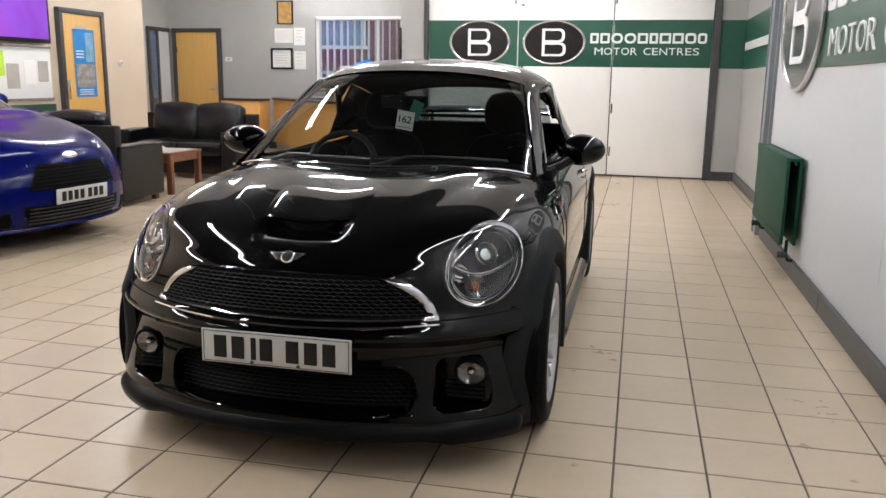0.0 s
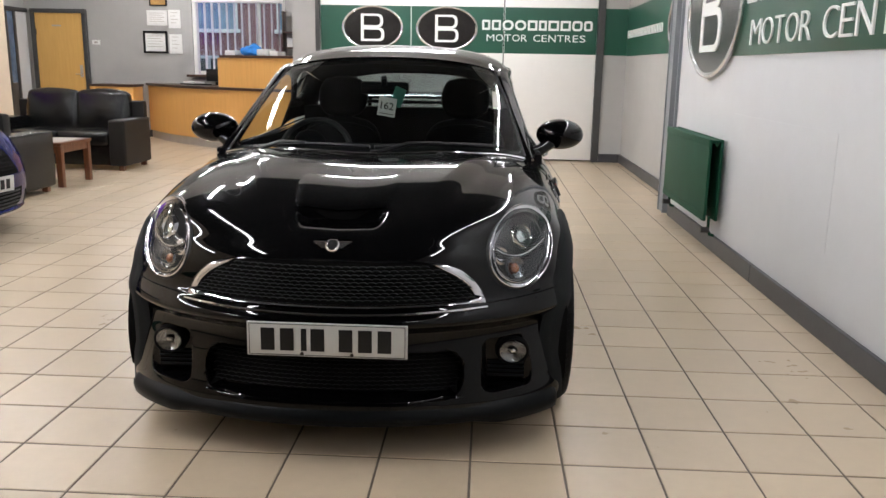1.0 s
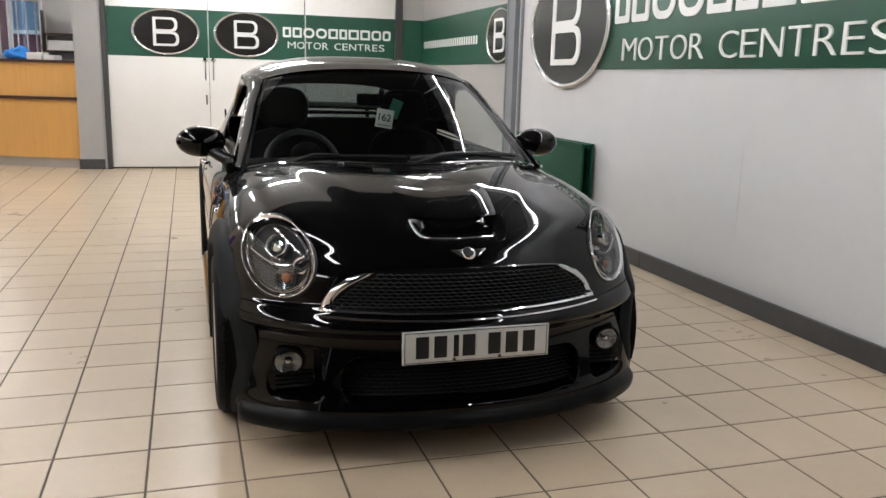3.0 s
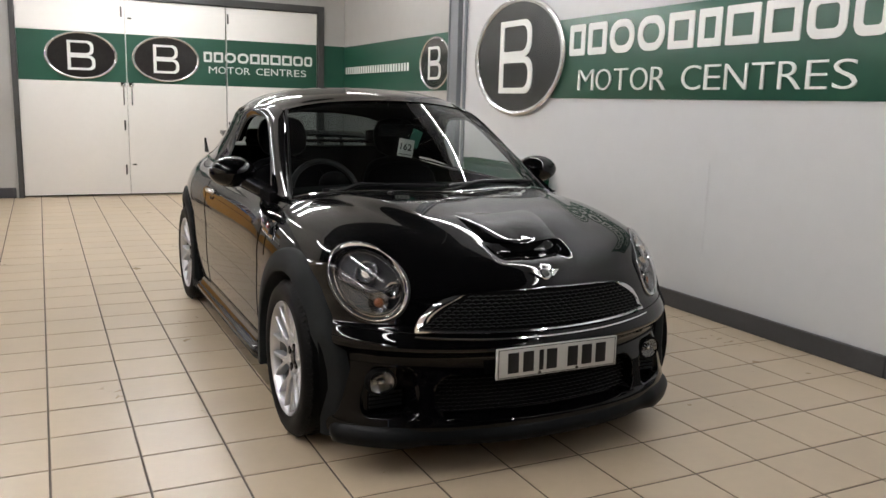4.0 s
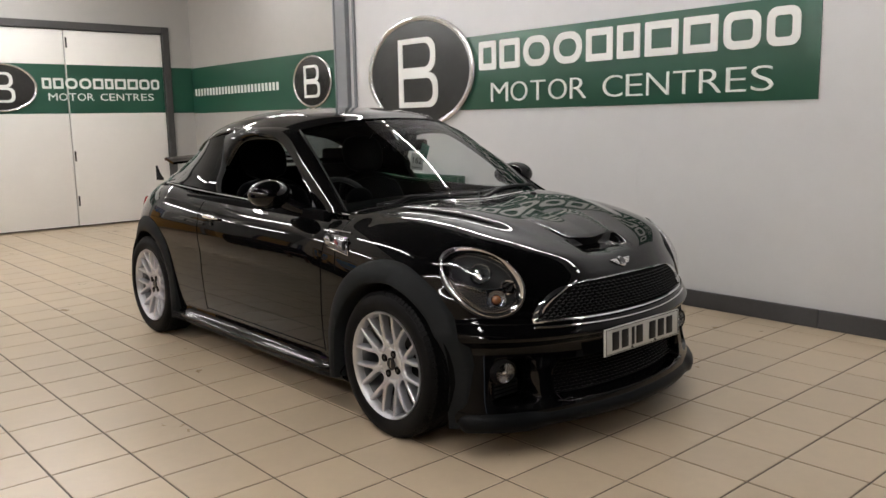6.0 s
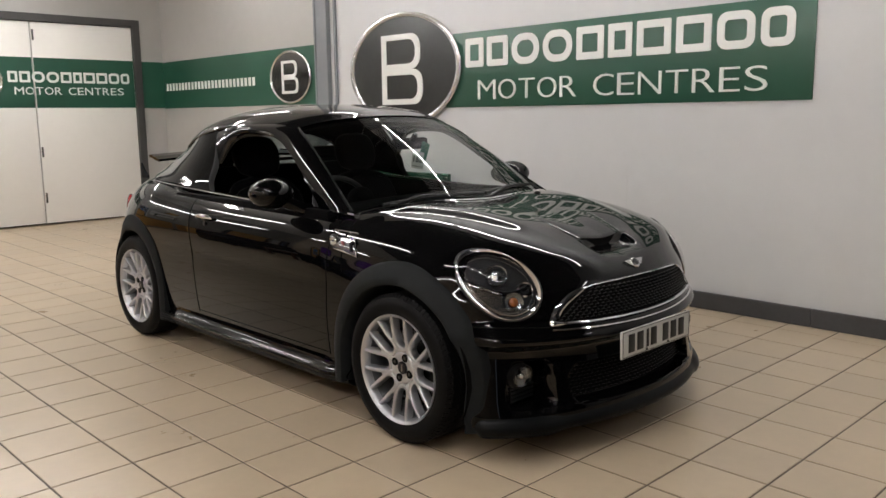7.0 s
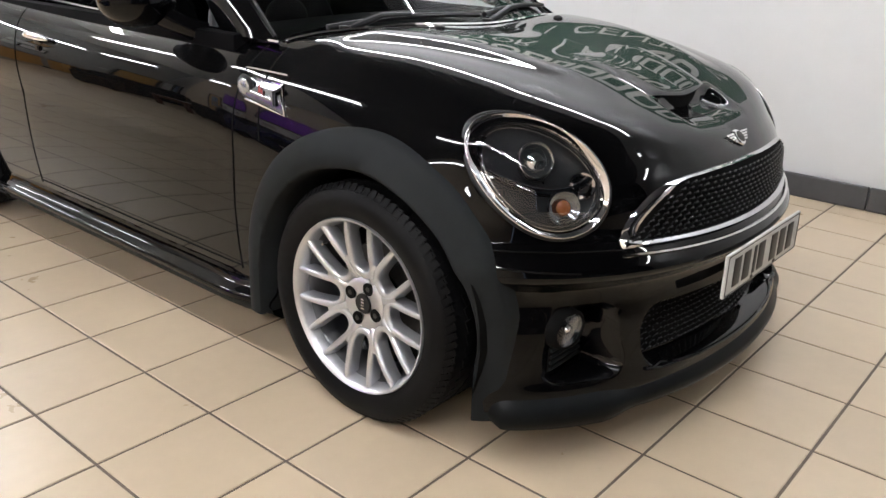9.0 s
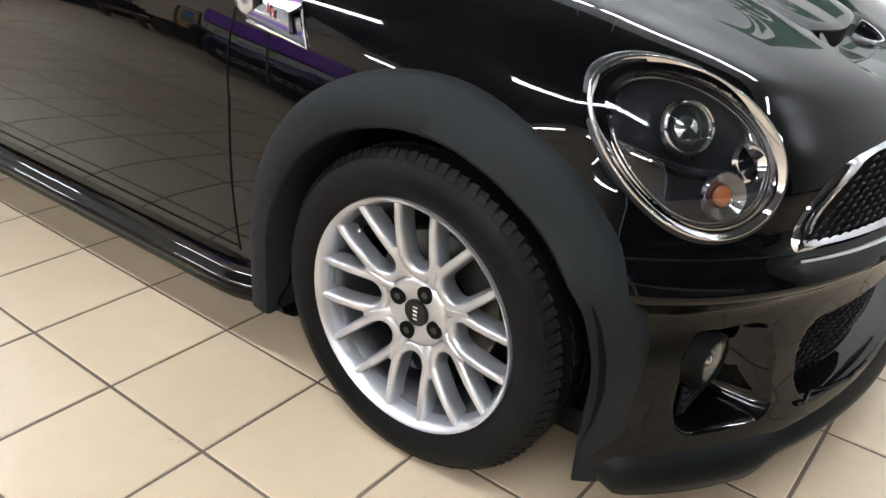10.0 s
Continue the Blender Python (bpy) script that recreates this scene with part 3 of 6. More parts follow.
CABIN = [
    HOOD[-1],
    row((0, 1.350, 0.900), (0.50, 1.350, 0.900), (0.858, 1.350, 1.020), (0.818, 1.35, 0.600)),
    row((0, 2.100, 0.915), (0.50, 2.100, 0.915), (0.865, 2.100, 1.035), (0.818, 2.10, 0.600)),
    row((0, 2.700, 0.935), (0.50, 2.700, 0.945), (0.858, 2.700, 1.060), (0.820, 2.70, 0.610)),
    row((0, 3.080, 0.975), (0.45, 3.080, 0.985), (0.845, 3.040, 1.090), (0.820, 3.02, 0.615)),
]
TAIL = [
    CABIN[-1],
    row((0, 3.450, 0.950), (0.42, 3.450, 0.955), (0.785, 3.350, 1.040), (0.815, 3.18, 0.610)),
    row((0, 3.640, 0.850), (0.42, 3.640, 0.850), (0.765, 3.510, 0.870), (0.805, 3.27, 0.570)),
    row((0, 3.730, 0.520), (0.45, 3.730, 0.520), (0.755, 3.570, 0.520), (0.790, 3.37, 0.460)),
    row((0, 3.700, 0.200), (0.45, 3.700, 0.200), (0.735, 3.550, 0.200), (0.770, 3.39, 0.200)),
]


def bezier(p, t):
    s = 1 - t
    return p[0] * s ** 3 + p[1] * 3 * s * s * t + p[2] * 3 * s * t * t + p[3] * t ** 3


ALL = NOSE + HOOD + CABIN[1:] + TAIL[1:]
FIRST_HOOD = len(NOSE)


def body_rows(i0, i1, n, across=44):
    """Rows of points for the stretch of control rows i0 to i1, on both sides of the car."""
    rows = []
    flat = [[c for p in r for c in p] for r in ALL]
    dense = smooth_curve(flat, (len(ALL) - 1) * n)
    for k in range(i0 * n, i1 * n + 1):
        c = [Vector(dense[k][3 * j:3 * j + 3]) for j in range(4)]
        half = [bezier(c, t / across) for t in range(across + 1)]
        rows.append([Vector((-p.x, p.y, p.z)) for p in half[:0:-1]] + half)
    return rows


def in_arch(c, pad=0.0):
    return any(abs(c.x) > 0.5 and math.hypot(c.y - ay, max(c.z - HUB_Z, 0)) < 0.361 + pad for ay in (FRONT_AXLE, REAR_AXLE))


def cut(bm, test):
    bad = [f for f in bm.faces if test(f.calc_center_median())]
    bmesh.ops.delete(bm, geom=bad, context="FACES")
    return bm


def lamp_hole(c):
    """Behind the headlamp lenses the body is open."""
    return c.y < 0.7 and math.hypot((abs(c.x) - 0.617) / 0.112, (c.z - 0.678) / 0.127) < 0.86


N = 14
nose_bm = grid(body_rows(0, FIRST_HOOD - 1, 2 * N, 190))


def inside(x, z, x0, x1, z0, z1, r):
    """How far a place lies inside a rounded rectangle (minus outside)."""
    qx, qz = abs(x - (x0 + x1) / 2) - (x1 - x0) / 2 + r, abs(z - (z0 + z1) / 2) - (z1 - z0) / 2 + r
    return r - math.hypot(max(qx, 0), max(qz, 0)) - min(max(qx, qz), 0)


def ease(d, width):
    f = min(max(d / width, 0), 1)
    return f * f * (3 - 2 * f)


# the lower intake and the two lamp pockets are pressed into the bumper
for v in nose_bm.verts:
    x, z = abs(v.co.x), v.co.z
    v.co.y += 0.060 * ease(inside(x, z, -0.435, 0.435, 0.202, 0.368, 0.07), 0.016)
    m = ease(inside(x, z, 0.492, 0.672, 0.212, 0.392, 0.035), 0.014)
    v.co.y += max(0.262 - v.co.y, 0) * m
hood_bm = grid(body_rows(FIRST_HOOD - 1, FIRST_HOOD + len(HOOD) - 1, 2 * N, 150))
cabin_bm = grid(body_rows(FIRST_HOOD + len(HOOD) - 1, FIRST_HOOD + len(HOOD) + len(CABIN) - 2, N))
tail_bm = grid(body_rows(FIRST_HOOD + len(HOOD) + len(CABIN) - 2, len(ALL) - 1, N))

SCOOP_Y = 0.300
# raised middle of the bonnet with a soft step on either side, and the hollow ahead of the scoop
for v in hood_bm.verts:
    x, y = abs(v.co.x), v.co.y
    if v.co.z > 0.6:
        edge_x = 0.33 + 0.20 * (y - 0.35) / 0.65
        along = ease(y - 0.30, 0.22) * (1 - ease(y - 0.96, 0.10))
        v.co.z += (0.016 * (1 - ease(x - edge_x + 0.055, 0.11)) - 0.004) * along * (1 - ease(x - 0.68, 0.06))
        if SCOOP_Y - 0.13 < y < SCOOP_Y + 0.012:
            deep = ease(y - SCOOP_Y + 0.13, 0.13) * (1 - ease(y - SCOOP_Y, 0.012))
            v.co.z -= 0.030 * deep * (1 - ease(x - 0.115, 0.060))

from mathutils.bvhtree import BVHTree

surface_bm = bmesh.new()
for src in (nose_bm, hood_bm, cabin_bm, tail_bm):
    join(surface_bm, src.copy())
# flanks from the shoulder down to the sill
dense = smooth_curve([[c for p in r for c in p] for r in ALL], (len(ALL) - 1) * N)
edge = [Vector(dense[k][9:12]) for k in range((FIRST_HOOD - 1) * N, (len(ALL) - 3) * N + 1)]
flanks = []
for side in (-1, 1):
    sheet = []
    for p in edge:
        col_pts = []
        for k in range(15):
            f = k / 14
            z = p.z + (0.165 - p.z) * f
            bulge = 0.006 * math.sin(math.pi * f) - 0.035 * f ** 2.2
            col_pts.append((side * (p.x + bulge), p.y, z))
        sheet.append(col_pts)
    flanks.append(grid(sheet))
    join(surface_bm, flanks[-1].copy())
BODY = BVHTree.FromBMesh(surface_bm)
surface_bm.free()
for src in (nose_bm, hood_bm, cabin_bm, tail_bm, *flanks):
    cut(src, in_arch)
for src in (nose_bm, hood_bm):
    cut(src, lamp_hole)

cut(cabin_bm, lambda c: abs(c.x) < 0.655 and 1.16 < c.y < 3.05)


def on_front(x, z, off=0.0):
    """A place on the body's face, looked up from ahead, lifted by off along the normal."""
    hit = BODY.ray_cast(Vector((x, -1, z)), Vector((0, 1, 0)))
    return hit[0] + (hit[1] if hit[1].y < 0 else -hit[1]) * off if hit[0] else Vector((x, 0.3, z))


def on_side(y, z, side=-1, off=0.0):
    hit = BODY.ray_cast(Vector((side * 2, y, z)), Vector((-side, 0, 0)))
    if not hit[0]:
        return Vector((side * 0.82, y, z))
    n = hit[1] if hit[1].x * side > 0 else -hit[1]
    return hit[0] + n * off


def on_top(x, y, off=0.0):
    hit = BODY.ray_cast(Vector((x, y, 2)), Vector((0, 0, -1)))
    n = hit[1] if hit[1].z > 0 else -hit[1]
    return hit[0] + n * off


body = part("front_bumper", nose_bm, PAINT, car, "glossy black painted bumper")
hood = part("bonnet", hood_bm, PAINT, car, "glossy black clamshell bonnet")
part("shoulder", cabin_bm, PAINT, car)
part("rear_end", tail_bm, PAINT, car)
for src in flanks:
    part("flank", src, PAINT, car)

# underside and wheel housings
part("underbody", box(-0.70, 0.70, 0.35, 3.55, 0.14, 0.20, 0.02), VOID, car)
for ay in (FRONT_AXLE, REAR_AXLE):
    for side in (-1, 1):
        well = cyl(0.370, 0.34, 40, m=pose(side * 0.62, ay, HUB_Z, 0, 90, 0))
        cut(well, lambda c: abs(c.x) > 0.78 or c.z < HUB_Z - 0.12)
        part("wheel_housing", well, VOID, car)


# wheel arch flares: broad matt plastic bands round the openings
def flare(ay, side):
    rows = []
    a0, a1 = (-22, 212) if ay == FRONT_AXLE else (-14, 205)
    for k in range(57):
        deg = a0 + (a1 - a0) * k / 56
        a = radians(deg)
        ca, sa = math.cos(a), math.sin(a)
        inner, outer = 0.346, 0.404 + 0.034 * max(0, sa) ** 1.5
        line = []
        for f, lift in ((0.0, -0.16), (0.0, 0.008), (0.08, 0.015), (0.40, 0.016), (0.85, 0.012), (1.0, 0.006), (1.02, -0.03)):
            r = inner + (outer - inner) * f
            y, z = ay + r * (ca if sa > 0 else math.copysign(1, ca)), max(HUB_Z + (0.346 if sa < 0 else r) * sa, 0.125)
            x = max(abs(on_side(y, max(z, h), side).x) for h in (0.25, 0.35, 0.46, 0.52))
            x = x if x > 0.55 else 0.80
            line.append((side * (x + lift), y, z))
        rows.append(line)
    return grid(rows)


for side in (-1, 1):
    for ay in (FRONT_AXLE, REAR_AXLE):
        part("wheel_arch_flare", flare(ay, side), PLASTIC, car, "matt dark grey plastic arch trim", smooth=50)
    # sill skirt
    top, low = [], []
    for k in range(41):
        y = 1.05 + (2.80 - 1.05) * k / 40
        tuck = 0.030 * (1 - ease(min(y - 1.05, 2.80 - y) - 0.02, 0.14))
        top.append([(side * (x - tuck), y, z) for x, z in ((0.790, 0.292), (0.800, 0.276), (0.803, 0.250), (0.812, 0.226), (0.826, 0.214), (0.836, 0.206), (0.839, 0.196), (0.834, 0.186))])
        low.append([(side * (x - tuck), y, z) for x, z in ((0.836, 0.187), (0.828, 0.168), (0.800, 0.148), (0.740, 0.140), (0.66, 0.142))])
    part("side_skirt", grid(top), PAINT, car, "glossy black side skirt", smooth=60)
    part("skirt_base", grid(low), PLASTIC, car, "matt black foot of the skirt", smooth=60)


# wheels
def wheel_mesh_parts():
    tyre_profile = []
    for r, h in ((0.214, -0.085), (0.236, -0.100), (0.262, -0.105), (0.288, -0.100), (0.300, -0.086), (0.3055, -0.06), (0.3065, 0.0), (0.3055, 0.06),
                 (0.300, 0.086), (0.288, 0.100), (0.262, 0.105), (0.236, 0.100), (0.216, 0.085)):
        tyre_profile.append((r, h))
    tyre = lathe(tyre_profile, 72)
    rim = lathe([(0.205, 0.050), (0.208, 0.070), (0.213, 0.084), (0.219, 0.096), (0.225, 0.099), (0.227, 0.092), (0.218, 0.086), (0.214, 0.08)], 72)
    return tyre, rim


def spoke(a0, r0, h0, a1, r1, h1, w0, w1, bow=0.0, d=0.030):
    """A tapered, dished spoke from one polar place to another."""
    p0 = Vector((r0 * math.cos(a0), r0 * math.sin(a0), h0))
    p1 = Vector((r1 * math.cos(a1), r1 * math.sin(a1), h1))
    along = (p1 - p0).normalized()
    acr = Vector((-along.y, along.x, 0)).normalized()
    rows = []
    for k in range(10):
        f = k / 9
        p = p0.lerp(p1, f) + Vector((0, 0, 0.006 * math.sin(math.pi * f))) + acr * bow * math.sin(math.pi * f ** 0.7)
        w = w0 + (w1 - w0) * f
        rows.append([p + acr * w * u + Vector((0, 0, v * 1.0)) for u, v in ((-1.12, -d), (-1.0, -0.005), (-0.6, 0.0), (0.6, 0.0), (1.0, -0.005), (1.12, -d))])
    return grid(rows)


def loop_spoke(a):
    """One long narrow loop of the wheel, open at the rim, standing at angle a."""
    path = [(0.2165 - 0.1045 * k / 9, 0.0390 - 0.0035 * (k / 9) ** 1.5) for k in range(9)]
    path += [(0.112 - 0.0355 * math.sin(q), 0.0355 * math.cos(q)) for q in [math.pi * k / 12 for k in range(13)]]
    path += [(0.2165 - 0.1045 * k / 9, -0.0390 + 0.0035 * (k / 9) ** 1.5) for k in range(8, -1, -1)]
    ca, sa = math.cos(a), math.sin(a)
    rows = []
    for i, (u, v) in enumerate(path):
        b, e = path[max(i - 1, 0)], path[min(i + 1, len(path) - 1)]
        d = Vector((e[0] - b[0], e[1] - b[1])).normalized()
        f = (u - 0.07) / 0.146
        h = 0.0625 + 0.0260 * f + 0.006 * math.sin(math.pi * min(max(f, 0), 1))
        line = []
        for c, drop in ((-0.0150, 0.036), (-0.0120, 0.010), (-0.0102, 0.003), (-0.0062, 0.0), (0.0062, 0.0), (0.0102, 0.003), (0.0120, 0.010), (0.0150, 0.036)):
            c *= 0.86 - 0.20 * min(max(f, 0), 1)
            p, q = u - d.y * c, v + d.x * c
            line.append((p * ca - q * sa, p * sa + q * ca, h - drop))
        rows.append(line)
    return grid(rows)


def build_wheel(m, turn):
    """Wheel with its axis along local z, face towards +z."""
    wh = new("wheel")
    wh.parent = car
    wh.matrix_local = m
    tyre, rim = wheel_mesh_parts()
    part("tyre", tyre, RUBBER, wh, "black low-profile tyre", smooth=50)
    blocks = bmesh.new()
    for k in range(60):
        a = 2 * math.pi * k / 60
        for lane, h in enumerate((-0.066, -0.024, 0.024, 0.066)):
            b = box(-0.0125, 0.0125, -0.0145, 0.0145, -0.003, 0.0016)
            join(blocks, b, pose(0, 0, 0, 0, 0, math.degrees(a) + lane * 3) @ pose(0.3065 - (0.002 if abs(h) > 0.05 else 0), 0, h, 0, 90, 0) @ pose(0, 0, 0, 0, 0, 18 if h > 0 else -18))
    for k in range(90):
        for s_ in (-1, 1):
            b = box(-0.0125, 0.0125, -0.0078, 0.0078, -0.003, 0.0014)
            join(blocks, b, pose(0, 0, 0, 0, 0, 4 * k + 2) @ pose(0.3005, 0, s_ * 0.0845, 0, 90 - s_ * 38, 0) @ pose(0, 0, 0, 0, 0, 14 * s_))
    part("tread", blocks, RUBBER, wh, smooth=0)
    part("rim", rim, ALLOY, wh, "silver alloy rim", smooth=50)
    part("barrel", lathe([(0.214, -0.09), (0.202, -0.08), (0.193, -0.02), (0.196, 0.04), (0.206, 0.062)], 60), BARREL_SHADED, wh, "silver inner barrel, shade of its depth put into the colour", smooth=50)
    hubm = lathe([(0.0, 0.062), (0.034, 0.062), (0.052, 0.066), (0.062, 0.0645), (0.069, 0.058), (0.071, 0.01)], 40)
    part("hub", hubm, ALLOY, wh, smooth=50)
    for k in range(8):
        # a loop: two arms from the rim that meet in a round bend at the hub
        part("spoke", loop_spoke(turn + math.pi / 8 + 2 * math.pi * k / 8), ALLOY, wh, smooth=50)
        part("web", spoke(turn + 2 * math.pi * k / 8, 0.060, 0.058, turn + 2 * math.pi * k / 8, 0.128, 0.0740, 0.0120, 0.0060), ALLOY, wh, smooth=50)
    for k in range(4):
        a = turn + math.pi / 4 + math.pi / 2 * k
        # no hole is cut: a black disc gives the shade of the bolt recess
        part("bolt_well", cyl(0.0170, 0.012, 20, m=pose(0.0475 * math.cos(a), 0.0475 * math.sin(a), 0.0608)), VOID, wh, "black disc for the shade in a bolt recess")
        part("wheel_bolt", cyl(0.007, 0.004, 6, m=pose(0.0475 * math.cos(a), 0.0475 * math.sin(a), 0.0658)), STEEL, wh)
    part("centre_cap", cyl(0.0265, 0.010, 32, m=pose(0, 0, 0.062), bevel=0.002), INK, wh, "black centre cap")
    for k in range(4):
        part("cap_bar", box(-0.014 + 0.008 * k, -0.010 + 0.008 * k, -0.005, 0.005, 0.0672, 0.0678), SIGN_SILVER, wh)
    part("brake_disc", lathe([(0.07, 0.0), (0.138, 0.0), (0.140, -0.004), (0.140, -0.022)], 48), STEEL, wh, "grey steel brake disc")
    part("caliper", box(-0.155, -0.085, -0.075, 0.075, -0.03, 0.03, 0.012), LAMP_DARK, wh)
    part("barrel_back", lathe([(0.0, -0.05), (0.13, -0.05), (0.185, -0.07)], 40), VOID, wh)
    part("valve", cyl(0.004, 0.035, 8, m=pose(0.180 * math.cos(turn + 0.39), 0.180 * math.sin(turn + 0.39), 0.065)), CHROME, wh)
    return wh


for side in (-1, 1):
    for ay, turn in ((FRONT_AXLE, 0.39), (REAR_AXLE, 0.20)):
        steer = 0
        build_wheel(pose(side * 0.722, ay, HUB_Z, 0, 90 * side, steer), turn)


# grille: chrome surround, dark mesh
def grille_outline(n=64, shrink=0.0):
    """The wide half-moon of the upper grille in (x, z)."""
    top = [(-0.500 + shrink, 0.530 + shrink * 0.4), (-0.466 + shrink, 0.588), (-0.393 + shrink * 0.7, 0.640 - shrink * 0.7), (-0.26, 0.662 - shrink), (0, 0.668 - shrink)]
    half = smooth_curve([(*p, 0) for p in top], n // 4)
    left = [(p[0], p[1]) for p in half]
    right = [(-x, z) for x, z in left[::-1][1:]]
    bottom = [(0.500 - shrink - (1.0 - 2 * shrink) * k / 24, 0.512 + shrink * 0.9 + 0.010 * (abs(k - 12) / 12) ** 2) for k in range(0, 25)]
    return left + right + bottom


def plated(outline_a, outline_b, off_a, off_b, name, material, label):
    a = [on_front(x, z, off_a) for x, z in outline_a]
    b = [on_front(x, z, off_b) for x, z in outline_b]
    mid = [p.lerp(q, 0.5) + Vector((0, -0.006, 0)) for p, q in zip(a, b)]
    back = [q + Vector((0, 0.02, 0)) for q in b]
    front = [p + Vector((0, 0.01, 0)) for p in a]
    return part(name, grid([front, a, mid, b, back], closed=True), material, car, label, smooth=60)


def inner_outline():
    """Thin along the top and foot, broad at the two upper corners."""
    pts = []
    for x, z in grille_outline():
        f = min(max((abs(x) - 0.30) / 0.12, 0), 1)
        f = f * f * (3 - 2 * f)
        if z > 0.535:
            th = 0.007 + 0.024 * f
            d = Vector((-x * 0.55, 0.56 - z)).normalized() if abs(x) > 0.30 else Vector((0, -1))
            pts.append((x + d.x * th, max(z + d.y * th, 0.534)))
        else:
            pts.append((x * 0.958, z + 0.012))
    return pts


GR_IN = inner_outline()
plated(grille_outline(), GR_IN, 0.003, 0.008, "grille_surround", RING_CHROME, "bright chrome grille surround")


def grille_top(x):
    pts = sorted((p for p in GR_IN if p[1] > 0.5345), key=lambda q: q[0])
    return float(np.interp(x, [p[0] for p in pts], [p[1] for p in pts]))


back_rows = []
for k in range(81):
    x = -0.475 + 0.95 * k / 80
    zt = max(grille_top(x), 0.54)
    back_rows.append([on_front(x, 0.528 + (zt - 0.528) * j / 10, 0.0035) for j in range(11)])
part("grille_back", grid(back_rows), VOID, car)
mesh_bm = bmesh.new()
for j in range(11):
    z = 0.539 + j * 0.0118
    for i in range(34):
        x = -0.459 + 0.0276 * i + (0.0138 if j % 2 else 0)
        if x > 0.463 or z > grille_top(x) - 0.006:
            continue
        p = on_front(x, z, 0.008)
        join(mesh_bm, tube([p + Vector((-0.0135, 0, -0.0025)), p + Vector((-0.008, -0.002, 0.0022)), p + Vector((0.008, -0.002, 0.0022)), p + Vector((0.0135, 0, -0.0025))], 0.0021, 4))
part("grille_mesh", mesh_bm, GRILLE_BLACK, car, "black honeycomb grille mesh")
# thin chrome blade under the grille
part("chrome_strip", tube([on_front(-0.505 + 1.01 * k / 48, 0.497 + 0.012 * (abs(k - 24) / 24) ** 2, 0.004) for k in range(49)], 0.0045, 6), CHROME, car)

# lower intake
ib = []
for k in range(81):
    x = -0.415 + 0.83 * k / 80
    ib.append([on_front(x, 0.222 + 0.122 * j / 10, 0.003) for j in range(11)])
part("lower_intake", grid(ib), VOID, car, "black lower air intake")
mesh_bm = bmesh.new()
for j in range(9):
    z = 0.228 + j * 0.0135
    for i in range(31):
        x = -0.405 + 0.027 * i + (0.0135 if j % 2 else 0)
        if x > 0.405 or (abs(x) > 0.385 and j > 7):
            continue
        p = on_front(x, z, 0.008)
        join(mesh_bm, tube([p + Vector((-0.0125, 0, -0.002)), p + Vector((-0.006, -0.002, 0.0025)), p + Vector((0.006, -0.002, 0.0025)), p + Vector((0.0125, 0, -0.002))], 0.0016, 4))
part("intake_mesh", mesh_bm, GRILLE_BLACK, car, "fine black mesh")
part("intake_blade", tube([on_front(-0.43 + 0.86 * k / 40, 0.201 + 0.012 * (abs(k - 20) / 20) ** 4, 0.002) for k in range(41)], 0.0045, 6), PAINT, car)

# fog lamps, facing ahead from their pockets, with slats beneath
for side in (-1, 1):
    fog = new("fog_lamp")
    fog.parent = car
    fog.matrix_local = pose(side * 0.598, 0.240, 0.334, 90, 0, 6 * side) @ Matrix.Diagonal((1.3, 1.12, 1, 1))
    part("reflector", lathe([(0.0, -0.006), (0.012, -0.005), (0.026, 0.000), (0.036, 0.007)], 28), LAMP_CUP, fog, "faceted bright reflector")
    part("bezel", lathe([(0.035, 0.008), (0.039, 0.011), (0.043, 0.006), (0.045, -0.02)], 36), VOID, fog)
    part("lens", lathe([(0.0, 0.018), (0.016, 0.0165), (0.028, 0.013), (0.036, 0.008)], 28), LENS, fog, "clear round fog lens")
    part("bulb", ball(0.009, pose(0, 0, -0.002), 12, 8), CHROME, fog)
    part("lamp_shade", lathe([(0.0, 0.002), (0.011, 0.001), (0.013, -0.004)], 16), LAMP_DARK, fog)
    part("duct", box(min(side * 0.512, side * 0.640), max(side * 0.512, side * 0.640), 0.2565, 0.2605, 0.232, 0.294, 0.001), VOID, car)
    for k in range(4):
        part("slat", tube([(side * 0.514, 0.253, 0.241 + 0.0155 * k), (side * 0.638, 0.253, 0.241 + 0.0155 * k)], 0.0042, 6), PLASTIC, car)

# splitter lip round the foot of the bumper
lip_rows = []
for k in range(73):
    f = 0.885 * (-1 + 2 * k / 72)
    s = abs(f)
    base = bezier([Vector((0, 0.032, 0)), Vector((0.44, 0.032, 0)), Vector((0.752, 0.222, 0)), Vector((0.803, 0.42, 0))], s)
    x = math.copysign(base.x, f)
    swell = ease(s - 0.40, 0.12)
    fade = 1 - ease(s - 0.80, 0.085)
    nrm = Vector((f * 0.75 * s, -1 + 0.55 * s * s, 0)).normalized()
    o = 0.006 + 0.016 * swell
    prof = [(-0.050, 0.184 + 0.014 * swell), (-0.022, 0.183 + 0.013 * swell), (-0.008, 0.178 + 0.010 * swell), (o - 0.010, 0.170 + 0.006 * swell), (o + 0.001, 0.157), (o + 0.003, 0.143), (o - 0.004, 0.126 - 0.010 * swell), (o - 0.030, 0.117 - 0.010 * swell), (-0.08, 0.12)]
    lip_rows.append([Vector((x, base.y, 0)) + nrm * (q * fade - 0.018 * (1 - fade)) + Vector((0, 0, 0.160 + (z - 0.160) * (0.25 + 0.75 * fade))) for q, z in prof])
part("front_lip", grid(lip_rows), LIP, car, "satin dark grey front lip", smooth=60)

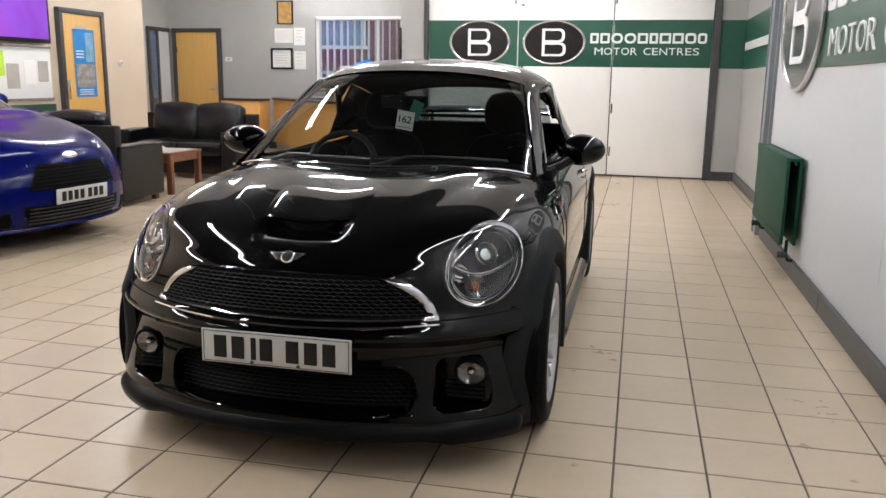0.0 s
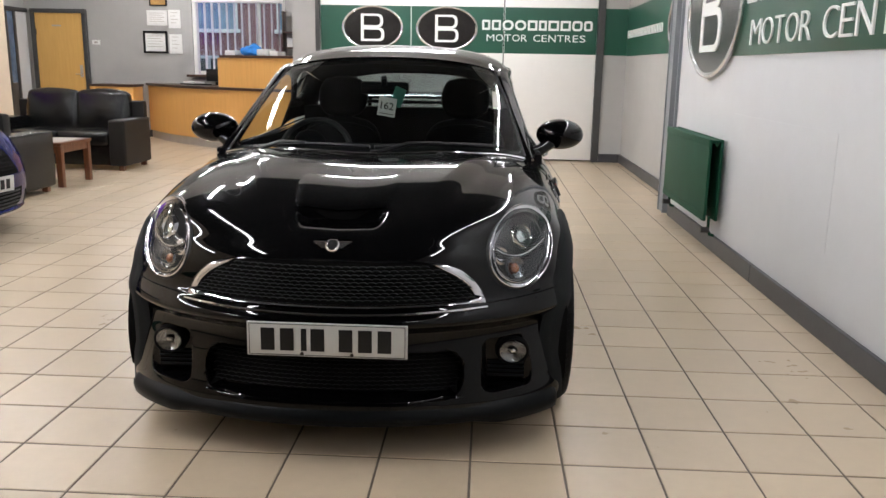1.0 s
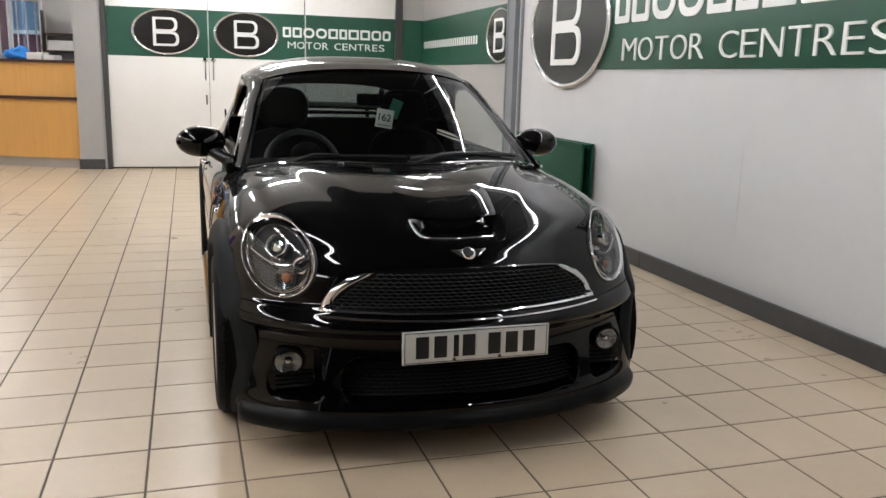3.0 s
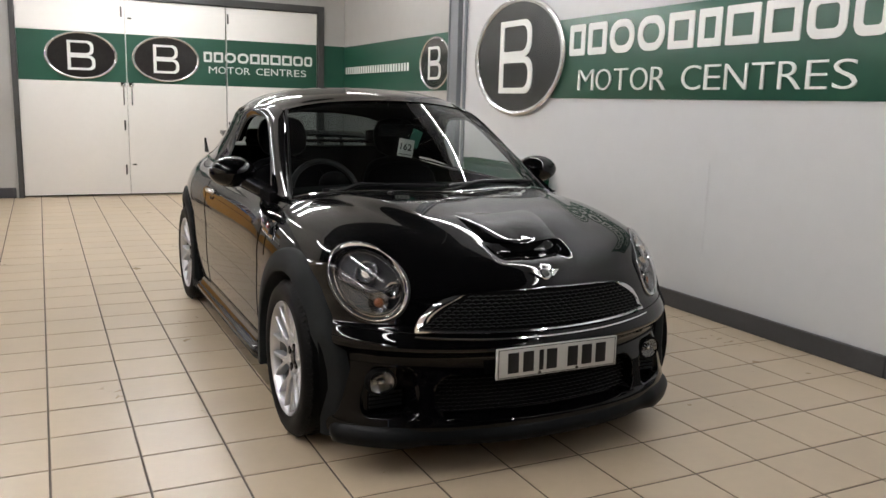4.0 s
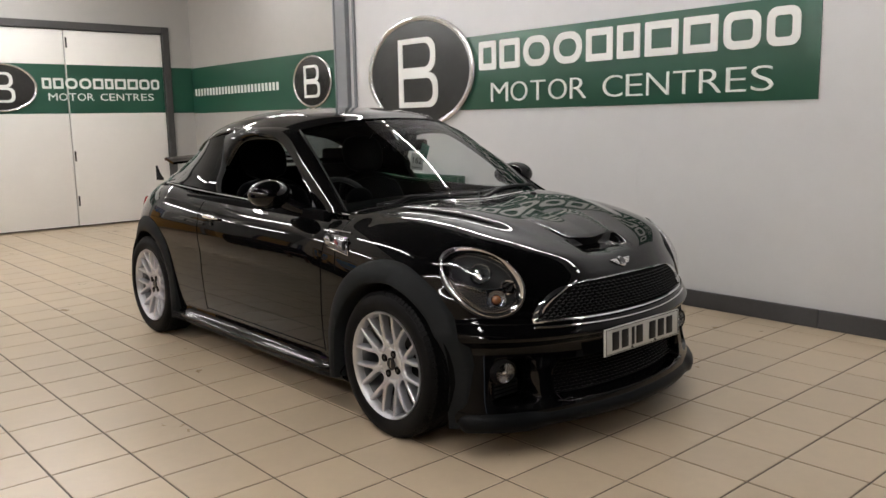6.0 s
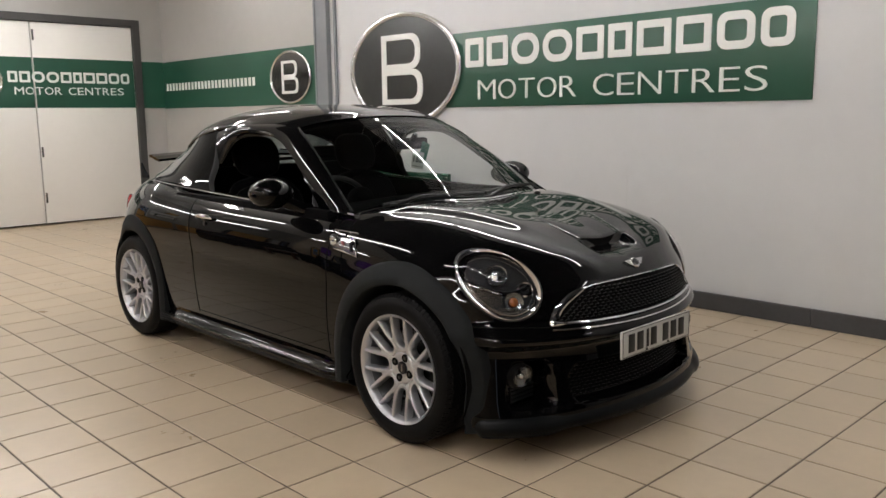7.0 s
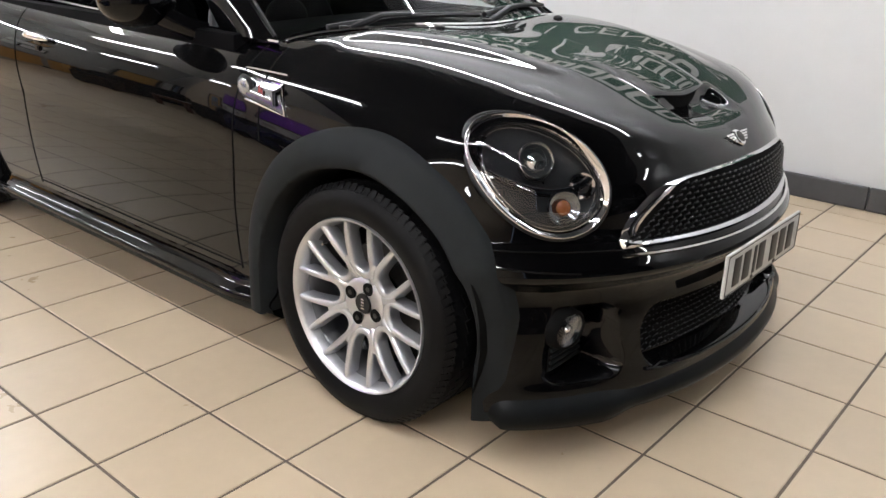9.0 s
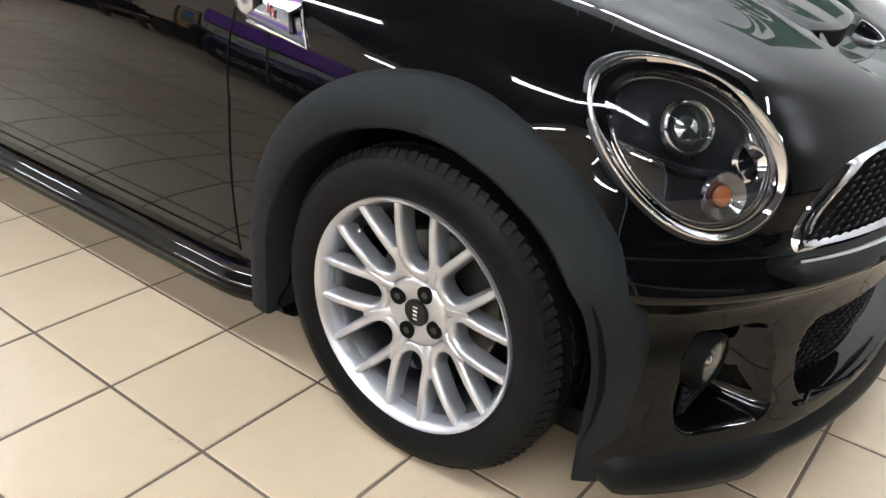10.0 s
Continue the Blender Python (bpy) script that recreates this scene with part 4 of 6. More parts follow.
# registration plate, writing as plain bars
pl = new("number_plate")
pl.parent = car
pl.matrix_local = pose(0.0, 0.024, 0.368, -1, 0, 0)
part("plate", box(-0.257, 0.257, -0.004, 0.004, 0, 0.111, 0.0025), PLATE, pl, "white reflective plate with dark bars")
for i, x in enumerate((-0.190, -0.128, -0.074, -0.030, 0.060, 0.122, 0.184)):
    w = 0.018 if i == 2 else 0.044
    part("bar", box(x - w / 2, x + w / 2, -0.0062, -0.0045, 0.019, 0.093, 0.0006), INK, pl)
bmr = bmesh.new()
for x0, x1, z0, z1 in ((-0.25, 0.25, 0.004, 0.006), (-0.25, 0.25, 0.105, 0.107), (-0.25, -0.248, 0.006, 0.105), (0.248, 0.25, 0.006, 0.105)):
    box(x0, x1, -0.0055, -0.0042, z0, z1, bm=bmr)
part("border", bmr, INK, pl)
for x in (-0.08, 0.08):
    part("screw", cyl(0.006, 0.003, 12, m=pose(x, -0.0055, 0.010, 90)), STEEL, pl)


# round headlamps, laid into the wing
def headlamp(side):
    cx, cz, rx, rz = side * 0.617, 0.678, 0.112, 0.127
    hl = new("headlamp")
    hl.parent = car

    centre = on_front(cx, cz)
    n0 = (on_front(cx, cz, 1) - centre).normalized()

    rim = np.array([on_front(cx + rx * math.cos(2 * math.pi * i / 64), cz + rz * math.sin(2 * math.pi * i / 64)) - centre for i in range(64)])
    waves = np.fft.fft(rim, axis=0)
    waves[3:-2] = 0
    rim = [Vector(p) for p in np.fft.ifft(waves, axis=0).real]

    def oval(k, off):
        """Rim of the lamp at share k of its size, on a smooth dome through the wing's surface."""
        pts = []
        for d in rim:
            h = d.dot(n0)
            pts.append(centre + (d - n0 * h) * k + n0 * (h * k * k + off))
        return pts

    ring = [oval(1.0, -0.004), oval(1.0, 0.004), oval(0.990, 0.0075), oval(0.975, 0.0075), oval(0.965, 0.0055), oval(0.875, -0.002), oval(0.865, 0.000), oval(0.855, 0.000), oval(0.848, -0.006), oval(0.84, -0.014)]
    part("chrome_ring", grid(ring, closed=True), RING_CHROME, hl, "polished chrome ring", smooth=70)
    part("seal", grid([oval(1.05, -0.004), oval(1.03, 0.003), oval(0.995, 0.004)], closed=True), INK, hl)
    part("lens", grid([oval(k, 0.004 + 0.018 * (1 - k * k)) for k in (0.862, 0.8, 0.6, 0.45, 0.3, 0.15, 0.04)], closed=True), LENS, hl, "clear domed lens", smooth=80)
    part("inner_ring", grid([oval(0.845, -0.012), oval(0.838, -0.013), oval(0.83, -0.014)], closed=True), LAMP_DARK, hl, smooth=70)
    part("bowl", grid([oval(k, -0.013 - 0.024 * (1 - (k / 0.842) ** 4)) for k in [0.842 - 0.066 * i for i in range(12)] + [0.02]], closed=True), SMOKED, hl, "dark smoked lamp interior", smooth=80)

    def frame_at(dx, dz, off):
        c = on_front(cx + dx, cz + dz)
        n = (on_front(cx + dx, cz + dz, 1) - c).normalized()
        ax = Vector((0, 0, 1)).cross(n).normalized()
        return Matrix.Translation(c + n * off) @ Matrix((ax, n.cross(ax), n)).transposed().to_4x4()

    proj = frame_at(0.006 * side, 0.038, -0.014)
    part("projector_ring", lathe([(0.033, 0.000), (0.036, 0.012), (0.039, 0.016), (0.042, 0.012), (0.046, 0.0)], 36), RING_CHROME, hl, at=proj)
    part("projector_cup", lathe([(0.0, 0.001), (0.018, 0.002), (0.034, 0.004)], 28), SMOKED, hl, at=proj)
    part("projector", ball(0.033, Matrix.Diagonal((1, 1, 0.45, 1)), 24, 14), CLEAR, hl, "glass projector lens", at=proj)
    part("projector_core", lathe([(0.0, 0.008), (0.010, 0.006), (0.019, 0.003)], 24), CHROME, hl, at=proj)
    ind = frame_at(-0.012 * side, -0.058, -0.014)
    part("indicator_cup", lathe([(0.0, -0.006), (0.014, -0.004), (0.027, 0.004), (0.036, 0.010), (0.040, 0.002)], 28), LAMP_CUP, hl, "bright indicator reflector", at=ind)
    part("indicator", ball(0.017, Matrix.Diagonal((1, 1, 0.5, 1)), 20, 12), AMBER, hl, "amber indicator bulb", at=ind)
    part("side_reflector", lathe([(0.0, -0.004), (0.017, -0.002), (0.027, 0.009), (0.032, 0.002)], 28), RING_CHROME, hl, at=frame_at(-0.064 * side, -0.012, -0.014))
    part("inner_hoop", grid([oval(0.80, -0.016), oval(0.79, -0.012), oval(0.775, -0.012), oval(0.765, -0.018)], closed=True), SATIN_CHROME, hl, "thin bright hoop", smooth=70)
    part("divider", grid([[on_front(cx + side * x, cz + z + d, o) for d, o in ((0.008, -0.020), (0.004, -0.006), (-0.004, -0.005), (-0.010, -0.020))] for x, z in ((-0.092, 0.004), (-0.06, -0.012), (-0.03, -0.022), (0.0, -0.025), (0.03, -0.020), (0.06, -0.006), (0.09, 0.014))]), LAMP_DARK, hl, smooth=70)
    part("bright_edge", tube([on_front(cx + side * x, cz + z + 0.006, -0.008) for x, z in ((-0.088, 0.004), (-0.06, -0.012), (-0.03, -0.022), (0.0, -0.025), (0.03, -0.020), (0.06, -0.006), (0.088, 0.012))], 0.0016, 6), CHROME, hl)
    return hl


for side in (-1, 1):
    headlamp(side)

# bonnet: badge, scoop, shut lines
bc = on_front(0, 0.706)
bn = (on_front(0, 0.706, 1) - bc).normalized()
badge = new("badge")
badge.parent = car
badge.matrix_local = Matrix.Translation(bc + bn * 0.003) @ Matrix((Vector((1, 0, 0)), bn.cross(Vector((1, 0, 0))), bn)).transposed().to_4x4()
part("roundel", lathe([(0.0, 0.006), (0.018, 0.006), (0.022, 0.004), (0.024, 0.0)], 28), CHROME, badge, "chrome roundel")
part("roundel_face", lathe([(0.0, 0.0072), (0.0165, 0.0065)], 24), INK, badge)
for side in (-1, 1):
    for k in range(4):
        y = 0.012 - 0.007 * k
        part("wing_bar", box(min(side * 0.020, side * (0.062 - 0.008 * k)), max(side * 0.020, side * (0.062 - 0.008 * k)), y - 0.0025, y + 0.0025, 0, 0.004, 0.001), CHROME, badge)

sy = SCOOP_Y


def bonnet_z(x, y):
    """Height of the bonnet behind the scoop's mouth, carried on ahead of it."""
    if y > sy + 0.02:
        return on_top(x, y).z
    a, b = on_top(x, sy + 0.02).z, on_top(x, sy + 0.06).z
    return a + (b - a) * (y - sy - 0.02) / 0.04


rows = []
for k in range(41):
    f = -1 + 2 * k / 40
    w = 1 - abs(f) ** 5
    line = []
    for y, h in ((sy + 0.012, -0.010), (sy - 0.004, 0.001), (sy - 0.006, 0.006), (sy - 0.001, 0.010), (sy + 0.012, 0.0118), (sy + 0.05, 0.0125), (sy + 0.10, 0.0115), (sy + 0.15, 0.0085), (sy + 0.20, 0.0045), (sy + 0.25, 0.0008), (sy + 0.29, -0.004)):
        x = (0.172 + 0.15 * (max(y, sy) - sy)) * f
        line.append(Vector((x, y + 0.030 * f * f, bonnet_z(x, y + 0.030 * f * f) + h * w - 0.003 * (1 - w))))
    rows.append(line)
part("bonnet_scoop", grid(rows), PAINT, car, "raised black bonnet scoop", smooth=60)
rows = []
for k in range(25):
    f = -1 + 2 * k / 24
    x = 0.150 * f
    rows.append([Vector((x, sy - 0.001 + 0.026 * f * f, bonnet_z(x, sy) - 0.034 + 0.040 * j / 4)) for j in range(5)])
part("scoop_mouth", grid(rows), VOID, car, "dark intake slot")
part("scoop_rim", tube([(x, y, on_top(x, y).z + 0.001) for x, y in [(0.150 * math.cos(math.pi * k / 24), sy - 0.012 - 0.050 * math.sin(math.pi * k / 24) ** 0.35) for k in range(25)]], 0.0014, 6), PAINT, car)
# pressed edge of the hollow ahead of the slot
for k0, wid, fr in ((0, 0.205, 0.128),):
    edge_pts = [(-wid, sy + 0.010 - 0.02 * k0), (-wid * 0.92, sy - 0.030), (-wid * 0.72, sy - fr * 0.86), (-wid * 0.42, sy - fr), (0, sy - fr - 0.004), (wid * 0.42, sy - fr), (wid * 0.72, sy - fr * 0.86), (wid * 0.92, sy - 0.030), (wid, sy + 0.010 - 0.02 * k0)]
    if k0:
        edge_pts = edge_pts[:4] + edge_pts[5:]
    path = [on_top(p[0], p[1], -0.0015) for p in smooth_curve([(*p, 0) for p in edge_pts], 40)]
    part("scoop_edge", tube(path, 0.0018, 8), PAINT, car)
# washer nozzles
for x in (-0.30, 0.30):
    part("washer_nozzle", ball(0.013, Matrix.Translation(on_top(x, 0.905, 0.002)) @ Matrix.Diagonal((1.1, 1.3, 0.6, 1)), 16, 10), INK, car)


def seam(points, name="shut_line", r=0.0022):
    part(name, tube(points, r, 5), VOID, car)


seam([on_front(-0.80 + 1.60 * k / 60, 0.478 + 0.0 * k + 0.03 * (abs(k - 30) / 30) ** 6, 0.0002) for k in range(8)] )
for side in (-1, 1):
    # bonnet edge over the arch to the pillar
    seam([on_front(side * (0.50 + 0.24 * k / 16), 0.520 + 0.012 * k / 16, 0.0003) for k in range(17)])
    seam([on_side(1.06 + 0.004 * k, 0.66 + 0.022 * k, side, 0.0003) for k in range(11)])
    # door
    seam([on_side(1.175 - 0.008 * k / 20, 0.275 + 0.605 * k / 20, side, 0.0003) for k in range(21)])
    seam([on_side(2.37 + 0.08 * (k / 20) ** 2, 0.275 + 0.625 * k / 20, side, 0.0003) for k in range(21)])
    seam([on_side(1.175 + 1.195 * k / 20, 0.284, side, 0.0003) for k in range(21)])
    # belt trim in chrome
    part("belt_trim", tube([(side * (0.690 + 0.02 * math.sin(math.pi * k / 24)), 1.12 + 1.92 * k / 24, 0.893 + 0.055 * (k / 24) ** 1.6) for k in range(25)], 0.0055, 6), CHROME, car, "thin chrome belt trim")
    # side lamp in its chrome grille
    lamp = new("side_scuttle")
    lamp.parent = car
    q = [on_side(y, z, side, 0.004) for y, z in ((0.975, 0.735), (1.128, 0.757), (1.132, 0.808), (1.022, 0.802))]
    rows = [[q[0].lerp(q[1], i / 8).lerp(q[3].lerp(q[2], i / 8), j / 4) + Vector((side * 0.008 * math.sin(math.pi * j / 4), 0, 0)) for j in range(5)] for i in range(9)]
    part("chrome_panel", thicken(grid(rows), 0.004), LAMP_CUP, lamp, "bright chrome side panel", smooth=60)
    part("chrome_frame", tube([q[0], q[0].lerp(q[1], 0.5), q[1], q[2], q[2].lerp(q[3], 0.5), q[3]], 0.0035, 8, closed=True), CHROME, lamp, "chrome frame")
    part("top_strip", tube([on_side(1.02 + 0.15 * k / 6, 0.824 + 0.004 * k / 6, side, 0.002) for k in range(7)], 0.0035, 6), CHROME, lamp)
    cc = on_side(1.140, 0.785, side, 0.006)
    part("indicator_rim", ball(0.031, Matrix.Translation(cc) @ Matrix.Diagonal((0.30, 1.05, 1, 1)), 20, 10), INK, lamp)
    part("indicator_back", ball(0.026, Matrix.Translation(cc) @ Matrix.Diagonal((0.45, 1.05, 1, 1)), 18, 10), REFLECTOR, lamp)
    part("indicator_lens", ball(0.027, Matrix.Translation(cc) @ Matrix.Diagonal((0.55, 1.05, 1, 1)), 18, 10), LENS, lamp, "clear indicator lens")
    part("red_mark", tube([on_side(1.085, 0.790, side, 0.013), on_side(1.078, 0.775, side, 0.013), on_side(1.070, 0.782, side, 0.013), on_side(1.064, 0.770, side, 0.013)], 0.0022, 6), mat("mark_red", (0.25, 0.03, 0.03), 0.3, vary=0.1, scale=40), lamp, "small red mark")
    part("dark_inset", tube([on_side(1.010, 0.792, side, 0.012), on_side(1.028, 0.780, side, 0.012), on_side(1.012, 0.752, side, 0.011)], 0.007, 8, flat=0.5), INK, lamp)
    # door handle
    h = new("door_handle")
    h.parent = car
    hc = [on_side(2.17 + 0.17 * k / 8, 0.800, side, 0.012 + 0.018 * math.sin(math.pi * k / 8)) for k in range(9)]
    part("grip", tube(hc, [0.006, 0.010, 0.012, 0.0125, 0.0125, 0.0125, 0.012, 0.010, 0.006], 10), CHROME, h, "chrome door handle")
    part("recess", ball(0.035, Matrix.Translation(on_side(2.255, 0.79, side, -0.001)) @ Matrix.Diagonal((0.12, 1.1, 0.9, 1)), 20, 10), PAINT, h)
    part("lock", cyl(0.009, 0.006, 16, m=Matrix.Translation(on_side(2.245, 0.770, side, 0.006)) @ pose(0, 0, 0, 0, 90, 0)), INK, h)
    # rear side duct in the skirt
    part("skirt_duct", thicken(grid([[Vector((side * 0.832, y, z)) for z in (0.165, 0.215)] for y in (2.62, 2.70, 2.79)]), 0.004), VOID, car)
    for k in range(3):
        part("duct_slat", tube([(side * 0.837, 2.63, 0.178 + 0.013 * k), (side * 0.837, 2.78, 0.178 + 0.013 * k)], 0.003, 6), PLASTIC, car)
    # mirror
    mir = new("door_mirror")
    mir.parent = car
    part("shell", ball(1.0, pose(side * 0.838, 1.545, 0.972, 0, 0, -14 * side) @ Matrix.Diagonal((0.112, 0.098, 0.072, 1)), 32, 20), PAINT, mir, "glossy black mirror shell", smooth=80)
    part("mirror_glass", cyl(0.062, 0.004, 32, m=pose(side * 0.838, 1.618, 0.972, 90, 0, -14 * side) @ Matrix.Diagonal((1.35, 0.92, 1, 1))), CHROME, mir, "mirror glass")
    part("stalk", tube([(side * 0.70, 1.44, 0.885), (side * 0.745, 1.46, 0.905), (side * 0.79, 1.50, 0.935)], [0.036, 0.028, 0.032], 12), PAINT, mir)
    part("chrome_strip", tube([Vector((side * (0.745 + 0.19 * k / 10), 1.545 - 0.084 * math.sin(math.pi * (k + 0.6) / 11.2), 1.000 - 0.0 * k)) for k in range(1, 10)], 0.0025, 6), CHROME, mir)

# ---- glasshouse ----
def mirrored_rows(curves, n):
    """Sheet from half curves given as functions of s in 0..1 (middle to side)."""
    rows = []
    for c in curves:
        half = [c(s / n) for s in range(n + 1)]
        rows.append([Vector((-p.x, p.y, p.z)) for p in half[:0:-1]] + half)
    return rows


def quad_curve(a, b, c):
    a, b, c = Vector(a), Vector(b), Vector(c)
    return lambda s: a * (1 - s) ** 2 + b * 2 * s * (1 - s) + c * s * s


def screen_curve(f):
    lo = quad_curve((0, 0.985, 0.905), (0.42, 0.985, 0.905), (0.672, 1.185, 0.893))
    hi = quad_curve((0, 1.660, 1.318), (0.37, 1.660, 1.318), (0.525, 1.790, 1.262))
    return lambda s: lo(s).lerp(hi(s), f) + Vector((0, -0.012, 0.022)) * math.sin(math.pi * f)


part("windscreen", grid(mirrored_rows([screen_curve(k / 14) for k in range(15)], 18)), SCREEN_GLASS, car, "raked curved windscreen", smooth=80)

ROOF = [
    ((0, 1.655, 1.322), (0.38, 1.655, 1.322), (0.535, 1.785, 1.258)),
    ((0, 1.80, 1.360), (0.44, 1.80, 1.365), (0.560, 1.92, 1.268)),
    ((0, 2.10, 1.388), (0.48, 2.10, 1.392), (0.585, 2.15, 1.280)),
    ((0, 2.45, 1.378), (0.48, 2.45, 1.385), (0.590, 2.45, 1.262)),
    ((0, 2.75, 1.340), (0.47, 2.74, 1.345), (0.575, 2.70, 1.215)),
    ((0, 3.00, 1.285), (0.45, 2.97, 1.290), (0.550, 2.86, 1.165)),
    ((0, 3.05, 1.268), (0.44, 3.01, 1.275), (0.540, 2.90, 1.145)),
]
dense_roof = smooth_curve([[c for p in r for c in p] for r in ROOF], 48)
part("roof", thicken(grid(mirrored_rows([quad_curve(r[0:3], r[3:6], r[6:9]) for r in dense_roof], 20)), 0.02), PAINT, car, "glossy black helmet-shaped roof", smooth=60)
part("headliner", grid(mirrored_rows([quad_curve(Vector(r[0:3]) - Vector((0, 0, 0.035)), Vector(r[3:6]) - Vector((0, 0, 0.035)), Vector(r[6:9]) - Vector((0.01, 0, 0.02))) for r in dense_roof], 12)), TRIM, car)

# rear window
rw = []
for k in range(13):
    f = k / 12
    lo = quad_curve((0, 3.40, 0.985), (0.38, 3.40, 0.985), (0.53, 3.22, 0.985))
    hi = quad_curve((0, 3.03, 1.262), (0.40, 3.02, 1.262), (0.515, 2.89, 1.15))
    rw.append(lambda s, lo=lo, hi=hi, f=f: hi(s).lerp(lo(s), f) + Vector((0, 0.01, 0.012)) * math.sin(math.pi * f))
part("rear_window", grid(mirrored_rows(rw, 12)), SIDE_GLASS, car, "tinted rear window", smooth=80)

for side in (-1, 1):
    outer = smooth_curve([(side * 0.690, 1.135, 0.890), (side * 0.607, 1.47, 1.087), (side * 0.545, 1.775, 1.262), (side * 0.588, 2.10, 1.283), (side * 0.593, 2.32, 1.273), (side * 0.594, 2.445, 1.246)], 50)
    inner = smooth_curve([(side * 0.712, 1.335, 0.893), (side * 0.650, 1.59, 1.075), (side * 0.606, 1.82, 1.203), (side * 0.608, 2.00, 1.228), (side * 0.619, 2.22, 1.203), (side * 0.652, 2.345, 1.075)], 50)
    rows = []
    for a, b in zip(outer, inner):
        a, b = Vector(a), Vector(b)
        mid = a.lerp(b, 0.5) + Vector((side * 0.012, 0, 0.006))
        rows.append([a - Vector((side * 0.02, 0, 0.012)), a, a.lerp(b, 0.25) + Vector((side * 0.010, 0, 0.005)), mid, a.lerp(b, 0.8) + Vector((side * 0.008, 0, 0)), b, b - Vector((side * 0.035, 0, 0))])
    part("pillar_and_rail", grid(rows), PAINT, car, "black pillar and roof rail", smooth=50)
    part("pillar_seal", tube([Vector(p) + Vector((-side * 0.008, 0, 0)) for p in inner], 0.006, 6), INK, car)
    # rear quarter: glass and pillar behind the door
    qa = smooth_curve([(side * 0.594, 2.445, 1.246), (side * 0.652, 2.345, 1.075), (side * 0.690, 2.345, 0.98), (side * 0.706, 2.31, 0.924)], 18)
    qg = smooth_curve([(side * 0.594, 2.460, 1.244), (side * 0.648, 2.410, 1.090), (side * 0.688, 2.405, 0.99), (side * 0.707, 2.372, 0.926)], 18)
    qt = smooth_curve([(side * 0.549, 2.850, 1.160), (side * 0.600, 2.960, 1.070), (side * 0.640, 3.050, 0.995), (side * 0.668, 3.120, 0.952)], 18)
    qb = smooth_curve([(side * 0.540, 2.880, 1.150), (side * 0.565, 3.020, 1.075), (side * 0.578, 3.140, 1.020), (side * 0.585, 3.240, 0.985)], 18)
    part("quarter_glass", grid([[Vector(a).lerp(Vector(b), k / 8) + Vector((side * 0.022, 0, 0.012)) * math.sin(math.pi * k / 8) for k in range(9)] for a, b in zip(qg, qt)]), QUARTER_GLASS, car, "dark quarter glass", smooth=80)
    part("door_pillar", grid([[Vector(a).lerp(Vector(b), k / 4) + Vector((side * 0.006 * math.sin(math.pi * k / 4), 0, 0)) for k in range(5)] for a, b in zip(qa, qg)]), PLASTIC, car, smooth=80)
    part("rear_pillar", grid([[Vector(a).lerp(Vector(b), k / 4) + Vector((side * 0.006 * math.sin(math.pi * k / 4), 0, 0)) for k in range(5)] for a, b in zip(qt, qb)]), PAINT, car, smooth=80)
    part("roof_edge", tube([Vector((side * (p[0] + 0.004), p[1], p[2] - 0.004)) for p in smooth_curve([(0.535, 1.785, 1.258), (0.560, 1.92, 1.268), (0.585, 2.15, 1.280), (0.590, 2.45, 1.262), (0.575, 2.70, 1.215), (0.550, 2.86, 1.165), (0.540, 2.90, 1.145)], 36)], 0.007, 8), PAINT, car)
    part("screen_trim", tube([Vector(p) + Vector((-side * 0.012, -0.012, 0.004)) for p in smooth_curve([(side * 0.672, 1.185, 0.897), (side * 0.600, 1.487, 1.092), (side * 0.530, 1.785, 1.262)], 16)], 0.005, 6), INK, car)

# chrome line at the foot of the screen, scuttle, wipers
part("scuttle_trim", tube([on_top(x, 0.962 + 0.19 * (abs(x) / 0.68) ** 2.2, 0.003) for x in [-0.655 + 1.31 * k / 40 for k in range(41)]], 0.005, 6), CHROME, car, "thin bright strip below the windscreen")
part("scuttle", grid([[Vector((x, 0.955 + d + 0.20 * (abs(x) / 0.68) ** 2.2, 0.900 - 0.006 * (abs(x) / 0.68) ** 2 + h)) for d, h in ((0, 0), (0.03, -0.012), (0.08, 0.0))] for x in [-0.66 + 1.32 * k / 30 for k in range(31)]]), TRIM, car)


def wiper(base, mid, tip0, tip1):
    w = new("wiper")
    w.parent = car
    part("arm", tube([base, Vector(base).lerp(Vector(mid), 0.5) + Vector((0, -0.01, 0.02)), mid], [0.012, 0.009, 0.006], 8), INK, w)
    part("blade", tube([Vector(tip0).lerp(Vector(tip1), k / 8) + Vector((0, -0.008, 0.012 * math.sin(math.pi * k / 8))) for k in range(9)], 0.008, 6), INK, w)
    part("pivot", cyl(0.016, 0.03, 16, m=Matrix.Translation(base)), INK, w)


wiper((0.02, 0.985, 0.918), (0.30, 1.035, 0.965), (0.02, 1.005, 0.945), (0.56, 1.150, 0.945))
wiper((-0.50, 1.075, 0.915), (-0.28, 1.035, 0.955), (-0.54, 1.110, 0.925), (0.0, 1.010, 0.945))

# ---- cabin ----
def padded(levels, cx):
    """An upholstered block from levels of (height, half width, half thickness, middle)."""
    rows = []
    for z, hw, ht, y in smooth_curve(levels, 24):
        rows.append([(cx + hw * math.copysign(abs(math.cos(q)) ** 0.6, math.cos(q)), y + ht * math.copysign(abs(math.sin(q)) ** 0.7, math.sin(q)), z) for q in [2 * math.pi * k / 32 for k in range(32)]])
    return grid(rows, closed=True)


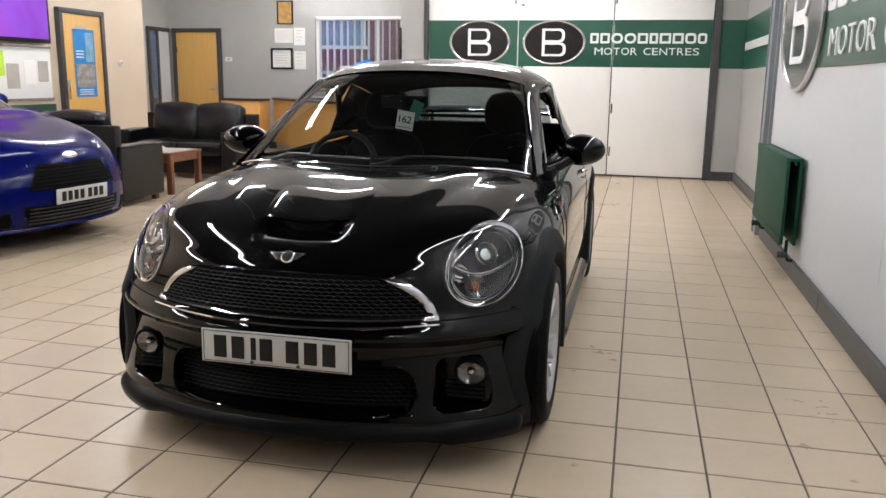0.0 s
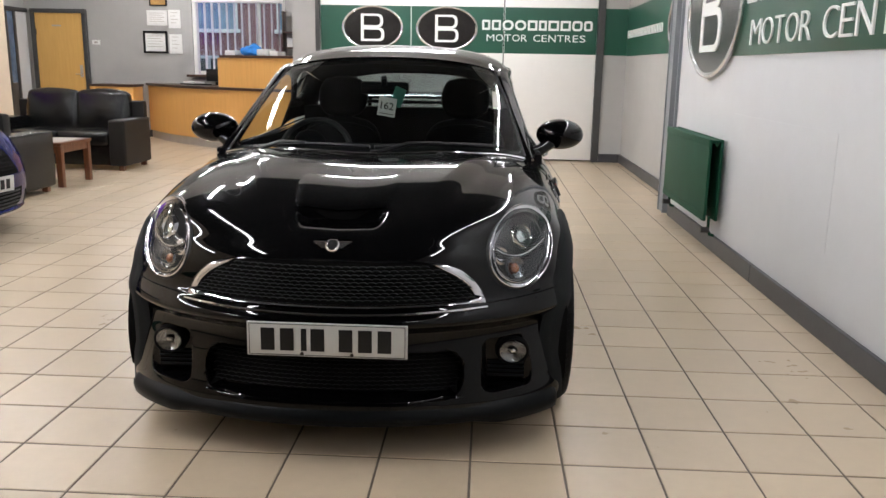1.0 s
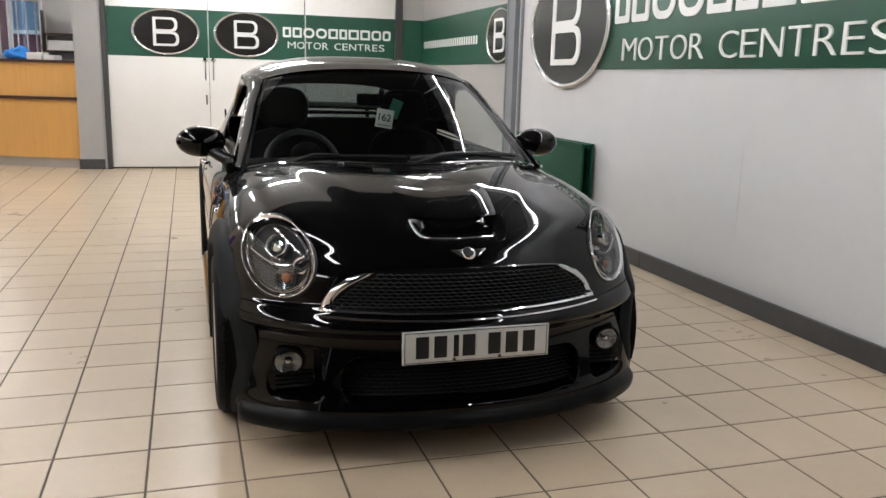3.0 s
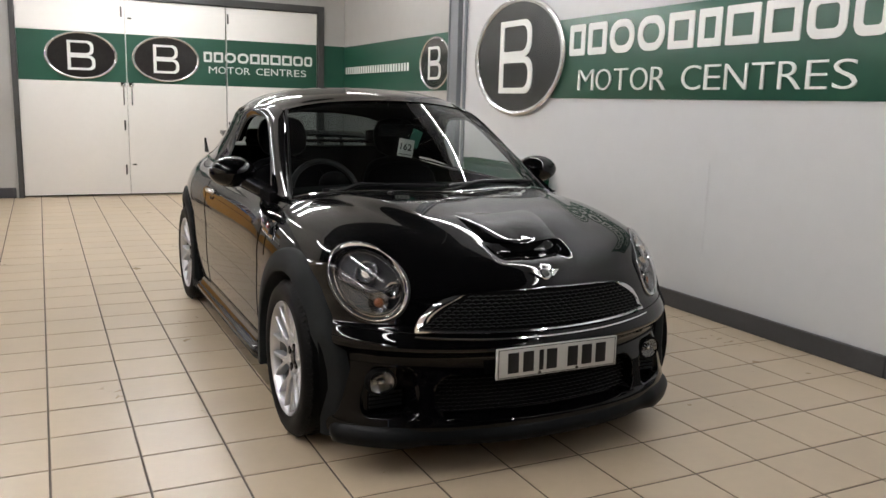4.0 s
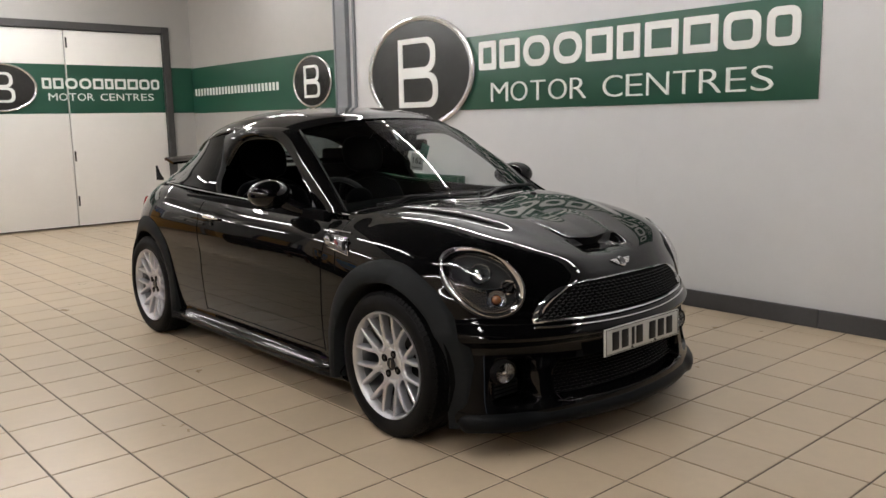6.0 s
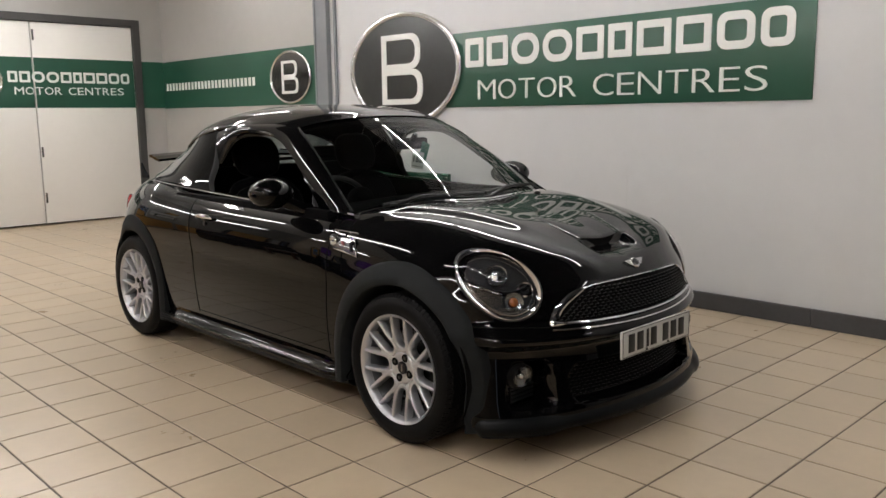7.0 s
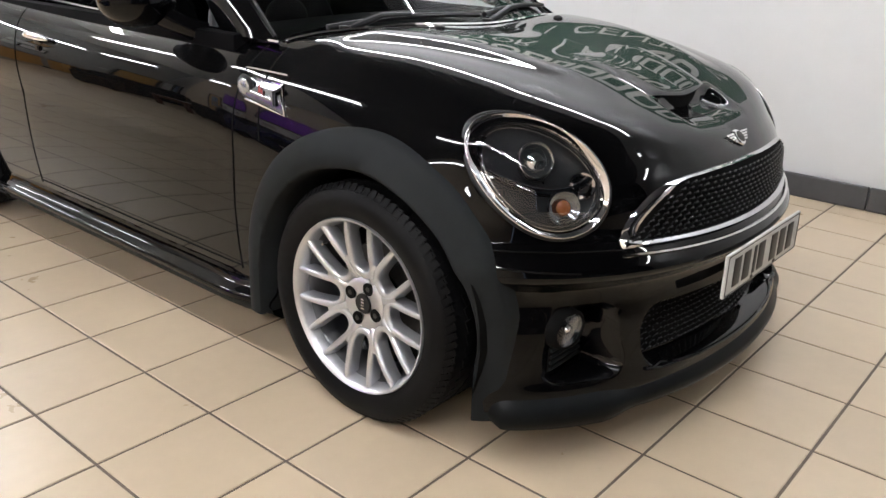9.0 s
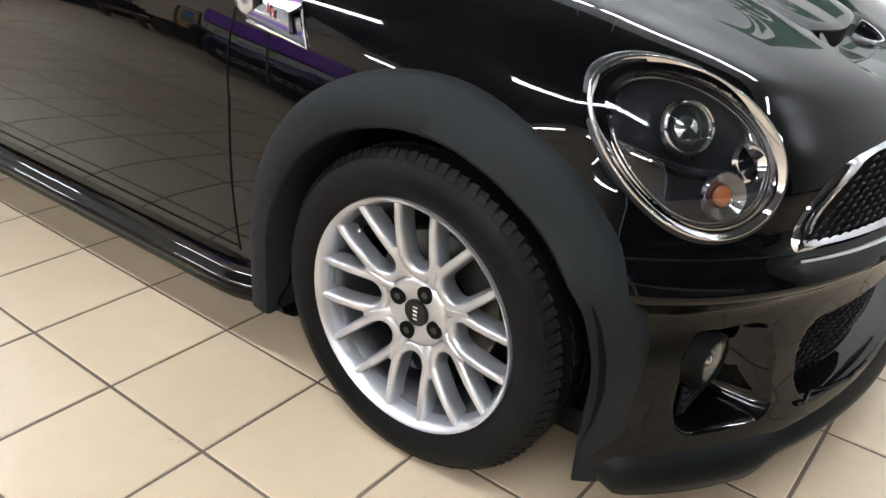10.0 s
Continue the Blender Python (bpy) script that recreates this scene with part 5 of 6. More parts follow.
part("dashboard", thicken(grid([[Vector((x, y, z - 0.02 * (x / 0.6) ** 2)) for y, z in ((1.05, 0.890), (1.20, 0.922), (1.40, 0.925), (1.50, 0.89), (1.55, 0.80), (1.53, 0.55))] for x in [-0.66 + 1.32 * k / 20 for k in range(21)]]), 0.02), TRIM, car, "black dashboard", smooth=70)
part("cabin_tub", box(-0.68, 0.68, 1.15, 3.0, 0.21, 0.30), TRIM, car)
for side in (-1, 1):
    part("door_card", box(min(side * 0.69, side * 0.74), max(side * 0.69, side * 0.74), 1.25, 2.7, 0.25, 0.905, 0.012), TRIM, car)
    st = new("seat")
    st.parent = car
    cx = side * 0.36
    part("cushion", box(cx - 0.25, cx + 0.25, 1.75, 2.27, 0.36, 0.52, 0.05, seg=3), SEAT, st, smooth=60)
    part("backrest", padded([(0.44, 0.20, 0.07, 2.26), (0.55, 0.235, 0.085, 2.28), (0.75, 0.245, 0.085, 2.335), (0.88, 0.225, 0.075, 2.375), (0.955, 0.165, 0.06, 2.40), (0.985, 0.06, 0.03, 2.41)], cx), SEAT, st, "black sports seat back", smooth=80)
    part("headrest", padded([(0.985, 0.06, 0.03, 2.42), (1.01, 0.115, 0.05, 2.425), (1.07, 0.140, 0.062, 2.44), (1.14, 0.138, 0.060, 2.455), (1.195, 0.105, 0.045, 2.465), (1.215, 0.04, 0.02, 2.47)], cx), SEAT, st, "black headrest", smooth=80)
    part("piping", tube([(cx + 0.225 * math.cos(math.pi * k / 20), 2.405 - 0.075, 0.86 + 0.095 * math.sin(math.pi * k / 20)) for k in range(21)], 0.003, 6), LIP, st)
    for dx in (-0.05, 0.05):
        part("post", tube([(cx + dx, 2.42, 0.94), (cx + dx, 2.45, 1.04)], 0.007, 8), CHROME, st)
part("bulkhead", box(-0.66, 0.66, 2.72, 2.80, 0.3, 1.03, 0.02), TRIM, car)
# added black blocks behind the bulkhead, cut the light seen through the cabin
for side in (-1, 1):
    part("rear_trim", box(min(side * 0.30, side * 0.49), max(side * 0.30, side * 0.49), 2.80, 2.84, 0.95, 1.13, 0.02), TRIM, car)
part("luggage_bar", tube([(-0.52, 2.70, 1.062), (0.52, 2.70, 1.062)], 0.010, 8), CHROME, car, "chrome bar behind the seats")
for x in (-0.5, 0.5):
    part("bar_post", tube([(x, 2.70, 0.93), (x, 2.70, 1.035)], 0.012, 8), TRIM, car)
sw = new("steering_wheel")
sw.parent = car
sw.matrix_local = pose(-0.36, 1.62, 0.845, 66, 0, 0)
part("rim", tube([(0.178 * math.cos(2 * math.pi * k / 40), 0.178 * math.sin(2 * math.pi * k / 40), 0) for k in range(40)], 0.015, 8, closed=True), CABIN_GREY, sw)
part("boss", ball(0.06, Matrix.Diagonal((1, 1, 0.5, 1)), 20, 12), TRIM, sw)
for a in (0, 180, 270):
    q = radians(a)
    part("spoke", tube([(0.04 * math.cos(q), 0.04 * math.sin(q), 0), (0.17 * math.cos(q), 0.17 * math.sin(q), 0)], 0.012, 8), SIGN_SILVER, sw)
part("binnacle", ball(0.075, pose(-0.36, 1.49, 0.915) @ Matrix.Diagonal((1, 0.7, 0.8, 1)), 20, 12), TRIM, car)
part("rear_view_mirror", box(-0.115, 0.115, 1.50, 1.535, 1.145, 1.205, 0.016), TRIM, car)
part("mirror_stem", tube([(0, 1.50, 1.19), (0, 1.475, 1.225)], 0.014, 8), TRIM, car)

# spoiler and tail details
part("rear_spoiler", thicken(grid([[Vector((x, 3.36 + d + 0.05 * (1 - (x / 0.52) ** 2), 1.062 + h + 0.012 * (1 - (x / 0.52) ** 2))) for d, h in ((0, 0), (0.06, 0.012), (0.12, 0.028), (0.14, 0.022))] for x in [-0.52 + 1.04 * k / 24 for k in range(25)]]), 0.016), PAINT, car, "raised rear spoiler", smooth=50)
for side in (-1, 1):
    part("spoiler_arm", tube([(side * 0.34, 3.40, 0.96), (side * 0.34, 3.44, 1.075)], 0.014, 8), PAINT, car)
part("rear_fin", thicken(grid([[Vector((-0.655, 3.24 + 0.085 * (k / 6), 0.975 + (0.072 * (k / 6) ** 1.6 if j else -0.02))) for j in (0, 1)] for k in range(7)]), 0.012), PLASTIC, car, "small black pointed fin")
for side in (-1, 1):
    c = Vector((side * 0.60, 3.64, 0.72))
    part("tail_lamp", ball(1, Matrix.Translation(c) @ pose(0, 0, 0, 0, 0, 35 * side) @ Matrix.Diagonal((0.03, 0.075, 0.11, 1)), 24, 14), mat("tail_red", (0.3, 0.01, 0.01), 0.15, coat=1, vary=0.2, scale=30), car, "red tail lamp")

# paper tag hanging from the mirror inside the screen
tag = thing("price_tag", "white card tag with stock number hung inside the windscreen", "tag", m=CAR @ pose(0.008, 1.478, 1.045, 0, 9, 0))
part("card", box(-0.042, 0.042, 0, 0.0015, 0, 0.088), PAPER, tag)
part("digits", letters("162", 0.034, 0.062, 0.0006, bold=0.012), INK, tag, at=pose(-0.031, -0.001, 0.032))
part("line", box(-0.034, 0.034, -0.0012, -0.0004, 0.010, 0.013), INK, tag)
part("sleeve", box(-0.005, 0.05, 0.002, 0.004, 0.06, 0.150, 0.001), mat("sleeve_green", (0.03, 0.16, 0.12), 0.4, vary=0.2, scale=20), tag, "green plastic sleeve", at=pose(0, 0, 0, 0, 12, 0))

# ---- seating corner ----
def cushion(x0, x1, y0, y1, z0, z1, r=0.05, puff=0.02, seed=0):
    """A soft pad: a bevelled, slightly swollen and uneven box."""
    bm = box(x0, x1, y0, y1, z0, z1, r, seg=4)
    bmesh.ops.subdivide_edges(bm, edges=[e for e in bm.edges if e.calc_length() > 0.12], cuts=5, use_grid_fill=True)
    c = Vector(((x0 + x1) / 2, (y0 + y1) / 2, (z0 + z1) / 2))
    h = Vector(((x1 - x0) / 2, (y1 - y0) / 2, (z1 - z0) / 2))
    for v in bm.verts:
        d = v.co - c
        u = [max(0.0, 1 - (d[i] / h[i]) ** 2) for i in range(3)]
        q = Vector((d.x / h.x, d.y / h.y, d.z / h.z))
        k = max(range(3), key=lambda i: abs(q[i]))
        others = [i for i in range(3) if i != k]
        v.co[k] += math.copysign(puff * u[others[0]] * u[others[1]], d[k])
        v.co += noise.noise_vector(v.co * 7 + Vector((seed, 0, 0))) * 0.006
    return bm


def sofa(m, width, seats, label):
    """Two-seat leather sofa; its front faces -y, its base is at z = 0."""
    s = thing("sofa", label, "sofa", m=m)
    w = width / 2
    part("base", box(-w + 0.02, w - 0.02, 0.06, 0.74, 0.06, 0.30, 0.02), LEATHER, s)
    for sx in (-1, 1):
        a, b = sorted((sx * w, sx * (w - 0.20)))
        part("arm", cushion(a, b, 0.0, 0.76, 0.06, 0.60, 0.03, 0.006, sx), LEATHER_SIDE if sx > 0 else LEATHER, s, "square padded leather arm", smooth=60)
    inner = 2 * (w - 0.20)
    for k in range(seats):
        x0 = -w + 0.20 + inner * k / seats
        x1 = x0 + inner / seats
        part("seat_cushion", cushion(x0 + 0.004, x1 - 0.004, 0.0, 0.60, 0.29, 0.46, 0.05, 0.025, k), LEATHER, s, smooth=60)
        bm = cushion(x0 + 0.004, x1 - 0.004, -0.09, 0.09, -0.25, 0.25, 0.06, 0.04, k + 5)
        bmesh.ops.transform(bm, matrix=pose(0, 0.62, 0.66, -10), verts=bm.verts[:])
        part("back_cushion", bm, LEATHER, s, smooth=60)
        part("button", ball(0.012, pose((x0 + x1) / 2, 0.50, 0.70), 10, 6), LEATHER, s)
    part("back", box(-w + 0.03, w - 0.03, 0.66, 0.78, 0.06, 0.80, 0.03), LEATHER_SIDE, s)
    for x in (-w + 0.08, w - 0.08):
        for y in (0.07, 0.70):
            part("foot", box(x - 0.03, x + 0.03, y - 0.03, y + 0.03, 0, 0.06, 0.004), DARK_WOOD, s)
    return s


sofa(pose(-5.70, 9.36, 0), 1.66, 2, "black leather two-seat sofa with deep back cushions")
sofa(pose(-5.72, 7.80, 0, 0, 0, 180), 1.66, 2, "dark leather sofa with square arms, seen from its end")

tb = thing("coffee_table", "dark wooden coffee table with tiled top and square legs", "table", m=pose(-5.33, 8.33, 0))
part("top", box(-0.40, 0.40, -0.33, 0.33, 0.425, 0.455, 0.006), DARK_WOOD, tb)
part("inset", box(-0.34, 0.34, -0.27, 0.27, 0.4552, 0.459, 0.001), PLINTH, tb, "pale inset top")
for sx in (-1, 1):
    for sy_ in (-1, 1):
        part("leg", box(sx * 0.36 - 0.03, sx * 0.36 + 0.03, sy_ * 0.29 - 0.03, sy_ * 0.29 + 0.03, 0, 0.424, 0.004), DARK_WOOD, tb)
for sy_ in (-1, 1):
    part("apron", box(-0.329, 0.329, sy_ * 0.30 - 0.01, sy_ * 0.30 + 0.01, 0.35, 0.424, 0.002), DARK_WOOD, tb)
for sx in (-1, 1):
    part("apron", box(sx * 0.37 - 0.01, sx * 0.37 + 0.01, -0.259, 0.259, 0.35, 0.424, 0.002), DARK_WOOD, tb)
mag = thing("magazine_stack", "small stack of magazines on the coffee table", "magazines", m=pose(-5.40, 8.42, 0.459, 0, 0, 20))
for k, mm in enumerate((PAPER, POSTER_BLUE, PAPER)):
    part("magazine", box(-0.105, 0.105, -0.15, 0.15, 0.0004 + 0.008 * k, 0.0075 + 0.008 * k, 0.001), mm, mag, at=pose(0, 0, 0, 0, 0, 7 * k))


# ---- inner doors ----
def leaf_door(name, m, w, h, label, poster=False):
    """A flush veneered door in a dark frame; its face looks to -y."""
    d = tagged(new(name), label, kind="structure")
    d.matrix_world = m
    part("leaf", box(0.07, w - 0.07, -0.012, 0.03, 0.008, h - 0.07, 0.002), OAK_DOOR, d, "light oak veneer leaf")
    for x0, x1 in ((0, 0.068), (w - 0.068, w)):
        part("jamb", box(x0, x1, -0.035, 0.04, 0, h - 0.0685, 0.004), FRAME_DARK, d)
    part("head", box(0, w, -0.035, 0.04, h - 0.068, h, 0.004), FRAME_DARK, d)
    return d


d4 = leaf_door("door_4", pose(-8.42, RECEP - 0.045, 0), 0.96, 2.13, "closed light oak veneer door in dark frame")
part("sign_bar", box(0.36, 0.52, -0.016, -0.0125, 1.84, 1.865), PLINTH, d4)
part("push_plate", box(0.80, 0.85, -0.018, -0.0125, 1.0, 1.2, 0.002), PLINTH, d4)
part("lever", tube([(0.84, -0.012, 1.05), (0.84, -0.06, 1.05), (0.74, -0.06, 1.05)], 0.009), CHROME, d4)
part("hinge", cyl(0.010, 0.10, 10, m=pose(0.075, -0.015, 1.75)), STEEL, d4)
d5 = leaf_door("door_5", pose(WEST + 0.045, 9.60, 0, 0, 0, 90), 0.94, 2.14, "light oak veneer door with blue poster")
part("handle_plate", box(0.10, 0.15, -0.018, -0.0125, 0.95, 1.2, 0.002), CHROME, d5)
part("notice", box(0.33, 0.55, -0.015, -0.0125, 1.88, 1.92), PLINTH, d5)
po = thing("poster", "blue and grey printed poster taped to a door", "poster", m=pose(WEST + 0.060, 9.60, 0, 0, 0, 90))
part("sheet", box(0.26, 0.70, -0.006, -0.004, 0.98, 1.88), POSTER_BLUE, po)
part("picture_area", box(0.29, 0.67, -0.008, -0.0065, 1.11, 1.42), mat("poster_grey", (0.32, 0.30, 0.27), 0.4, vary=0.7, scale=12), po, "grey printed picture area")
part("pale_area", box(0.50, 0.67, -0.008, -0.0065, 1.45, 1.84), mat("poster_pale", (0.22, 0.42, 0.58), 0.4, vary=0.4, scale=10), po)
for k in range(3):
    part("bar", box(0.32, 0.62, -0.008, -0.0065, 1.01 + 0.03 * k, 1.022 + 0.03 * k), PAPER, po)
for k in range(3):
    part("bar", box(0.30, 0.46, -0.008, -0.0065, 1.50 + 0.04 * k, 1.518 + 0.04 * k), PAPER, po)

# alcove: glazed side door in a dark frame
d6 = tagged(new("door_6"), "narrow glazed dark-framed door standing in the alcove", kind="structure")
d6.matrix_world = pose(ALCOVE + 0.03, 13.30, 0, 0, 0, 90)
for x0, x1 in ((0, 0.06), (0.25, 0.31)):
    part("stile", box(x0, x1, -0.03, 0.025, 0, 2.06, 0.003), FRAME_DARK, d6)
part("head", box(0, 0.68, -0.03, 0.025, 2.061, 2.13, 0.003), FRAME_DARK, d6)
part("pane", box(0.061, 0.249, -0.008, -0.002, 0.9, 2.055), mat("blue_pane", (0.10, 0.16, 0.26), 0.12, vary=0.5, scale=4), d6, "bluish reflecting pane")
part("lower_panel", box(0.061, 0.249, -0.01, -0.002, 0.02, 0.895), FRAME_DARK, d6)
part("white_panel", box(0.312, 0.66, -0.01, 0.02, 0.01, 2.06), WALL, d6)

sw_ = thing("light_switch", "white plastic wall switch", "switch", m=pose(-7.33, RECEP - 0.001, 1.55))
part("plate", box(-0.07, 0.07, -0.014, 0, 0, 0.075, 0.004), PAPER, sw_)
part("rocker", box(-0.03, 0.03, -0.019, -0.0145, 0.02, 0.055, 0.002), PLINTH, sw_)
th = thing("thermostat", "small round white wall thermostat", "thermostat", m=pose(WEST + 0.001, 10.95, 1.45, 0, 0, 90))
part("body", cyl(0.045, 0.03, 24, m=pose(0, -0.015, 0, 90), bevel=0.005), PAPER, th)
part("dial", cyl(0.025, 0.012, 20, m=pose(0, -0.036, 0, 90), bevel=0.003), PLINTH, th)

# television and notice board on the west wall
tv = thing("television", "wall-mounted television showing a purple and blue picture", "television", m=pose(WEST + 0.08, 7.35, 0, 0, 0, 90))
part("casing", box(0, 2.02, -0.03, 0.03, 1.66, 2.78, 0.008), INK, tv)
scr = mat("tv_picture", (0.25, 0.05, 0.5), 0.2)
nt = scr.node_tree
geo = nt.nodes.new("ShaderNodeNewGeometry")
nz = nt.nodes.new("ShaderNodeTexNoise")
nz.inputs["Scale"].default_value = 1.6
nz.inputs["Detail"].default_value = 3
rp = nt.nodes.new("ShaderNodeValToRGB")
rp.color_ramp.elements[0].position, rp.color_ramp.elements[0].color = 0.33, (0.02, 0.02, 0.22, 1)
rp.color_ramp.elements[1].position, rp.color_ramp.elements[1].color = 0.66, (0.18, 0.07, 0.34, 1)
el = rp.color_ramp.elements.new(0.5)
el.color = (0.05, 0.08, 0.42, 1)
nt.links.new(geo.outputs["Position"], nz.inputs["Vector"])
nt.links.new(nz.outputs["Fac"], rp.inputs["Fac"])
nt.links.new(rp.outputs["Color"], nt.nodes["Principled BSDF"].inputs["Emission Color"])
nt.nodes["Principled BSDF"].inputs["Emission Strength"].default_value = 0.42
part("screen", box(0.04, 1.98, -0.0335, -0.031, 1.71, 2.74), scr, tv, "glowing purple and blue screen")
part("bracket", box(0.8, 1.2, 0.03, 0.078, 2.0, 2.4), FRAME_DARK, tv)
nb = thing("notice_board", "white notice board with pinned papers", "notice board", m=pose(WEST + 0.012, 7.2, 0, 0, 0, 90))
part("panel", box(0, 2.24, -0.01, 0.01, 0.98, 1.60, 0.003), PAPER, nb)
part("top_rail", box(-0.01, 2.25, -0.02, 0.01, 1.601, 1.63, 0.003), SIGN_SILVER, nb)
part("bottom_rail", box(-0.01, 2.25, -0.02, 0.01, 0.95, 0.979, 0.003), SIGN_SILVER, nb)
for k, (x, z, w, h, mm) in enumerate(((1.75, 1.15, 0.21, 0.30, DOOR_WHITE), (2.0, 1.18, 0.18, 0.26, PLINTH), (1.45, 1.1, 0.21, 0.30, PLINTH), (1.30, 1.25, 0.12, 0.30, mat("notice_lime", (0.5, 0.75, 0.05), 0.5, vary=0.1, scale=20)))):
    part("paper", box(x, x + w, -0.0135, -0.0105, z, z + h), mm, nb)
setting("trim_west", box(WEST + 0.001, WEST + 0.012, 6.5, 9.5, 0.70, 0.90, 0.003), GREEN, "dark green painted wall band")
cb = thing("low_chair", "dark leather low chair beside the oak door", "chair", m=pose(-7.0, 8.75, 0, 0, 0, 90))
part("seat", cushion(-0.3, 0.3, 0, 0.4, 0.1, 0.42, 0.05, 0.02, 3), LEATHER, cb, smooth=60)
part("back", cushion(-0.3, 0.3, 0.28, 0.42, 0.40, 0.78, 0.05, 0.02, 4), LEATHER, cb, smooth=60)
part("plinth", box(-0.28, 0.28, 0.02, 0.38, 0, 0.1), DARK_WOOD, cb)

# ---- reception ----
# curved counter: front line from the wall round to the partition
FRONT_LINE = smooth_curve([(-6.45, 13.95, 0), (-5.85, 13.20, 0), (-5.10, 12.52, 0), (-4.30, 12.00, 0), (-3.37, 11.62, 0)], 32)


def shell(line, off0, off1, z0, z1):
    """A bent slab along a plan line between two offsets."""
    rows = []
    n = len(line)
    for i in range(n):
        a, b = Vector(line[max(i - 1, 0)]), Vector(line[min(i + 1, n - 1)])
        d = (b - a).normalized()
        nrm = Vector((-d.y, d.x, 0))
        p = Vector(line[i])
        q0, q1 = p + nrm * off0, p + nrm * off1
        rows.append([Vector((q0.x, q0.y, z0)), Vector((q0.x, q0.y, z1)), Vector((q1.x, q1.y, z1)), Vector((q1.x, q1.y, z0))])
    bm = grid(rows, closed=True)
    bm.verts.ensure_lookup_table()
    bm.faces.new(bm.verts[0:4])
    bm.faces.new(bm.verts[-4:])
    return bm


rc = thing("reception_counter", "curved oak-veneered reception counter with dark worktop edge", "counter")
part("plinth", shell(FRONT_LINE, 0.03, 0.10, 0.0, 0.13), PLINTH, rc, "pale grey plinth")
seg = 4
for k in range(seg):
    part("panel", shell(FRONT_LINE[k * 8:k * 8 + 9], 0.0, 0.04, 0.131, 0.884), OAK, rc, smooth=60)
part("worktop", shell(FRONT_LINE, -0.04, 0.62, 0.885, 0.925), EDGE_BROWN, rc, "dark brown worktop")
UP = FRONT_LINE[21:]
part("upper_panel", shell(UP, 0.02, 0.06, 0.926, 1.355), OAK, rc, smooth=60)
part("upper_shelf", shell(UP, -0.01, 0.32, 1.356, 1.392), EDGE_BROWN, rc)
part("upper_end", shell(FRONT_LINE[20:22], 0.06, 0.30, 0.926, 1.355), OAK, rc)

cabn = thing("side_cabinet", "small oak-veneered cabinet with dark top against the wall", "cabinet", m=pose(-7.30, RECEP - 0.42, 0))
part("body", box(0, 0.74, 0, 0.40, 0.08, 0.86, 0.003), OAK, cabn)
part("top", box(-0.02, 0.76, -0.02, 0.40, 0.861, 0.90, 0.004), EDGE_BROWN, cabn)
part("plinth", box(0.02, 0.72, 0.03, 0.40, 0, 0.079), PLINTH, cabn)
part("door_gap", box(0.368, 0.372, -0.002, -0.0005, 0.09, 0.85), VOID, cabn)

cl = thing("blue_cloth", "crumpled blue cloth on the reception counter", "cloth", m=pose(-4.10, 12.15, 1.394))
bm = ball(1, Matrix.Diagonal((0.15, 0.10, 0.09, 1)), 28, 18)
for v in bm.verts:
    v.co += noise.noise_vector(v.co * 13) * 0.045
    v.co.z = max(v.co.z + 0.06, 0)
part("folds", bm, mat("cloth_blue", (0.03, 0.26, 0.75), 0.7, vary=0.3, scale=20), cl, smooth=80)
for x, w, h in ((-4.40, 0.20, 0.07), (-3.85, 0.20, 0.09), (-3.66, 0.14, 0.06)):
    bx = thing("paper_stack", "small stack of white papers on the counter", "papers", m=pose(x, 12.22 - (x + 4.4) * 0.45, 1.393, 0, 0, -25))
    part("papers", box(-w / 2, w / 2, -0.09, 0.09, 0, h, 0.004), PAPER, bx)
kb = thing("desk_tray", "dark desk tray with papers on the worktop", "desk tray", m=pose(-5.35, 13.20, 0.926, 0, 0, -42))
part("tray", box(-0.30, 0.30, -0.12, 0.12, 0, 0.02, 0.004), INK, kb)
part("papers", box(-0.24, 0.1, -0.09, 0.10, 0.0205, 0.05, 0.003), PAPER, kb)
mo = thing("desk_monitor", "dark flat computer monitor behind the counter", "monitor", m=pose(-5.0, 13.45, 0.90))
part("screen", box(-0.25, 0.25, -0.02, 0.02, 0.08, 0.28, 0.006), INK, mo)
part("stand", box(-0.09, 0.09, -0.06, 0.06, 0.0, 0.079, 0.004), INK, mo)
dk = thing("rear_desk", "dark-topped desk below the reception window", "desk", m=pose(-4.85, 13.55, 0))
part("top", box(-0.95, 1.4, -0.25, 0.42, 0.86, 0.899, 0.004), EDGE_BROWN, dk)
for x in (-0.9, 1.3):
    part("leg", box(x, x + 0.05, -0.2, 0.38, 0, 0.859), PLINTH, dk)

# pictures and notices on the reception wall
def sheet_on_wall(name, x, z, w, h, frame_w, label, category, face=PAPER, lines=0):
    f = thing(name, label, category, m=pose(x, RECEP - 0.002, z))
    if frame_w:
        bm = box(0, w, -0.025, 0, 0, frame_w)
        box(0, w, -0.025, 0, h - frame_w, h, bm=bm)
        box(0, frame_w, -0.025, 0, frame_w, h - frame_w, bm=bm)
        box(w - frame_w, w, -0.025, 0, frame_w, h - frame_w, bm=bm)
        part("frame", bm, INK, f, "dark frame")
    part("sheet", box(frame_w, w - frame_w, -0.012, -0.001, frame_w, h - frame_w), face, f)
    for k in range(lines):
        zz = h - frame_w - 0.05 - k * (h - 2 * frame_w - 0.08) / max(lines, 1)
        part("bar", box(frame_w + 0.04, w - frame_w - 0.05 - 0.03 * (k % 2), -0.0135, -0.0125, zz, zz + 0.008), PLINTH, f)
    return f


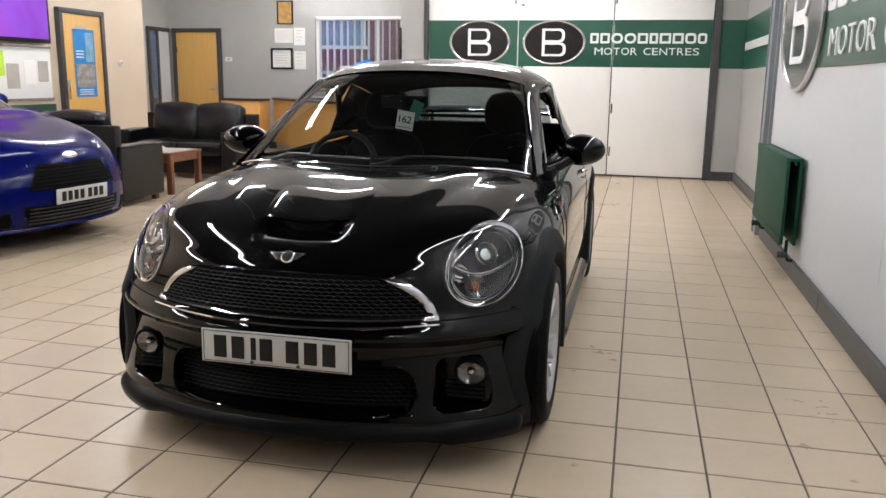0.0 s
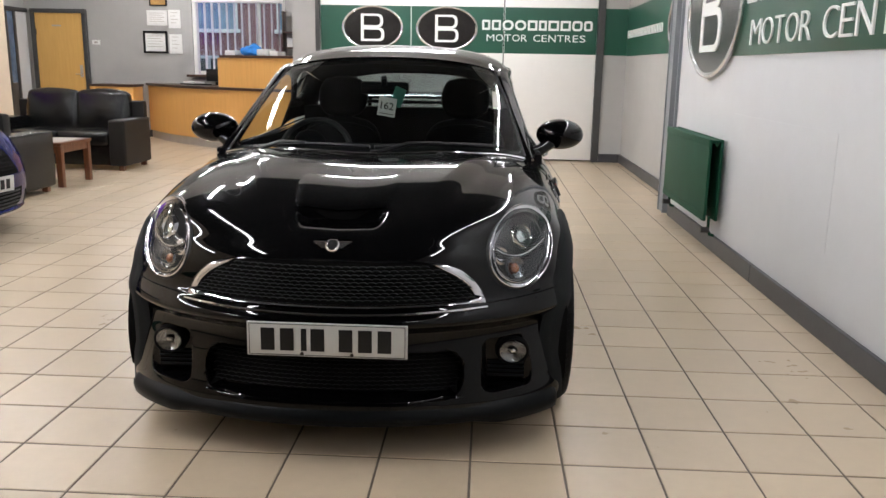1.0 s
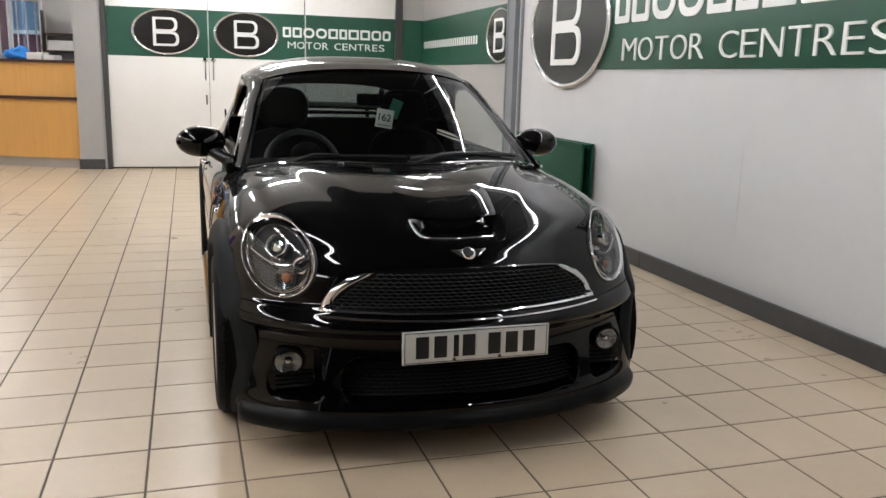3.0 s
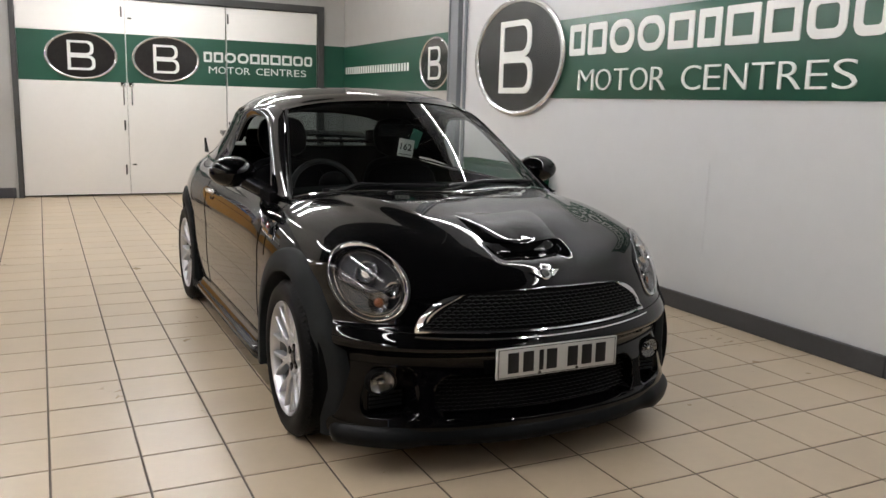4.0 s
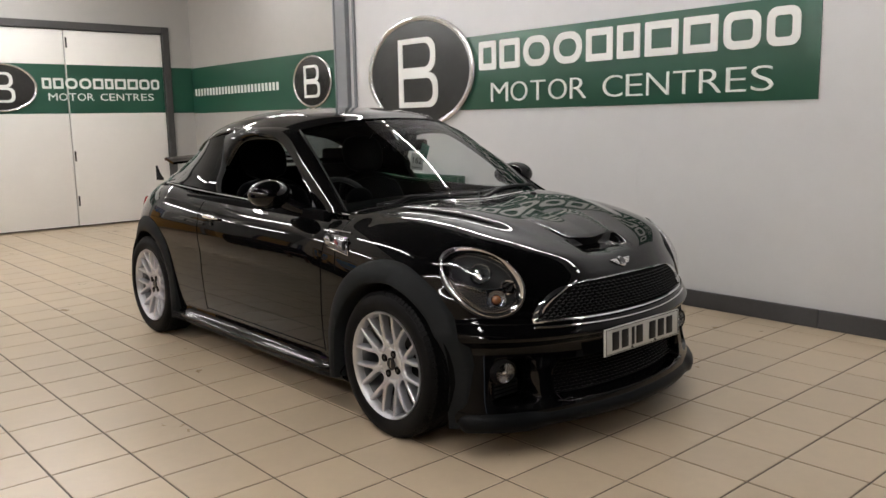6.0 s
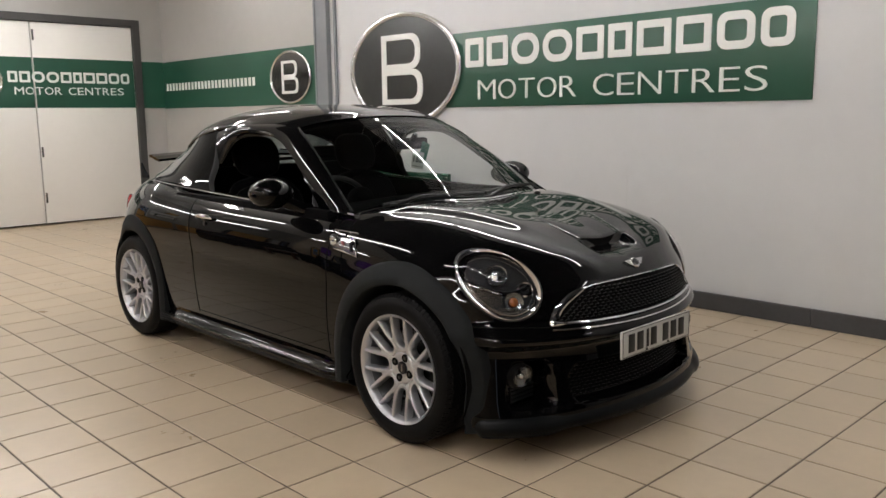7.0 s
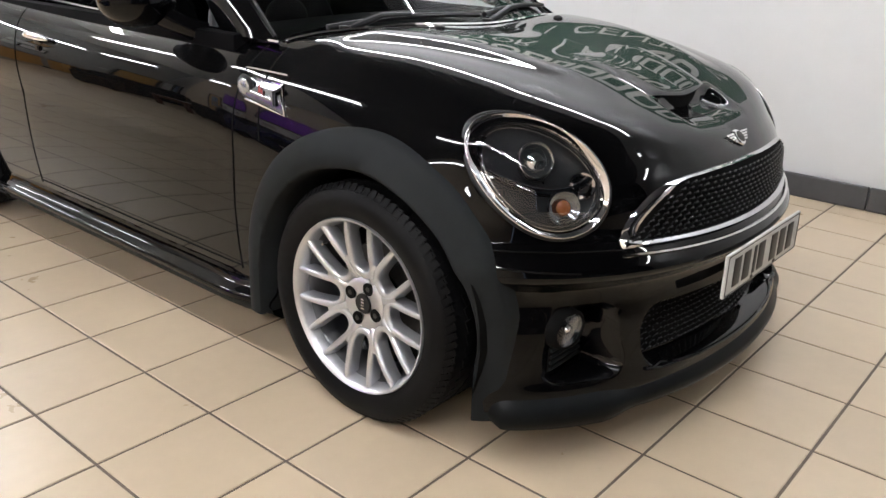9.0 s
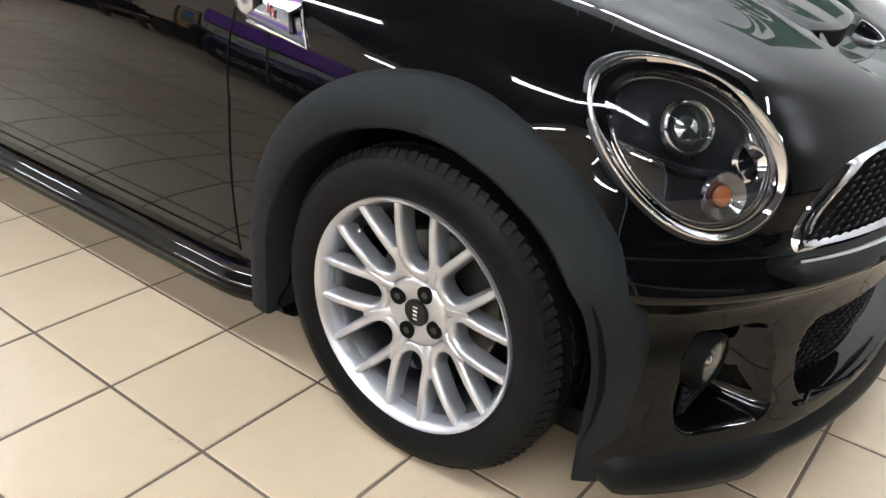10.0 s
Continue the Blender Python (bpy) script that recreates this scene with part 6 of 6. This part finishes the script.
sheet_on_wall("framed_certificate", -6.50, 1.42, 0.42, 0.37, 0.035, "framed certificate with unreadable lines on grey wall", "certificate", lines=5)
sheet_on_wall("wall_notice", -6.42, 1.88, 0.35, 0.25, 0, "white notice sheet with unreadable lines", "notice", lines=5)
sheet_on_wall("wall_notice", -6.05, 1.84, 0.21, 0.30, 0, "white notice sheet with unreadable lines", "notice", lines=4)
sheet_on_wall("wall_notice", -6.05, 1.42, 0.22, 0.32, 0, "white notice sheet with unreadable lines", "notice", lines=4)
sheet_on_wall("small_picture", -6.36, 2.20, 0.30, 0.40, 0.02, "small picture with a golden brown image", "picture", face=mat("picture_gold", (0.45, 0.26, 0.08), 0.4, vary=0.6, scale=12))

# window with vertical blinds, daylight outside
w1 = tagged(new("window_1"), "white-framed reception window with vertical blinds", kind="structure")
w1.matrix_world = pose(-5.65, RECEP, 0)
W, Z0, Z1 = 1.60, 1.08, 2.33
for x0, x1, z0, z1 in ((0, 0.06, Z0, Z1), (W - 0.06, W, Z0, Z1), (0.0605, W - 0.0605, Z0, Z0 + 0.06), (0.0605, W - 0.0605, Z1 - 0.06, Z1), (1.10, 1.16, Z0 + 0.0605, Z1 - 0.0605)):
    part("frame_bar", box(x0, x1, 0.03, 0.10, z0, z1, 0.004), DOOR_WHITE, w1)
pane = part("pane", box(0.0605, W - 0.0605, 0.06, 0.066, Z0 + 0.0605, Z1 - 0.0605), CLEAR, w1)
pane.visible_shadow = False
part("sill", box(-0.08, W + 0.05, -0.16, 0.029, Z0 - 0.04, Z0 - 0.002, 0.006), EDGE_BROWN, w1, "dark window sill")
part("blind_rail", box(0.02, W - 0.02, -0.03, 0.02, Z1 - 0.05, Z1 - 0.001, 0.003), DOOR_WHITE, w1)
slat = None
BLIND = mat("blind_fabric", (0.78, 0.74, 0.78), 0.7, vary=0.08, scale=6)
for k in range(12):
    x = 0.10 + 0.127 * k
    bm = box(-0.042, 0.042, -0.0015, 0.0015, Z0 + 0.01, Z1 - 0.06)
    part("blind_slat", bm, BLIND, w1, at=pose(x, -0.005, 0, 0, 0, 86 + 2 * math.sin(5.1 * k)))

# outside the window: a brick building with windows and a parked car
setting("backdrop", box(-10, -1.5, 18.0, 18.1, -0.5, 5.5), mat("outside_brick", (0.22, 0.085, 0.10), 0.8, vary=0.35, scale=3, bump=0.3, bump_scale=12), "dull red brick building outside")
# blue-grey base colour stands for the sky mirrored in these panes
SKY_PANE = mat("outside_pane_sky", (0.24, 0.34, 0.44), 0.15, vary=0.4, scale=2.5)
for x0, x1 in ((-7.75, -6.05), (-5.20, -3.60)):
    bw = thing("house_window", "window of the brick building outside, sky reflection painted into its panes", "window", m=pose(x0, 17.98, 1.95))
    part("pane", box(0.05, x1 - x0 - 0.05, 0, 0.015, 0.05, 1.25), SKY_PANE, bw)
    part("sill", box(-0.05, x1 - x0 + 0.05, -0.06, 0.018, -0.03, 0.048, 0.01), DOOR_WHITE, bw)
    for x in (0.0, (x1 - x0) / 3 - 0.02, (x1 - x0) * 2 / 3 - 0.02, x1 - x0 - 0.05):
        part("bar", box(x, x + 0.049, -0.02, -0.001, 0.049, 1.3), DOOR_WHITE, bw)
    part("transom", box(0.05, x1 - x0 - 0.05, -0.018, -0.002, 0.62, 0.66), DOOR_WHITE, bw)
setting("ground_outside", box(-9, -1, RECEP + 0.25, 18.0, -0.3, -0.1), mat("asphalt", (0.05, 0.05, 0.052), 0.8, vary=0.2, scale=5))
van = thing("parked_car", "pale silver parked car outside the window", "car", m=pose(-5.9, 15.8, 0))
PALE = mat("pale_paint", (0.60, 0.64, 0.70), 0.25, vary=0.05, scale=5, coat=0.5)
part("body", box(-1.9, 1.9, -0.8, 0.8, 0.12, 0.98, 0.15, seg=4), PALE, van, smooth=60)
part("cabin", box(-1.0, 1.25, -0.68, 0.68, 0.95, 1.36, 0.10, seg=4), mat("van_glass", (0.06, 0.08, 0.10), 0.08, vary=0.2, scale=3), van, "dark side windows", smooth=60)
part("roof", box(-0.95, 1.1, -0.66, 0.66, 1.35, 1.41, 0.03, seg=3), PALE, van, smooth=60)
for x in (-0.45, 0.10, 0.62):
    part("pillar", box(x, x + 0.07, -0.70, -0.66, 0.96, 1.37, 0.01), PALE, van)
for x in (-1.2, 1.25):
    part("wheel", cyl(0.31, 0.2, 24, m=pose(x, -0.72, 0.21, 90)), RUBBER, van)

# monitor shelf unit beside the window
su = thing("shelf_unit", "narrow dark wall shelf unit with white papers", "shelf", m=pose(-4.02, RECEP - 0.03, 1.28))
for z in (0.0, 0.25, 0.50):
    part("shelf", box(0, 0.55, -0.26, 0, z, z + 0.025, 0.003), EDGE_BROWN, su)
for x in (0, 0.53):
    part("side", box(x + (0.0 if x else -0.021), x + (0.041 if x else -0.001), -0.26, 0, 0, 0.85, 0.003), EDGE_BROWN, su)
part("papers", box(0.05, 0.45, -0.22, -0.03, 0.026, 0.10), PAPER, su)
part("folders", box(0.05, 0.40, -0.22, -0.03, 0.276, 0.42), PAPER, su)

# ---- blue hatchback beside the seating ----
bc_ = thing("car", "glossy deep blue hatchback parked near the seating", "car", m=pose(-4.11, 5.40, 0, 0, 0, 84))
BROWS = [
    row((0, 0.09, 0.16), (0.50, 0.09, 0.16), (0.80, 0.24, 0.16), (0.84, 0.50, 0.16)),
    row((0, 0.02, 0.25), (0.50, 0.02, 0.25), (0.83, 0.20, 0.25), (0.855, 0.50, 0.25)),
    row((0, 0.00, 0.45), (0.50, 0.00, 0.45), (0.83, 0.20, 0.45), (0.86, 0.52, 0.48)),
    row((0, 0.05, 0.62), (0.46, 0.05, 0.62), (0.80, 0.24, 0.64), (0.86, 0.58, 0.60)),
    row((0, 0.12, 0.74), (0.42, 0.12, 0.74), (0.78, 0.36, 0.80), (0.86, 0.66, 0.64)),
    row((0, 0.36, 0.83), (0.40, 0.36, 0.83), (0.78, 0.52, 0.94), (0.86, 0.76, 0.66)),
    row((0, 0.75, 0.92), (0.42, 0.75, 0.92), (0.82, 0.85, 1.05), (0.86, 0.92, 0.66)),
    row((0, 1.12, 0.98), (0.45, 1.14, 0.98), (0.86, 1.25, 1.10), (0.86, 1.25, 0.66)),
    row((0, 2.20, 0.99), (0.50, 2.20, 0.99), (0.87, 2.20, 1.12), (0.86, 2.20, 0.68)),
    row((0, 3.30, 1.00), (0.50, 3.30, 1.00), (0.84, 3.20, 1.12), (0.84, 3.10, 0.68)),
    row((0, 3.52, 0.60), (0.50, 3.52, 0.60), (0.80, 3.40, 0.60), (0.83, 3.20, 0.50)),
    row((0, 3.50, 0.25), (0.50, 3.50, 0.25), (0.78, 3.40, 0.25), (0.82, 3.24, 0.25)),
]
flat = [[c for p in r for c in p] for r in BROWS]
dn = smooth_curve(flat, (len(BROWS) - 1) * 16)
rows = []
for r in dn:
    c = [Vector(r[3 * j:3 * j + 3]) for j in range(4)]
    half = [bezier(c, t / 64) for t in range(65)]
    rows.append([Vector((-p.x, p.y, p.z)) for p in half[:0:-1]] + half)
bbody = grid(rows)
blows = []
for side in (-1, 1):
    blows.append(grid([[(side * (Vector(r[9:12]).x - 0.03 * f * f), r[10], r[11] + (0.17 - r[11]) * f) for f in [k / 8 for k in range(9)]] for r in dn[32:-16:2]]))
tmp = bbody.copy()
for src in blows:
    join(tmp, src.copy())
BLUE_BODY = BVHTree.FromBMesh(tmp)
tmp.free()
B_AXLES = (0.80, 3.0)
for src in (bbody, *blows):
    cut(src, lambda c: any(abs(c.x) > 0.5 and math.hypot(c.y - a, c.z - 0.31) < 0.34 for a in B_AXLES))


def blue_grille(c):
    return c.y < 0.5 and 0.445 < c.z < 0.640 and abs(c.x) < 0.43 - 0.65 * max(c.z - 0.47, 0)


def blue_lower(c):
    return c.y < 0.5 and 0.195 < c.z < 0.345 and abs(c.x) < 0.44 + 0.25 * (c.z - 0.19)


def blue_side(c):
    return c.y < 0.5 and 0.205 < c.z < 0.300 + 0.1 * (abs(c.x) - 0.54) and 0.545 < abs(c.x) < 0.74


for hole, nm, lb in ((blue_grille, "grille", "black trapezoid grille"), (blue_lower, "lower_intake", "black slatted lower intake"), (lambda c: blue_side(c) and c.x < 0, "fog_recess", ""), (lambda c: blue_side(c) and c.x > 0, "fog_recess", "")):
    piece = bbody.copy()
    cut(piece, lambda c: not hole(c))
    for v in piece.verts:
        v.co.y += 0.004
    part(nm, piece, VOID, bc_, lb)
    cut(bbody, hole)
part("body", bbody, BLUE, bc_, "deep blue painted body", smooth=60)
for src in blows:
    part("lower_body", src, BLUE, bc_, smooth=60)


def blue_front(x, z, off=0.0):
    hit = BLUE_BODY.ray_cast(Vector((x, -1, z)), Vector((0, 1, 0)))
    if not hit[0]:
        return Vector((x, 0.4, z))
    return hit[0] + (hit[1] if hit[1].y < 0 else -hit[1]) * off


for k in range(7):
    z = 0.462 + 0.026 * k
    w = 0.41 - 0.65 * max(z - 0.47, 0)
    part("grille_bar", tube([blue_front(-w + 2 * w * i / 16, z, 0.001) for i in range(17)], 0.004, 6), VOID, bc_)
for k in range(5):
    z = 0.215 + 0.027 * k
    part("intake_slat", tube([blue_front(-0.43 + 0.86 * i / 16, z, 0.001) for i in range(17)], 0.006, 6), INK, bc_)
part("emblem", ball(1, Matrix.Translation(blue_front(0, 0.69, 0.004)) @ pose(0, 0, 0, -35) @ Matrix.Diagonal((0.075, 0.010, 0.030, 1)), 24, 12), CHROME, bc_, "oval chrome emblem")
for side in (-1, 1):
    part("bumper_fin", thicken(grid([[blue_front(side * (0.485 + 0.03 * u + 0.03 * v), 0.20 + 0.13 * v, 0.012 + 0.012 * u) for u in (0, 1)] for v in (0, 0.33, 0.66, 1)]), 0.006), BLUE, bc_)
part("splitter", tube([blue_front(-0.78 + 1.56 * k / 30, 0.175, 0.012) for k in range(31)], 0.018, 8), BLUE, bc_)
bp_ = new("number_plate")
bp_.parent = bc_
bp_.matrix_local = pose(0, -0.016, 0.345, 3)
part("plate", box(-0.257, 0.257, -0.005, 0.004, 0, 0.111, 0.002), PLATE, bp_, "white plate with dark bars")
for i, x in enumerate((-0.190, -0.13, -0.07, -0.01, 0.070, 0.13, 0.19)):
    part("bar", box(x - 0.02, x + 0.02, -0.0075, -0.0055, 0.02, 0.09), INK, bp_)
for side in (-1, 1):
    hl = new("headlamp")
    hl.parent = bc_
    shape = lambda u, v: (side * (0.355 + 0.36 * u), 0.640 + 0.10 * u + (v - 0.5) * (0.05 + 0.10 * math.sin(math.pi * min(u * 1.1 + 0.1, 1))))
    part("lens", grid([[blue_front(*shape(u / 12, v / 4), 0.012) for v in range(5)] for u in range(13)]), LENS, hl, "clear swept-back lamp lens", smooth=80)
    part("reflector", grid([[blue_front(*shape(u / 12, v / 4), 0.004) for v in range(5)] for u in range(13)]), REFLECTOR, hl, smooth=80)
    for a in B_AXLES:
        wh = new("wheel")
        wh.parent = bc_
        wh.matrix_local = pose(side * 0.76, a, 0.305, 0, 90 * side, 0)
        part("tyre", lathe([(0.20, -0.09), (0.25, -0.10), (0.29, -0.10), (0.305, -0.08), (0.305, 0.08), (0.29, 0.10), (0.25, 0.10), (0.20, 0.085)], 40), RUBBER, wh)
        part("rim", lathe([(0.0, 0.05), (0.05, 0.055), (0.18, 0.05), (0.205, 0.09), (0.215, 0.085)], 40), LAMP_DARK, wh)
    part("door_mirror", ball(1, pose(side * 0.95, 1.78, 1.04) @ Matrix.Diagonal((0.11, 0.07, 0.07, 1)), 20, 12), BLUE, bc_)
bs = []
for k in range(9):
    f = k / 8
    lo = quad_curve((0, 1.12, 0.985), (0.5, 1.13, 0.985), (0.74, 1.38, 0.985))
    hi = quad_curve((0, 1.80, 1.42), (0.45, 1.80, 1.42), (0.58, 1.95, 1.38))
    bs.append(lambda s, lo=lo, hi=hi, f=f: lo(s).lerp(hi(s), f))
part("windscreen", grid(mirrored_rows(bs, 12)), mat("blue_car_glass", (0.01, 0.012, 0.014), 0.04, vary=0.2, scale=10), bc_, "dark reflecting windscreen", smooth=80)
BR = [((0, 1.80, 1.42), (0.45, 1.80, 1.42), (0.58, 1.95, 1.38)), ((0, 2.3, 1.47), (0.5, 2.3, 1.47), (0.60, 2.3, 1.40)), ((0, 3.1, 1.42), (0.5, 3.1, 1.42), (0.58, 3.0, 1.36)), ((0, 3.4, 1.02), (0.5, 3.4, 1.02), (0.70, 3.2, 1.02))]
part("roof", grid(mirrored_rows([quad_curve(r[0:3], r[3:6], r[6:9]) for r in smooth_curve([[c for p in q for c in p] for q in BR], 18)], 12)), BLUE, bc_, smooth=60)
for side in (-1, 1):
    ga = smooth_curve([(side * 0.74, 1.38, 0.985), (side * 0.77, 2.2, 1.0), (side * 0.72, 3.2, 1.02)], 12)
    gb = smooth_curve([(side * 0.58, 1.95, 1.38), (side * 0.60, 2.3, 1.40), (side * 0.58, 3.0, 1.36)], 12)
    part("side_glass", grid([[Vector(a).lerp(Vector(b), k / 4) for k in range(5)] for a, b in zip(ga, gb)]), MATS["blue_car_glass"], bc_, smooth=80)

# ---- floor tiles ----
def tile_mesh(size=0.2968, depth=0.010, e=0.0022):
    bm = bmesh.new()
    h = size / 2
    lo = [bm.verts.new((x, y, -depth)) for x, y in ((-h, -h), (h, -h), (h, h), (-h, h))]
    mid = [bm.verts.new((x, y, -e * 0.6)) for x, y in ((-h, -h), (h, -h), (h, h), (-h, h))]
    g = h - e
    hi = [bm.verts.new((x, y, 0)) for x, y in ((-g, -g), (g, -g), (g, g), (-g, g))]
    bm.faces.new(hi)
    for a, b in ((lo, mid), (mid, hi)):
        for k in range(4):
            bm.faces.new((a[k], a[(k + 1) % 4], b[(k + 1) % 4], b[k]))
    return bm


tile_me = finish("tile", tile_mesh(), TILE, smooth=0)
rng = random.Random(4)
near = set()
for i in range(-13, 4):
    for j in range(4, 21):
        near.add((i, j))
verts, faces = [], []
base_v = [v.co.copy() for v in tile_me.vertices]
base_f = [list(p.vertices) for p in tile_me.polygons]
for i in range(-28, 5):
    for j in range(-17, 47):
        cx, cy = OX + PITCH * (i + 0.5), OY + PITCH * (j + 0.5)
        if cx - 0.15 > (EAST if cy < 7.4 else FAR_EAST) or (cx < WEST - 0.2 and cy < 11.4) or (cx > -3.3 and cy > BACK + 0.15):
            continue
        lift = rng.uniform(-0.0007, 0.0)
        if (i, j) in near:
            ob = new("tile", tile_me)
            ob.parent = floor
            ob.matrix_local = pose(cx, cy, lift, rng.uniform(-0.06, 0.06), rng.uniform(-0.06, 0.06), rng.choice((0, 90, 180, 270)))
        else:
            n = len(verts)
            verts += [(v.x + cx, v.y + cy, v.z + lift) for v in base_v]
            faces += [[n + k for k in f] for f in base_f]
me = bpy.data.meshes.new("far_tiles")
me.from_pydata(verts, [], faces)
me.materials.append(TILE)
far_tiles = new("far_tiles", me)
far_tiles.parent = floor
tagged(far_tiles, "beige ceramic floor tiles with dark joints", kind="stuff")
